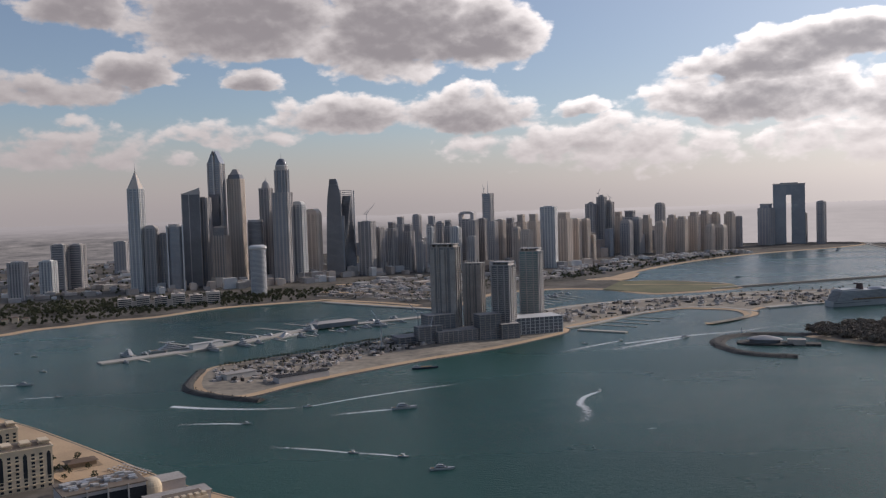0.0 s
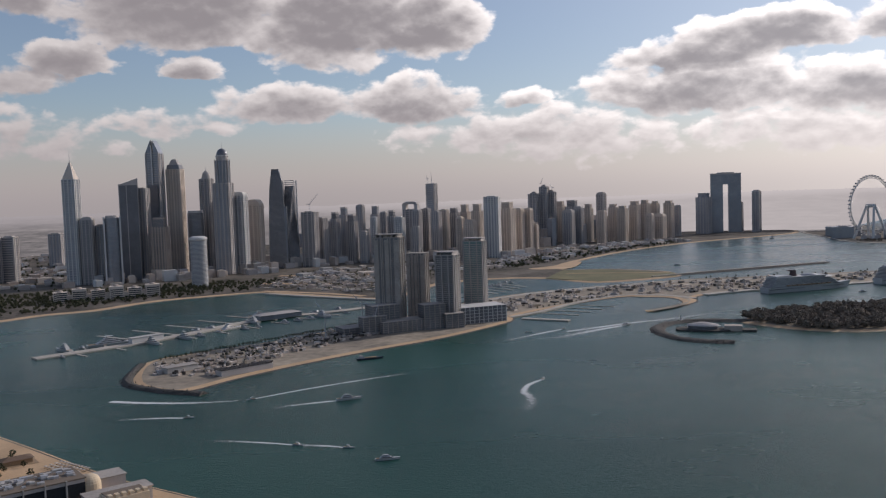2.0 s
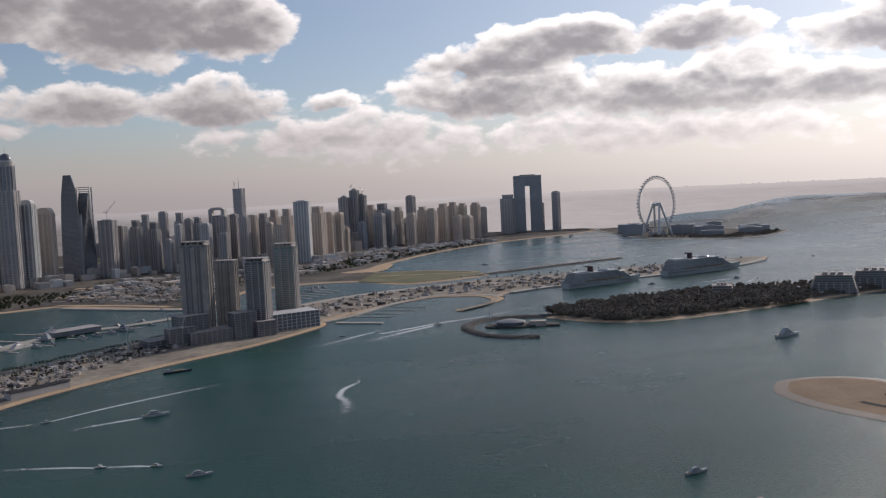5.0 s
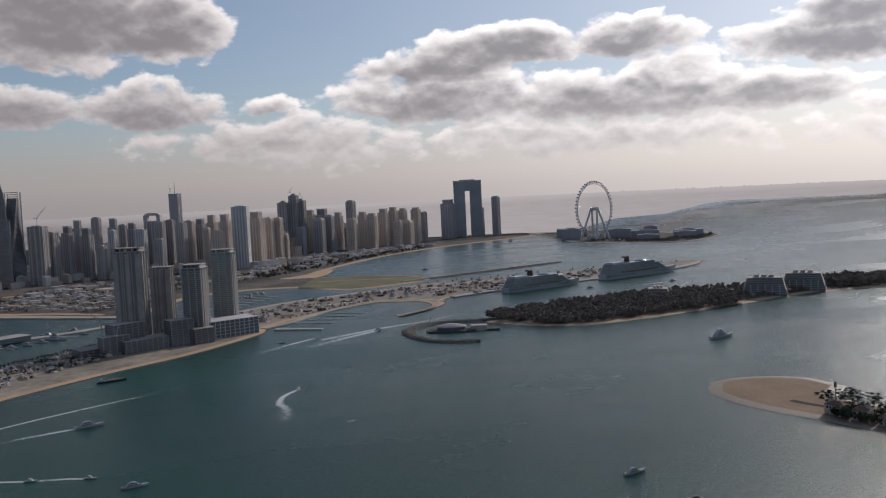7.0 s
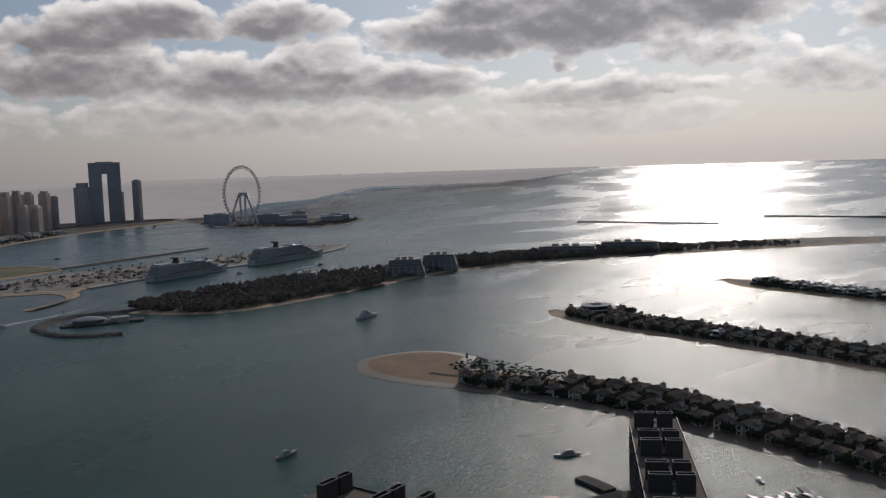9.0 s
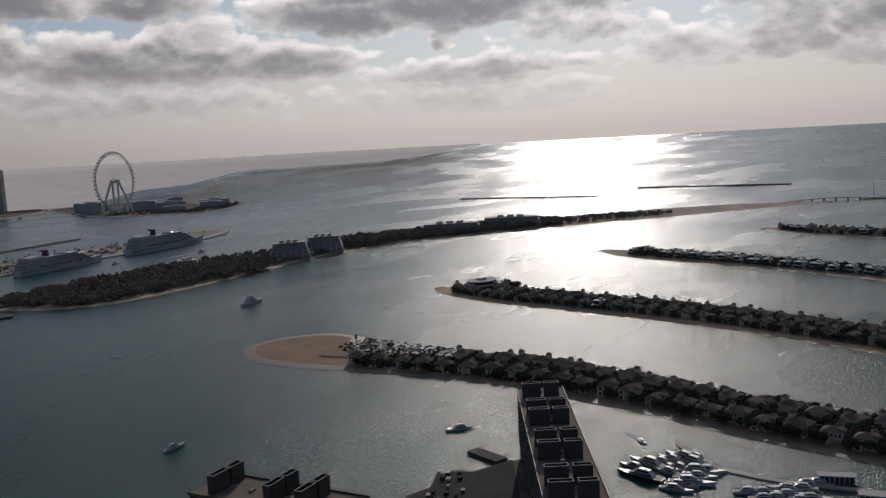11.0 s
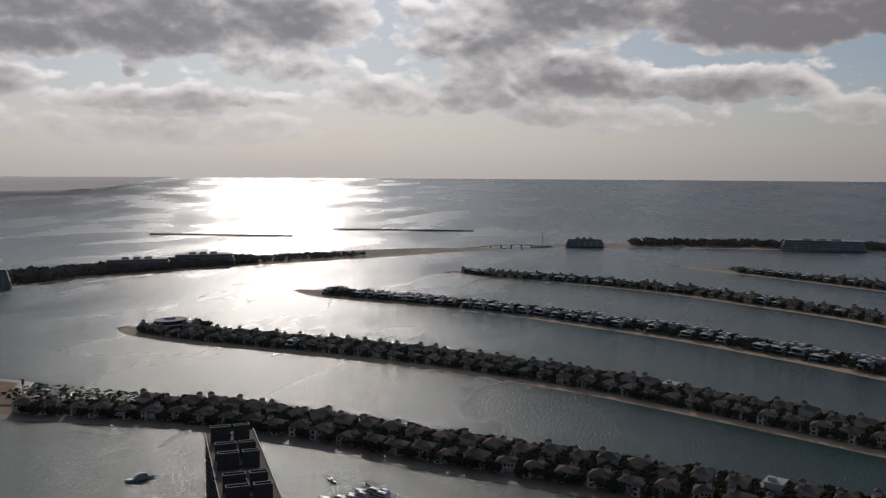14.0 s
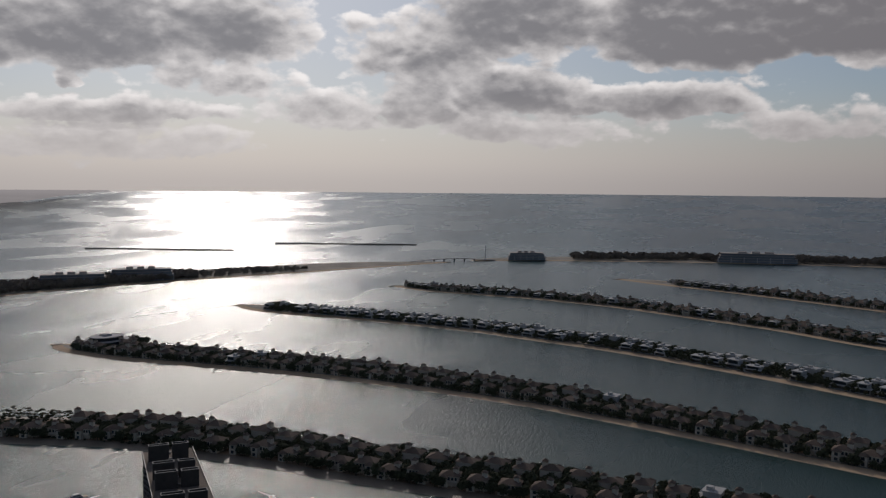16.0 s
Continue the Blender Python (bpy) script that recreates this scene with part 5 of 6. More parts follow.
# woods on the crescent
woods = [(640, 1540), (660, 1400), (770, 1350), (960, 1372), (1110, 1400), (1140, 1600), (900, 1600)]
grove("crescent_woods", scatter(smooth_line(woods, 4, True), 1500, 8, (0.9, 1.9)), LEAFHAZE, "dense brownish-green trees on the island", 1.5, 36, 4.2, 3.4)
belt = [(1100, 1420), (1200, 1425), (1360, 1445), (1440, 1430), (1450, 1560), (1300, 1610), (1120, 1620)]
grove("crescent_woods", scatter(smooth_line(belt, 4, True), 620, 19, (0.7, 1.5)), LEAFHAZE, "loose dark trees round the island hotels", 1.4, 34, 4.0, 3.0, 6)
belt2 = [(1930, 1225), (2060, 1140), (2200, 1045), (2230, 1130), (2100, 1260), (1960, 1340)]
grove("crescent_woods", scatter(smooth_line(belt2, 4, True), 260, 20, (0.7, 1.7)), LEAFHAZE, "loose dark trees where the island narrows", 1.5, 34, 4.0, 3.2, 7)
woods2 = [(1400, 1455), (1600, 1395), (1930, 1235), (1960, 1330), (1650, 1520), (1420, 1590)]
grove("crescent_woods", scatter(smooth_line(woods2, 4, True), 1000, 9, (1.1, 2.3)), LEAFHAZE, "dense dark trees on the island", 1.6, 36, 4.2, 3.6, 4)
woods3 = [(2850, 420), (2960, 50), (2990, -400), (3010, -850), (3120, -850), (3100, -350), (3060, 60), (2950, 440)]
grove("crescent_woods", scatter(woods3, 800, 10, (1.2, 2.6)), LEAFHAZE, "dense dark trees on the far island", 1.8, 34, 4.6, 3.8, 5)


def terraced_hotel(at, turn, w, h, label, steps=6):
    """A pyramid-like hotel with receding balconied storeys."""
    t = thing("hotel", at, turn, label, "hotel", "stepped hotels")
    for k in range(steps):
        s = 1 - 0.03 * k
        part("storey", a_box(-w / 2 * s, w / 2 * s, -20 * s, 20 * s, k * h / steps, (k + 1) * h / steps - 0.9), DARKGLASS, t)
        part("balcony_slab", a_box(-w / 2 * s - 1.6, w / 2 * s + 1.6, -20 * s - 1.6, 20 * s + 1.6, (k + 1) * h / steps - 0.9, (k + 1) * h / steps), BROWN, t)
    for k in range(3):
        part("roof_box", a_box(-w * 0.24 + k * w * 0.17, -w * 0.24 + k * w * 0.17 + w * 0.11, -8, 8, h, h + 5), BROWN, t)
    for k in range(7):
        x = -w / 2 + k * w / 6
        part("pier", a_box(x * 0.98 - 1, x * 0.98 + 1, -22, -20, 0, h * 0.6), GREY, t)
    return t


terraced_hotel((1215, 1458, 2), -38, 84, 36, "grey stepped hotel with balconied terraces", 8)
terraced_hotel((1325, 1470, 2), -42, 84, 36, "grey stepped hotel with balconied terraces", 8)
terraced_hotel((1030, 1560, 2), -34, 40, 20, "small dark villa block among trees", 4)
terraced_hotel((2795, 560, 2), -75, 120, 24, "brown low hotel block on the far island", 5)
terraced_hotel((1700, 1410, 2), -50, 150, 26, "dark low hotel among dense trees", 4)
terraced_hotel((1850, 1330, 2), -54, 150, 28, "dark low hotel among dense trees", 4)
terraced_hotel((2960, -150, 2), -88, 240, 30, "dark low hotel among far trees", 4)
# bridge between the two parts of the crescent
br = thing("bridge", (0, 0, 0), 0, "low concrete road bridge on round piers", "bridge")
A, B = Vector((2600, 880, 0)), Vector((2745, 655, 0))
d = (B - A).normalized()
n = Vector((-d.y, d.x, 0)) * 7
bm = bmesh.new()
last = None
for k in range(17):
    u = k / 16
    c = A + (B - A) * u + Vector((0, 0, 3 + 7 * math.sin(math.pi * u)))
    row = [bm.verts.new(c + o) for o in (n, -n, -n - Vector((0, 0, 2)), n - Vector((0, 0, 2)))]
    if last:
        for q in range(4):
            bm.faces.new((last[q], row[q], row[(q + 1) % 4], last[(q + 1) % 4]))
    last = row
part("deck", bm, GREY, br)
for k in range(1, 8):
    u = k / 8
    c = A + (B - A) * u
    part("pier", tube(bmesh.new(), (c.x, c.y, -2), (c.x, c.y, 2 + 7 * math.sin(math.pi * u)), 2.6, 2.6, 10), GREY, br)
pm = thing("mast", (2768, 690, 2), 0, "slim steel mast beside the bridge", "mast")
part("pole", tube(bmesh.new(), (0, 0, 0), (0, 0, 45), 1.3, 0.9), STEEL, pm)
part("lamp_ring", prism(bmesh.new(), oval(3, 3, 10), 43, 45), STEEL, pm)

# the small harbour club inside the curved breakwater
cl = thing("harbour_club", (520, 1425, 0), -22, "harbour club with a pale folded roof", "building")
part("platform", prism(bmesh.new(), oval(44, 22, 24, 3), -1.5, 2.5), ROCK, cl)
part("hall", prism(bmesh.new(), oval(24, 12, 20), 2.5, 8), DARKGLASS, cl)
part("roof", loft([(8, oval(28, 15, 24)), (10, oval(24, 12, 24)), (13, oval(9, 5, 24))]), GREY, cl, "pale folded roof")
part("side_hall", a_box(34, 62, -8, 8, -1, 9), BROWN, cl)
part("deck", a_box(62, 84, -12, 12, -1, 3), ROCK, cl)
lh = thing("harbour_beacon", (514, 1519, 3.5), 0, "small white harbour beacon on the breakwater", "beacon")
part("tower", tube(bmesh.new(), (0, 0, 0), (0, 0, 8), 1.4, 1.0, 10), WHITE, lh)
part("lantern", prism(bmesh.new(), oval(1.3, 1.3, 10), 8, 10), DARKGLASS, lh)

# ---- the observation wheel ----
wh = thing("observation_wheel", (1944, 3421, 2.5), -29.6 + 50, "giant white observation wheel on four legs", "ferris wheel")
R, HUB = 118.0, 134.0
bm = bmesh.new()
for k in range(48):
    a, b = 2 * math.pi * k / 48, 2 * math.pi * (k + 1) / 48
    for rr, yy, th in ((R, -3, 0.9), (R, 3, 0.9), (R - 7, 0, 1.3)):
        tube(bm, (rr * math.cos(a), yy, HUB + rr * math.sin(a)), (rr * math.cos(b), yy, HUB + rr * math.sin(b)), th, th, 5)
    tube(bm, (R * math.cos(a), -3, HUB + R * math.sin(a)), ((R - 7) * math.cos(b), 0, HUB + (R - 7) * math.sin(b)), 0.6, 0.6, 4)
    tube(bm, (R * math.cos(a), 3, HUB + R * math.sin(a)), ((R - 7) * math.cos(b), 0, HUB + (R - 7) * math.sin(b)), 0.6, 0.6, 4)
part("rim", bm, WHITE, wh, "white lattice rim")
for k in range(48):
    a = 2 * math.pi * (k + 0.5) / 48
    part("spoke", tube(bmesh.new(), (0, 4 * (-1) ** k, HUB), ((R - 7) * math.cos(a), 0, HUB + (R - 7) * math.sin(a)), 0.13, 0.13, 4), STEEL, wh)
    c = Vector(((R + 4) * math.cos(a), 0, HUB + (R + 4) * math.sin(a)))
    part("capsule", tube(bmesh.new(), c - Vector((0, 4.5, 0)), c + Vector((0, 4.5, 0)), 2.2, 2.2, 8), GLASS, wh)
part("hub", tube(bmesh.new(), (0, -20, HUB), (0, 20, HUB), 7, 7, 16), WHITE, wh)
for sx in (-1, 1):
    for sy in (-1, 1):
        part("leg", tube(bmesh.new(), (sx * 42, sy * 46, 0), (sx * 3, sy * 17, HUB), 5.5, 4.0, 8), WHITE, wh)
part("boarding_hall", a_box(-40, 40, -14, 14, 0, 16), GREY, wh)

rnd = random.Random(21)
for k, (x, y, w, d, h) in enumerate([(1905, 3560, 90, 60, 46), (2060, 3420, 110, 50, 40), (2120, 3300, 120, 60, 34), (2180, 3350, 60, 60, 48), (2240, 3180, 90, 50, 26), (2300, 3240, 120, 60, 30), (2060, 3180, 90, 40, 22), (1980, 3700, 140, 60, 40), (2350, 3300, 80, 40, 20)]):
    bl = thing("island_block", (x, y, 2.5), -32 + rnd.uniform(-6, 6), "grey low-rise apartment block on the island", "building", "island blocks")
    part("body", a_box(-w / 2, w / 2, -d / 2, d / 2, 0, h), GLASS, bl)
    for q in range(1, int(h / 4) + 1):
        part("floor_slab", a_box(-w / 2 - 1, w / 2 + 1, -d / 2 - 1, d / 2 + 1, q * 4 - 0.5, q * 4 + 0.3), GREY, bl)
    part("roof_box", a_box(-w / 5, w / 5, -d / 5, d / 5, h, h + 4), GREY, bl)
grove("island_trees", scatter(smooth_line([(1840, 3330), (2020, 2990), (2178, 3010), (2420, 3220), (2280, 3230), (2040, 3130), (1900, 3330)], 3, True), 260, 12, (0.8, 1.5), 2.4), LEAFHAZE, "dark trees along the island shore", 1.8, 30)


# ---- ships and boats ----
HULLWHITE = material("white_hull_paint", (0.46, 0.455, 0.45), 0.4, var=0.08, scale=0.1, fine=1)
HULLDARK = material("dark_hull_paint", (0.05, 0.055, 0.07), 0.35, var=0.2, scale=0.1, fine=1)
REDP = material("red_funnel_paint", (0.06, 0.03, 0.032), 0.5, var=0.1, scale=0.1, fine=1)
TEAK = material("teak_deck", (0.3, 0.21, 0.13), 0.7, var=0.2, scale=0.5, fine=4)


def hull(length, beam, height, sheer=0.25, draft=1.0):
    """A hull along +x, bow at +x, water at z = 0."""
    bm, last = bmesh.new(), None
    for k in range(13):
        u = k / 12
        w = beam / 2 * (min(1.0, 0.82 + u) if u < 0.5 else max(0.02, 1 - ((u - 0.5) / 0.5) ** 2.4))
        x = length * (u - 0.5)
        top = height * (1 + sheer * max(0, u - 0.4) ** 2 * 2.5)
        rake = 0.05 * length * max(0, u - 0.6) / 0.4
        row = [bm.verts.new(p) for p in ((x + rake, -w, top), (x, -w * 0.82, 0.1), (x, 0, -draft), (x, w * 0.82, 0.1), (x + rake, w, top))]
        if last:
            for q in range(4):
                bm.faces.new((last[q], row[q], row[q + 1], last[q + 1]))
            bm.faces.new((last[4], row[4], row[0], last[0]))
        else:
            bm.faces.new(row)
        last = row
    bm.faces.new(last[::-1])
    bmesh.ops.recalc_face_normals(bm, faces=bm.faces[:])
    return bm


def wedge(x0, x1, w, z0, z1, back=0.1, front=0.3, taper=0.85):
    """A deckhouse: raked front and back, narrower above."""
    bm, l = bmesh.new(), x1 - x0
    lo = [bm.verts.new(p) for p in ((x0, -w / 2, z0), (x1, -w / 2 * 0.8, z0), (x1, w / 2 * 0.8, z0), (x0, w / 2, z0))]
    hi = [bm.verts.new(p) for p in ((x0 + back * l, -w / 2 * taper, z1), (x1 - front * l, -w / 2 * taper * 0.85, z1), (x1 - front * l, w / 2 * taper * 0.85, z1), (x0 + back * l, w / 2 * taper, z1))]
    for i in range(4):
        bm.faces.new((lo[i], lo[(i + 1) % 4], hi[(i + 1) % 4], hi[i]))
    bm.faces.new(hi)
    bm.faces.new(lo[::-1])
    return bm


def yacht(length, name="motor_yacht", label="white motor yacht with raked decks", dark=False, group="boats on the water", tiers=2):
    t = thing(name, (0, 0, -700), 0, label, "boat", group)
    b, h = length * 0.22, length * 0.085
    part("hull", hull(length, b, h), HULLDARK if dark else HULLWHITE, t)
    part("deck", a_box(-length * 0.47, length * 0.2, -b * 0.4, b * 0.4, h, h + 0.12), TEAK, t)
    z = h
    for k in range(tiers):
        x0, x1 = -length * (0.32 - 0.07 * k), length * (0.26 - 0.12 * k)
        part("deckhouse", wedge(x0, x1, b * (0.78 - 0.12 * k), z, z + length * 0.065), HULLWHITE, t)
        part("window_band", wedge(x0 + length * 0.02, x1 - length * 0.005, b * (0.8 - 0.12 * k), z + length * 0.022, z + length * 0.048), PANE, t, "dark window band")
        z += length * 0.065
    part("flybridge", a_box(-length * 0.16, length * 0.02, -b * 0.24, b * 0.24, z, z + 0.3), HULLWHITE, t)
    part("mast", tube(bmesh.new(), (-length * 0.1, 0, z), (-length * 0.13, 0, z + length * 0.1), length * 0.006, length * 0.003), STEEL, t)
    return t


def speedboat(length=11):
    t = thing("speedboat", (0, 0, -700), 0, "small white speedboat with open cockpit", "boat", "boats on the water")
    part("hull", hull(length, length * 0.27, length * 0.1, 0.3, 0.4), HULLWHITE, t)
    part("cockpit", a_box(-length * 0.4, length * 0.05, -length * 0.1, length * 0.1, length * 0.1, length * 0.115), TEAK, t)
    part("console", wedge(-length * 0.1, length * 0.15, length * 0.16, length * 0.1, length * 0.2), HULLWHITE, t)
    part("canopy", a_box(-length * 0.22, length * 0.06, -length * 0.1, length * 0.1, length * 0.26, length * 0.275), HULLWHITE, t)
    return t


def foam_material():
    m = bpy.data.materials.new("wake_foam")
    m.use_nodes = True
    nt = m.node_tree
    b = nt.nodes["Principled BSDF"]
    b.inputs["Base Color"].default_value, b.inputs["Roughness"].default_value = (0.62, 0.65, 0.65, 1), 0.9
    co = nt.nodes.new("ShaderNodeTexCoord")
    n = nt.nodes.new("ShaderNodeTexNoise")
    n.inputs["Scale"].default_value, n.inputs["Detail"].default_value, n.inputs["Roughness"].default_value = 0.16, 6, 0.7
    nt.links.new(co.outputs["Object"], n.inputs["Vector"])
    sep = nt.nodes.new("ShaderNodeSeparateXYZ")
    nt.links.new(co.outputs["UV"], sep.inputs[0])
    # thins out along the trail and towards its edges
    mul = nt.nodes.new("ShaderNodeMath")
    mul.operation = "MULTIPLY"
    nt.links.new(sep.outputs[0], mul.inputs[0])
    nt.links.new(sep.outputs[1], mul.inputs[1])
    add = nt.nodes.new("ShaderNodeMath")
    nt.links.new(mul.outputs[0], add.inputs[0])
    nt.links.new(n.outputs["Fac"], add.inputs[1])
    r = nt.nodes.new("ShaderNodeMapRange")
    for k, v in zip((1, 2, 3, 4), (0.5, 1.0, 0.0, 0.95)):
        r.inputs[k].default_value = v
    nt.links.new(add.outputs[0], r.inputs[0])
    nt.links.new(r.outputs[0], b.inputs["Alpha"])
    return m


FOAM = foam_material()


def wake(line, w0, w1):
    """A foam trail on the water from the stern backwards."""
    pts = smooth_line(line, 6)
    me = bpy.data.meshes.new("wake")
    vs, fs, uv = [], [], []
    n = len(pts) - 1
    for i, p in enumerate(pts):
        a, b = Vector(pts[max(0, i - 1)]), Vector(pts[min(n, i + 1)])
        t = (b - a).normalized()
        w = w0 + (w1 - w0) * i / n
        for k in (-1, 0, 1):
            vs.append((p[0] - t.y * w * k, p[1] + t.x * w * k, 0.06 + 0.12 * (1 - abs(k))))
            uv.append((1 - (i / n) ** 1.3, 1.0 - abs(k)))
        if i:
            j = 3 * i
            fs += [(j - 3, j - 2, j + 1, j), (j - 2, j - 1, j + 2, j + 1)]
    me.from_pydata(vs, [], fs)
    me.materials.append(FOAM)
    lay = me.uv_layers.new(name="along")
    for poly in me.polygons:
        for li in poly.loop_indices:
            lay.data[li].uv = uv[me.loops[li].vertex_index]
    tagged(new("wake", me), "white foam wake trailing behind a boat", "wake", kind="stuff")


YACHT30, YACHT24, YACHT45 = yacht(30), yacht(22), yacht(46, label="large white motor yacht with three raked decks", tiers=3)
DARKY = yacht(34, "dark_yacht", "large dark-hulled yacht at its berth", True)
SPEED = speedboat()
# under way: (boat, x, y, heading in degrees from +x, wake length, wake half width)
moving = [(YACHT30, -52, 1041, 15, 90, 3), (SPEED, -228, 989, -5, 80, 2.5), (SPEED, -94, 856, -20, 95, 2), (SPEED, -44, 838, -20, 60, 2), (YACHT24, -7, 793, 5, 0, 2),
          (SPEED, -171, 1066, 200, 0, 3), (SPEED, 193, 1104, 62, 0, 5), (SPEED, -632, 1369, 185, 0, 2), (SPEED, -521, 1170, 5, 60, 2), (YACHT24, -610, 1262, 0, 70, 3),
          (SPEED, -765, 1563, 30, 0, 2), (SPEED, -717, 1525, 20, 0, 2), (SPEED, 235, 1480, 0, 0, 2), (SPEED, 881, 2630, 0, 0, 2), (SPEED, 300, 1500, 40, 150, 4), (YACHT24, 414, 1513, 35, 190, 6),
          (SPEED, 335, 1490, 205, 0, 5), (YACHT24, 1018, 1824, 20, 60, 3), (SPEED, 1267, 1776, 40, 120, 3), (YACHT24, 1235, 1810, 10, 120, 4), (SPEED, 1738, 2167, 20, 60, 2), (YACHT24, 879, 2624, 0, 0, 3),
          (SPEED, 1560, 3611, 0, 0, 2), (SPEED, 1394, 2546, 30, 90, 3), (YACHT24, 1722, 3828, 0, 0, 2), (YACHT45, 842, 1110, 12, 0, 2), (YACHT24, 384, 625, 10, 0, 2), (YACHT24, 541, 452, 150, 24, 1.4),
          (SPEED, 591, 311, 240, 26, 1.0), (YACHT30, 1660, 3700, 30, 0, 2), (SPEED, 1500, 2080, 200, 0, 2)]
for src, x, y, hd, trail, half in moving:
    copy_thing(src, pose(x, y, 0, 0, 0, hd))
    if trail:
        c, s = math.cos(radians(hd)), math.sin(radians(hd))
        wake([(x - c * 5, y - s * 5), (x - c * trail * 0.4 - s * 2, y - s * trail * 0.4 + c * 2), (x - c * trail, y - s * trail)], half * 0.9, half * 2.2)
wake([(-345, 1092), (-300, 1075), (-230, 1062), (-171, 1066)], 7, 5)
wake([(-170, 1068), (-110, 1110), (-40, 1150), (20, 1180)], 2, 6)
wake([(193, 1104), (170, 1075), (158, 1040), (160, 1000), (148, 950)], 3, 10)
wake([(300, 1470), (360, 1500), (430, 1535), (520, 1565), (640, 1630)], 6, 12)
dh = thing("barge", (-32, 1297, 0), 10, "dark working barge with a raised stern", "boat")
part("hull", hull(38, 9, 2.6), HULLDARK, dh)
part("wheelhouse", wedge(-16, -8, 5, 2.6, 6), GREY, dh)
part("hold_cover", a_box(-6, 10, -3, 3, 2.6, 3.6), TEAK, dh)
# berths along the marina pier and in the near marina
rnd = random.Random(31)
for k in range(22):
    u = k / 21
    x, y = -545 + 480 * u, 1452 + 440 * u
    s = rnd.choice((YACHT24, YACHT30, YACHT24, YACHT45)) if k % 2 else rnd.choice((YACHT24, YACHT30))
    sd = rnd.choice((-1, 1))
    copy_thing(s, pose(x + 22 * sd, y - 22 * sd, 0, 0, 0, -45 + rnd.uniform(-8, 8) + (180 if sd < 0 else 0)))
copy_thing(yacht(84, "superyacht", "very long white superyacht with stacked decks", tiers=4), pose(-480, 1545, 0, 0, 0, 30) @ Matrix.Diagonal((1, 1, 0.55, 1)))
copy_thing(yacht(62, "superyacht", "very long white superyacht with stacked decks", tiers=4), pose(-300, 1665, 0, 0, 0, 60) @ Matrix.Diagonal((1, 1, 0.55, 1)))
copy_thing(yacht(58, "superyacht", "very long white superyacht with stacked decks", tiers=4), pose(-268, 1845, 0, 0, 0, 35) @ Matrix.Diagonal((1, 1, 0.55, 1)))
copy_thing(DARKY, pose(527, 279, 0, 0, 0, 88))
near = [(541, 292, 85), (552, 286, 80), (560, 281, 78), (568, 276, 76), (575, 270, 74), (580, 263, 70), (562, 245, -70), (556, 250, -72), (549, 246, -70), (543, 251, -70), (535, 246, -68), (528, 250, -70), (520, 250, -75)]
near += [(570, 262, 75), (556, 265, 80), (545, 268, 84), (541, 208, -60), (536, 196, -62), (545, 200, -58), (532, 184, -60), (541, 190, -60), (550, 186, -58), (558, 192, 110), (564, 184, 112), (572, 184, 110), (578, 178, 112), (545, 176, -60), (535, 172, -60), (552, 172, -60)]
for k, (x, y, hd) in enumerate(near):
    copy_thing((YACHT24, YACHT30, YACHT24)[k % 3] if k < 16 else YACHT24, pose(x, y, 0, 0, 0, hd + rnd.uniform(-4, 4)))
for k in range(60):
    u, v = rnd.random(), rnd.random()
    x, y = 175 + 150 * u, 2060 + 230 * u + 60 * v
    if k < 26:
        copy_thing(rnd.choice((SPEED, YACHT24)), pose(x, y, 0, 0, 0, rnd.uniform(110, 140)))
for s in (YACHT30, YACHT24, YACHT45, DARKY, SPEED):
    for o in (*s.children_recursive, s):
        bpy.data.objects.remove(o)
for o in [o for o in scene.objects if o.parent is None and o.location.z < -650]:
    for c in (*o.children_recursive, o):
        bpy.data.objects.remove(c)
for x, y, hd in ((585, 168, 115), (566, 138, 110)):
    hb = thing("houseboat", (x, y, 0), hd, "two-storey houseboat with a pale flat roof", "boat", "houseboats")
    part("hull", a_box(-13, 13, -4, 4, -0.6, 1.4), HULLDARK, hb)
    part("cabin", a_box(-11, 10, -3.4, 3.4, 1.4, 6.4), PANE, hb)
    part("roof", a_box(-12.5, 11, -4.2, 4.2, 6.4, 7.0), PALE, hb)
    for k in range(8):
        for sy in (-1, 1):
            part("post", a_box(-11 + 3 * k, -10.6 + 3 * k, sy * 3.9 - 0.2, sy * 3.9 + 0.2, 1.4, 6.4), PALE, hb)


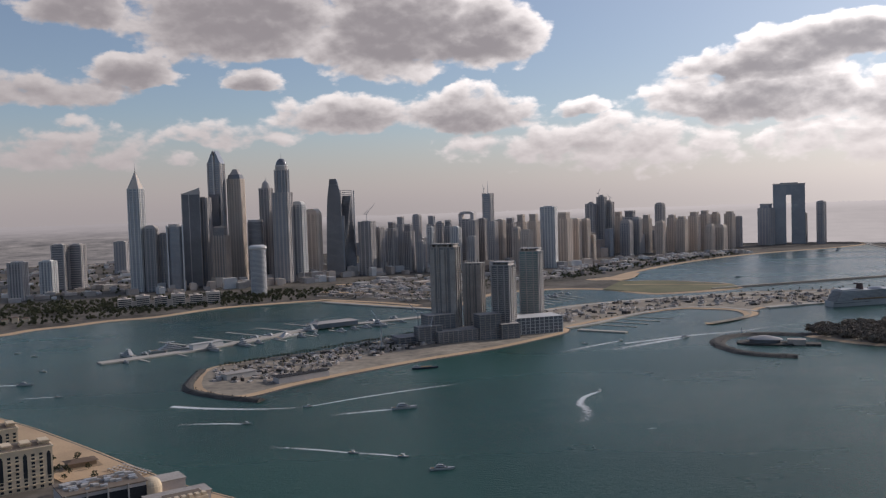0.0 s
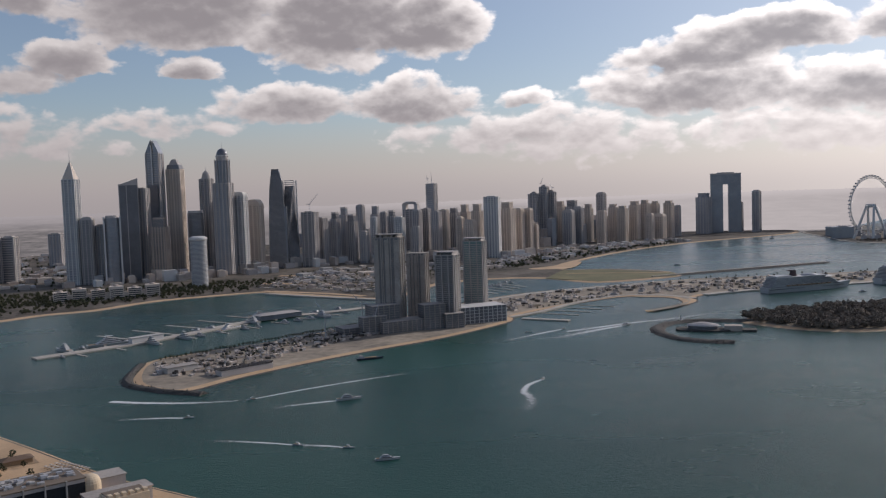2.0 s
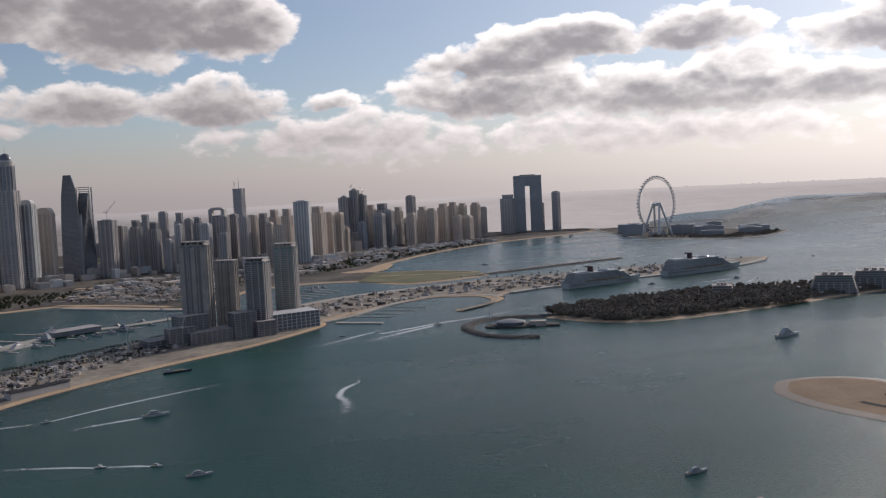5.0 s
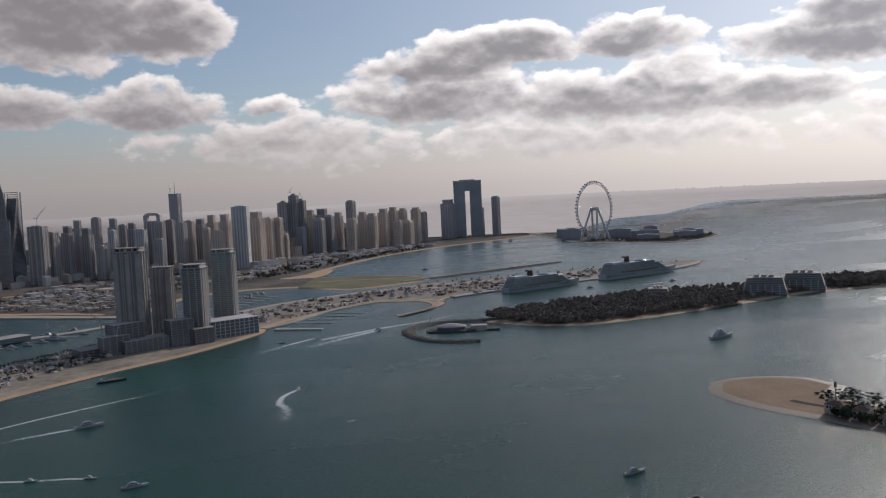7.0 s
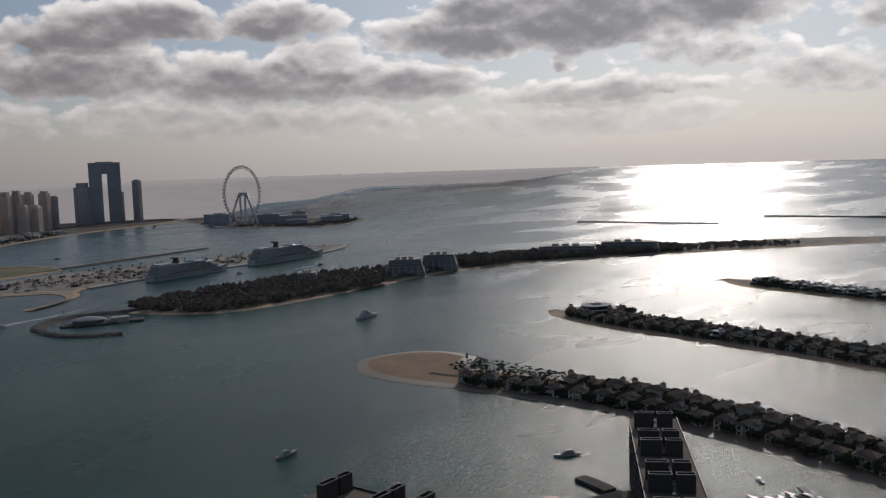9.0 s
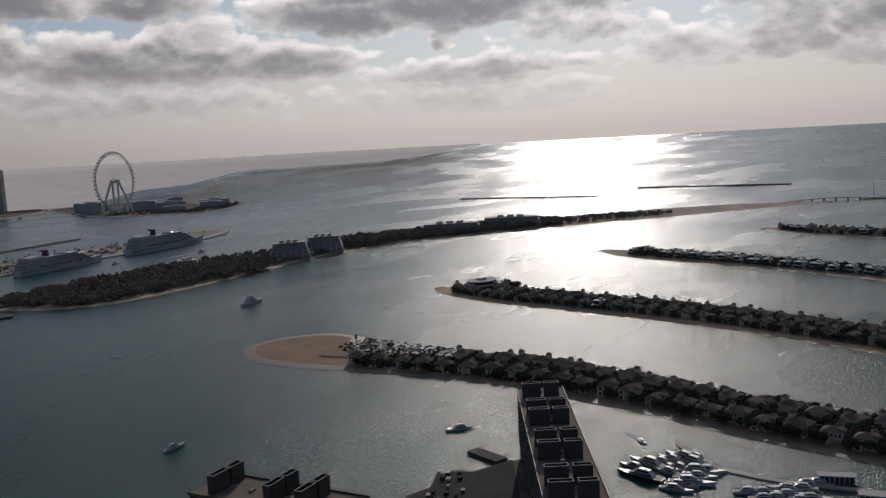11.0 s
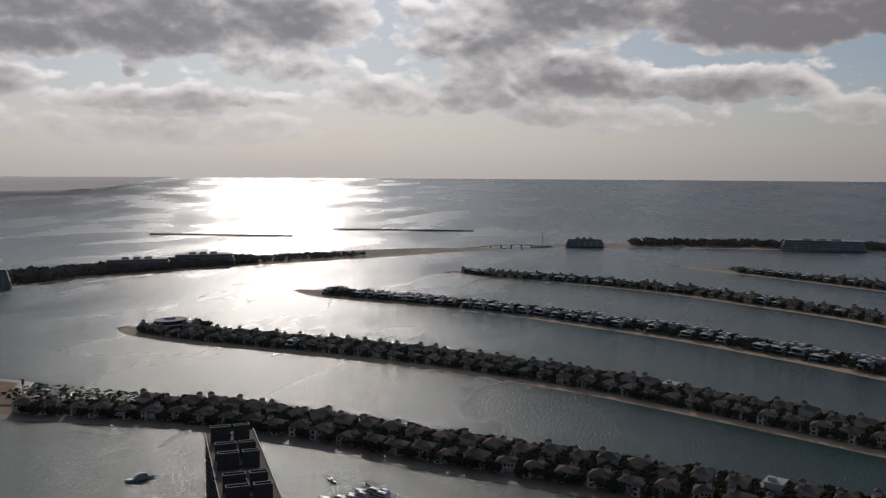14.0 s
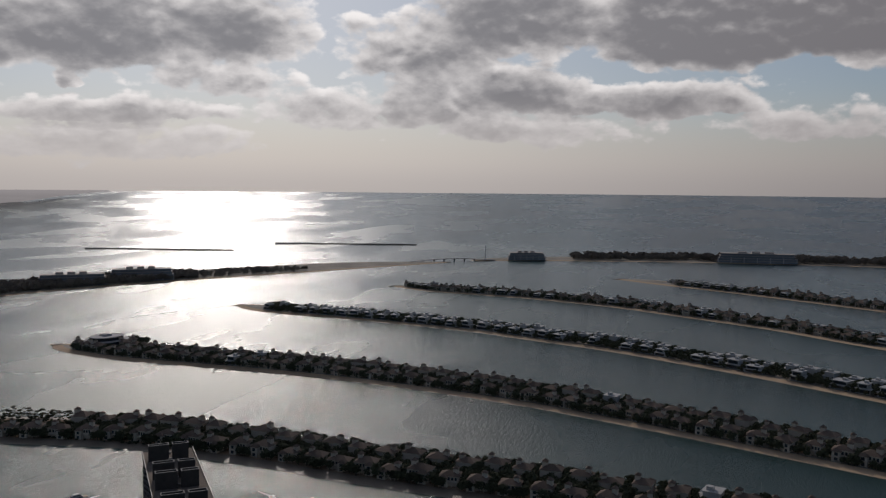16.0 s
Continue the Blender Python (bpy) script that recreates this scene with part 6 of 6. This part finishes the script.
def cruise_ship(at, hd, length, label, squash=1.0):
    t = thing("cruise_ship", at, hd, label, "ship", "cruise ships")
    t.scale.z = squash
    part("hull", hull(length, 36, 15, 0.3, 4), HULLWHITE, t)
    part("hull_stripe", wedge(-length * 0.49, length * 0.4, 36.4, 9.5, 10.6, 0, 0, 1.0), HULLDARK, t)
    for k in range(8):
        x0, x1 = -length * (0.47 - 0.008 * k), length * (0.36 - 0.022 * k)
        part("deck_house", wedge(x0, x1, 33, 15 + 3.3 * k, 16.6 + 3.3 * k, 0.01, 0.02, 1.0), GLASS, t, "band of dark cabin windows")
        part("deck_slab", wedge(x0 - 1, x1 + 1, 35, 16.6 + 3.3 * k, 18.3 + 3.3 * k, 0.0, 0.01, 1.0), HULLWHITE, t)
    for k in range(9):
        for sy in (-1, 1):
            part("lifeboat", wedge(-length * 0.3 + k * length * 0.06, -length * 0.3 + k * length * 0.06 + 11, 4, 17, 20.4, 0.1, 0.1), TEAK, t).location.y = sy * 18
    part("bridge", wedge(length * 0.16, length * 0.27, 38, 36, 40), HULLWHITE, t)
    part("funnel", loft([(42, oval(10, 5, 14)), (52, oval(8, 4, 14)), (58, oval(7, 4, 14))]), REDP, t, "dark red winged funnel").location.x = -length * 0.16
    for sy in (-1, 1):
        part("funnel_wing", wedge(-length * 0.16 - 9, -length * 0.16 + 2, 6, 55, 59), REDP, t).location.y = sy * 6
    part("mast", tube(bmesh.new(), (length * 0.2, 0, 40), (length * 0.19, 0, 58), 1.2, 0.5), STEEL, t)
    part("sports_deck", a_box(-length * 0.4, -length * 0.22, -13, 13, 41.4, 45), HULLWHITE, t)
    part("glass_dome", loft([(41.4 + 6 * math.sin(q * 0.35), oval(20 * math.cos(q * 0.35), 12 * math.cos(q * 0.35), 16)) for q in range(5)]), GLASS, t).location.x = length * 0.03


cruise_ship((930, 1900, 0), 15, 226, "large white cruise ship moored at the quay", 0.8)
cruise_ship((1251, 1983, 0), 14, 262, "large white cruise ship with a red winged funnel", 0.92)

# ---- near buildings at the foot of the viewpoint ----
ROOFTOP = material("sun_bleached_roof", (0.17, 0.132, 0.1), 0.95, var=0.3, scale=0.05, fine=0.6)
GREYMETAL = material("weathered_metal", (0.2, 0.185, 0.17), 0.8, var=0.2, scale=0.3, fine=2)
SCREEN = material("dark_bronze_screen", (0.05, 0.042, 0.036), 0.6, var=0.3, scale=0.3, fine=3)
BEIGE = material("beige_render", (0.66, 0.53, 0.37), 0.85, var=0.15, scale=0.08, fine=0.8)


def roof_screen(t, x, y, w, d, z, h):
    """An open-topped plant screen on a roof: four thin walls with a pale coping."""
    bm = bmesh.new()
    for x0, x1, y0, y1 in ((x - w / 2, x + w / 2, y - d / 2, y - d / 2 + 0.4), (x - w / 2, x + w / 2, y + d / 2 - 0.4, y + d / 2),
                           (x - w / 2, x - w / 2 + 0.4, y - d / 2 + 0.4, y + d / 2 - 0.4), (x + w / 2 - 0.4, x + w / 2, y - d / 2 + 0.4, y + d / 2 - 0.4)):
        box(bm, x0, x1, y0, y1, z, z + h)
    s = part("plant_screen", bm, SCREEN, t)
    cp = bmesh.new()
    for x0, x1, y0, y1 in ((x - w / 2 - 0.15, x + w / 2 + 0.15, y - d / 2 - 0.15, y - d / 2 + 0.5), (x - w / 2 - 0.15, x + w / 2 + 0.15, y + d / 2 - 0.5, y + d / 2 + 0.15),
                           (x - w / 2 - 0.15, x - w / 2 + 0.5, y - d / 2 + 0.5, y + d / 2 - 0.5), (x + w / 2 - 0.5, x + w / 2 + 0.15, y - d / 2 + 0.5, y + d / 2 - 0.5)):
        box(cp, x0, x1, y0, y1, z + h, z + h + 0.3)
    part("coping", cp, GREYMETAL, s, "grey metal coping")


def apartment_wing(at, turn, length, width, label, rows, floors=14):
    """A long apartment block along +y with a stepped curved roof edge and paired plant screens."""
    t = thing("apartment_block", at, turn, label, "building", "near apartment blocks")
    H = 49.0
    part("body", a_box(-width / 2, width / 2, -length / 2, length / 2, 0, H), SCREEN, t)
    for k in range(1, floors):
        part("balcony_slab", a_box(-width / 2 - 1.6, width / 2 + 1.6, -length / 2 - 1, length / 2 + 1, k * 3.5, k * 3.5 + 0.35), GREYMETAL, t)
    n = int(length / 12)
    for k in range(n + 1):
        y = -length / 2 + k * length / n
        for sx in (-1, 1):
            part("fin_wall", a_box(sx * (width / 2 + 0.9) - 0.9, sx * (width / 2 + 0.9) + 0.9, y - 0.3, y + 0.3, 0, H), SCREEN, t)
    part("roof", a_box(-width / 2 - 2, width / 2 + 2, -length / 2 - 2, length / 2 + 2, H, H + 0.9), ROOFTOP, t, "pale brown flat roof")
    for sx in (-1, 1):
        part("roof_edge", a_box(sx * (width / 2 + 2) - 0.3, sx * (width / 2 + 2) + 0.3, -length / 2 - 2, length / 2 + 2, H + 0.9, H + 2.0), SCREEN, t)
    for y, xl, xr in rows:
        roof_screen(t, xl, y, 13.2, 4.6, H + 0.9, 10.6)
        roof_screen(t, xr, y, 10.6, 4.6, H + 0.9, 10.6)
    k = 0
    for y in np.arange(-length / 2 + 8, length / 2 - 6, 14):
        part("roof_unit", a_box(-1.6, 1.4, y, y + 2.4, H + 0.9, H + 2.1), GREYMETAL, t)
    return t


# the long block: its axis points towards the viewpoint
ax = math.degrees(math.atan2(360 - 245, 506 - 364))
u = Vector((math.cos(radians(ax)), math.sin(radians(ax))))
org = Vector((437, 291))
wing_rows = []
for x, y in ((512, 347), (481, 322), (465, 310), (433, 284), (417, 271), (387, 247), (371, 233)):
    wing_rows.append((Vector((x, y)).dot(u) - org.dot(u), -7.6, 6.6))
c = org + Vector((u.y, -u.x)) * 3.0
apartment_wing((c.x, c.y, 2), ax - 90, 226, 30, "long dark apartment block with paired roof screens", wing_rows)
blk = apartment_wing((288, 372, 2), 12, 96, 28, "dark apartment block with roof screens", [(36, -5.5, 8.0), (-3, -5.5, 8.0), (-24, -5.5, 8.0)])
bm = prism(bmesh.new(), [(330, 330), (372, 262), (505, 372), (470, 382), (400, 396), (345, 410)], 2.0, 2.25)
tagged(part("parking_lot", bm, ROAD), "dark asphalt yard beside the apartment block", "yard", kind="structure")
yard = thing("construction_yard", (430, 372, 2), 30, "gravel yard with stacks of materials", "yard")
part("hardstanding", a_box(-40, 40, -14, 14, 0, 0.3), ROAD, yard)
rnd = random.Random(51)
for k in range(26):
    x, y, s = rnd.uniform(-38, 36), rnd.uniform(-12, 11), rnd.uniform(1.2, 3.4)
    part("crate", a_box(x, x + s * 1.6, y, y + s, 0.3, 0.3 + s * 0.7), rnd.choice((SCREEN, RAWCON, ROAD)), yard)


# ---- beach-side blocks seen at the start ----
def arched_block(at, turn, w, d, h, label, floors=10):
    t = thing("apartment_block", at, turn, label, "building", "beach-side blocks")
    part("body", a_box(-w / 2, w / 2, -d / 2, d / 2, 0, h), BEIGE, t)
    fl = h / floors
    n = int(w / 6)
    for k in range(n):
        x = -w / 2 + (k + 0.5) * w / n
        tall = k % 3 == 2
        for q in range(floors - 1):
            if tall and 2 < q < floors - 1:
                continue
            part("window", a_box(x - 1.4, x + 1.4, -d / 2 - 0.12, -d / 2 + 0.2, q * fl + 0.8, q * fl + 3.0), PANE, t)
            if q % 2:
                part("balcony", a_box(x - 1.9, x + 1.9, -d / 2 - 1.3, -d / 2, q * fl + 0.3, q * fl + 1.2), BEIGE, t)
        if tall:
            bm = bmesh.new()
            pts = [(x - 1.7, 3 * fl), (x + 1.7, 3 * fl), (x + 1.7, h - 6.5), (x + 1.1, h - 4.4), (x, h - 3.2), (x - 1.1, h - 4.4), (x - 1.7, h - 6.5)]
            a = [bm.verts.new((px, -d / 2 - 0.14, pz)) for px, pz in pts]
            b = [bm.verts.new((px, -d / 2 + 0.2, pz)) for px, pz in pts]
            bm.faces.new(a)
            bm.faces.new(b[::-1])
            for i in range(len(a)):
                bm.faces.new((a[i], b[i], b[(i + 1) % len(a)], a[(i + 1) % len(a)]))
            part("arched_window", bm, PANE, t, "tall pointed arch window")
    m = int(d / 6)
    for k in range(m):
        y = -d / 2 + (k + 0.5) * d / m
        for sx in (-1, 1):
            for q in range(floors - 1):
                part("window", a_box(sx * w / 2 - 0.12, sx * w / 2 + 0.12, y - 1.3, y + 1.3, q * fl + 0.8, q * fl + 3.0), PANE, t)
    part("cornice", a_box(-w / 2 - 1, w / 2 + 1, -d / 2 - 1, d / 2 + 1, h, h + 1.0), BEIGE, t)
    part("roof", a_box(-w / 2 + 0.5, w / 2 - 0.5, -d / 2 + 0.5, d / 2 - 0.5, h + 1.0, h + 1.2), ROOFTOP, t)
    for k in range(4):
        x = -w / 2 + 3 + k * (w - 6) / 3.4
        part("roof_pavilion", a_box(x, x + w / 7, -d / 4, d / 5, h + 1.2, h + 4.6), BEIGE, t)
        part("pergola", a_box(x - 0.8, x + w / 7 + 0.8, -d / 4 - 2.6, -d / 4 - 0.2, h + 3.6, h + 4.0), TEAK, t)
    return t


arched_block((-385, 770, 2), 35, 58, 30, 36, "beige apartment block with pointed arch windows")
arched_block((-450, 850, 2), 35, 50, 30, 34, "beige apartment block with pointed arch windows")
# white terraced block with roof clutter and a dome
wb = thing("resort_building", (-288, 718, 2), 35, "white and grey flat-roofed building with a dome", "building")
part("body", a_box(-34, 30, -22, 16, 0, 19), GREY, wb)
part("front_glazing", a_box(-34.2, 30.2, -22.2, -10, 3, 16), PANE, wb)
part("roof", a_box(-35, 31, -23, 17, 19, 20), ROOFTOP, wb)
part("annex", a_box(30, 66, -12, 8, 0, 12), GREY, wb)
part("annex_roof", a_box(29, 67, -13, 9, 12, 13), RAWCON, wb)
for k in range(60):
    x, y, s = rnd.uniform(-32, 24), rnd.uniform(-19, 10), rnd.uniform(1.5, 4)
    part("roof_unit", a_box(x, x + s * 1.4, y, y + s, 20, 20 + s * 0.6), rnd.choice((PALE, STEEL, GREY)), wb)
for k in range(4):
    part("front_fin", a_box(-33 + 16 * k, -32 + 16 * k, -24, -22, 0, 20), PALE, wb)
dm = part("dome", loft([(13 + 7 * math.sin(q * 0.26), oval(8 * math.cos(q * 0.26), 8 * math.cos(q * 0.26), 20)) for q in range(7)]), BEIGE, wb, "beige dome")
dm.location = (36, -16, 0)
part("dome_drum", prism(bmesh.new(), oval(8.4, 8.4, 20), 0, 13), BEIGE, wb).location = (36, -16, 0)
gb = thing("resort_building", (-222, 708, 2), 35, "long grey-roofed beach building", "building")
part("body", a_box(-26, 24, -10, 8, 0, 11), GREY, gb)
part("roof", a_box(-27, 25, -11, 9, 11, 12), RAWCON, gb)
part("glazing", a_box(-24, 22, 8, 8.3, 2, 9), PANE, gb)
hb = thing("beach_house", (-212, 690, 2), 35, "beige building with crenellated roof terrace", "building")
part("body", a_box(-16, 16, -12, 9, 0, 15), BEIGE, hb)
for k in range(6):
    part("roof_block", a_box(-15 + 5.4 * k, -12 + 5.4 * k, -11, -6, 15, 17.5), BEIGE, hb)
part("roof_terrace", a_box(-15, 15, -5, 8, 15, 15.6), ROOFTOP, hb)
for k in range(5):
    part("window", a_box(-13 + 6 * k, -10.5 + 6 * k, 8.9, 9.15, 5, 8), PANE, hb)
    part("window", a_box(-13 + 6 * k, -10.5 + 6 * k, 8.9, 9.15, 10, 13), PANE, hb)
kiosk = thing("beach_cafe", (-352, 838, 2), 35, "small beach cafe with a thatched terrace", "building")
part("body", a_box(-16, 10, -8, 6, 0, 5), TEAK, kiosk)
part("roof", hip(bmesh.new(), -17, 11, -9, 7, 5, 2.5), ROOF, kiosk)
part("terrace", a_box(-26, 14, -14, 8, 0, 0.6), TEAK, kiosk)
UMB = thing("beach_umbrella", (-310, 828, 2.3), 0, "white beach umbrella over two sunbeds", "umbrella", "beach umbrellas")
part("pole", tube(bmesh.new(), (0, 0, 0), (0, 0, 2.4), 0.05), TEAK, UMB)
part("canopy", loft([(2.1, oval(1.7, 1.7, 10)), (2.5, oval(0.9, 0.9, 10)), (2.7, oval(0.1, 0.1, 10))]), PALE, UMB)
for sx in (-1, 1):
    part("sunbed", a_box(sx * 1.0 - 0.4, sx * 1.0 + 0.4, -1.1, 1.0, 0.1, 0.45), TEAK, UMB)
for i in range(4):
    for j in range(9):
        if i or j:
            copy_thing(UMB, pose(-310 + 4.2 * j - 3 * i, 828 - 3.2 * j - 4.6 * i, 2.2, 0, 0, 35))
grove("promenade_trees", scatter([(-420, 860), (-360, 860), (-250, 720), (-190, 668), (-230, 640), (-330, 690)], 60, 14, (0.6, 1.1), 2.0), LEAF, "dark trees along the beach promenade", 0.9, 50)


# ---- clutter on the land: low blocks, trees, plots ----
def low_blocks(name, ring, n, seed, size, height, mats, label, turn=30, z=2.2):
    """A spread of low flat-roofed blocks that nobody could count, as one mesh."""
    rnd = random.Random(seed)
    bm = bmesh.new()
    for x, y, _, _ in scatter(ring, n, seed + 1):
        w, d, h = rnd.uniform(*size), rnd.uniform(*size) * 0.7, rnd.uniform(*height)
        a = radians(turn + rnd.choice((0, 90)) + rnd.uniform(-6, 6))
        c, s = math.cos(a), math.sin(a)
        mi = rnd.randrange(len(mats))
        v0 = len(bm.verts)
        box(bm, -w / 2, w / 2, -d / 2, d / 2, 0, h, mi)
        if rnd.random() < 0.6:
            box(bm, -w / 4, w / 6, -d / 4, d / 5, h, h + 2.5, rnd.randrange(len(mats)))
        for v in list(bm.verts)[v0:]:
            v.co = (x + v.co.x * c - v.co.y * s, y + v.co.x * s + v.co.y * c, z + v.co.z - 0.3)
    return tagged(part(name, bm, mats), label, "buildings", kind="stuff")


MIX = [GREY, TAN, RAWCON, WHITE, BROWN]
low_blocks("low_town", [(-3000, 4300), (-2100, 2600), (-1350, 2420), (-950, 2650), (-1100, 3300), (-900, 4600), (-2000, 4400)], 420, 61, (16, 46), (5, 16), MIX, "low-rise houses and sheds of the inland town")
low_blocks("marina_low_blocks", [(-1000, 2560), (-350, 2900), (-350, 3050), (-100, 3120), (600, 3200), (560, 3420), (-900, 3350)], 230, 62, (18, 46), (8, 34), MIX, "low podium blocks at the foot of towers")
low_blocks("mid_rise", [(-300, 3420), (560, 3560), (1300, 4300), (-500, 4500)], 170, 63, (24, 44), (40, 120), [GREY, GLASS, TAN, BROWN], "distant grey mid-rise blocks behind the towers")
low_blocks("bay_low_blocks", [(380, 2780), (560, 2900), (760, 3200), (1000, 3500), (1300, 3720), (1200, 3850), (800, 3700), (420, 3150)], 150, 64, (14, 40), (5, 14), MIX, "low shops and halls behind the bay beach")
low_blocks("plot_sheds", [(-350, 2420), (-40, 2180), (60, 2200), (120, 2500), (-300, 2800)], 200, 65, (6, 30), (2, 7), [EARTH, TAN, RAWCON, BROWN], "low sheds on the harbour plots")
low_blocks("site_sheds", [(-330, 1230), (-350, 1330), (-60, 1610), (20, 1560), (-140, 1380), (-230, 1210)], 300, 66, (3, 13), (1.5, 5), [RAWCON, EARTH, TAN, SCREEN, BROWN, SCREEN, GREY], "site cabins and stacks on the peninsula", 40)
low_blocks("quay_sheds", [(240, 1720), (400, 1860), (520, 1930), (760, 1900), (1000, 1990), (1450, 2120), (1400, 2200), (700, 2140), (330, 2020), (150, 1850)], 380, 67, (4, 18), (2, 6), [RAWCON, GREY, EARTH, TAN, SCREEN, BROWN], "low sheds and stalls along the quays", 40)
low_blocks("crescent_sheds", [(1000, 1440), (1400, 1450), (1400, 1560), (1050, 1600)], 40, 68, (8, 20), (3, 7), [GREY, TAN, ROOF], "low roofs among the island trees", 10)
grove("shore_trees", scatter([(-1600, 1640), (-1000, 1860), (-560, 2230), (-360, 2340), (-400, 2440), (-600, 2500), (-1000, 2280), (-1700, 1900)], 800, 15, (0.8, 1.5), 2.0), LEAF, "dark trees of the hotel gardens behind the beach", 1.5, 34)
grove("town_trees", scatter([(-3000, 4300), (-2100, 2500), (-1350, 2350), (-850, 2500), (-1000, 4400)], 500, 16, (0.9, 1.7), 2.0), LEAF, "dark trees of the inland town", 1.8, 26)
grove("bay_trees", scatter([(380, 2700), (700, 3050), (1250, 3650), (1200, 3760), (700, 3400), (300, 2900)], 380, 17, (0.8, 1.5), 2.0), LEAF, "dark trees behind the bay beach", 1.8, 26)
grove("site_trees", [(-350 + 320 * k / 60, 1352 + 316 * k / 60 + 6 * math.sin(k), 2.0, 0.75) for k in range(60)] + scatter([(-300, 1380), (-60, 1600), (0, 1560), (-200, 1350)], 70, 18, (0.4, 0.8), 2.0), LEAF, "rows of young trees on the peninsula", 1.2, 36)
grove("quay_palms", [(740 + 30 * k + 4 * (k % 3), 2185 + (k % 2) * 26 + 1.2 * k, 2.2, 0.8) for k in range(27)] + [(300 + 14 * k, 1760 + 12 * k, 2.2, 0.6) for k in range(14)], LEAF, "row of palms along the quay", 1.2, 36)
grove("tower_trees", scatter([(-1150, 2180), (-820, 2160), (-600, 2330), (-330, 2440), (-330, 2640), (-700, 2600), (-1200, 2440)], 900, 23, (0.7, 1.4), 2.0), LEAF, "dark garden trees at the foot of the towers", 1.5, 30)
grove("plot_trees", scatter([(-330, 2400), (-60, 2180), (120, 2480), (560, 2900), (300, 3050), (-300, 2900)], 420, 24, (0.5, 1.0), 2.0), LEAF, "scattered dark trees on the harbour plots", 1.4, 26)
low_blocks("plot_halls", [(-300, 2560), (-40, 2420), (200, 2600), (480, 2900), (300, 3060), (-250, 2960)], 90, 71, (14, 60), (4, 12), [PALE, RAWCON, TAN, GREY], "pale flat-roofed halls on the harbour plots", 35)
# the long pink hotel on the mainland beach
ho = thing("hotel", (-715, 2285, 2), 20, "long pink-brown beach hotel with domed corners", "hotel")
for k in range(6):
    x = -110 + 44 * k
    part("wing", a_box(x - 17, x + 17, -16, 16, 0, 26 + 6 * (k % 2)), TAN, ho)
    part("roof_dome", loft([(26 + 6 * (k % 2) + 5 * math.sin(q * 0.4), oval(8 * math.cos(q * 0.4), 8 * math.cos(q * 0.4), 12)) for q in range(4)]), BROWN, ho).location.x = x
    for q in range(5):
        part("window_band", a_box(x - 15, x + 15, -16.2, -15.9, 3 + 5 * q, 5.4 + 5 * q), PANE, ho)
part("link", a_box(-125, 125, -8, 8, 0, 18), TAN, ho)
bn = thing("beach_pavilion", (-1010, 2010, 2), 24, "ochre beach villas with terraces", "building")
for k in range(5):
    part("house", a_box(-50 + 22 * k, -36 + 22 * k, -8, 8, 0, 9 + 3 * (k % 2)), BEIGE, bn)
    part("house_roof", hip(bmesh.new(), -50 + 22 * k, -36 + 22 * k, -8, 8, 9 + 3 * (k % 2), 3), ROOF, bn)
rh = thing("sales_hall", (-300, 1262, 2), 42, "low pale hall on the building site", "building")
part("body", a_box(-24, 24, -9, 9, 0, 8), PALE, rh)
part("roof", a_box(-25, 25, -10, 10, 8, 8.8), RAWCON, rh)
th = thing("site_hall", (-205, 1235, 2), 38, "long grey hall with ribbed roof", "building")
part("body", a_box(-40, 40, -9, 9, 0, 8), GREY, th)
for k in range(20):
    part("roof_rib", a_box(-40 + 4 * k, -38 + 4 * k, -9.5, 9.5, 8, 9), SCREEN, th)
mb = thing("marina_hall", (-225, 1790, 2.2), 35, "curved white marina terminal hall", "building")
part("body", a_box(-46, 46, -14, 14, 0, 9), GLASS, mb)
part("roof", hip(bmesh.new(), -48, 48, -15, 15, 9, 4), GREY, mb)
sb = thing("marina_shed", (-425, 1555, 2.2), 45, "long white marina shed", "building")
part("body", a_box(-30, 30, -7, 7, 0, 9), WHITE, sb)
part("roof", a_box(-31, 31, -8, 8, 9, 9.6), PALE, sb)
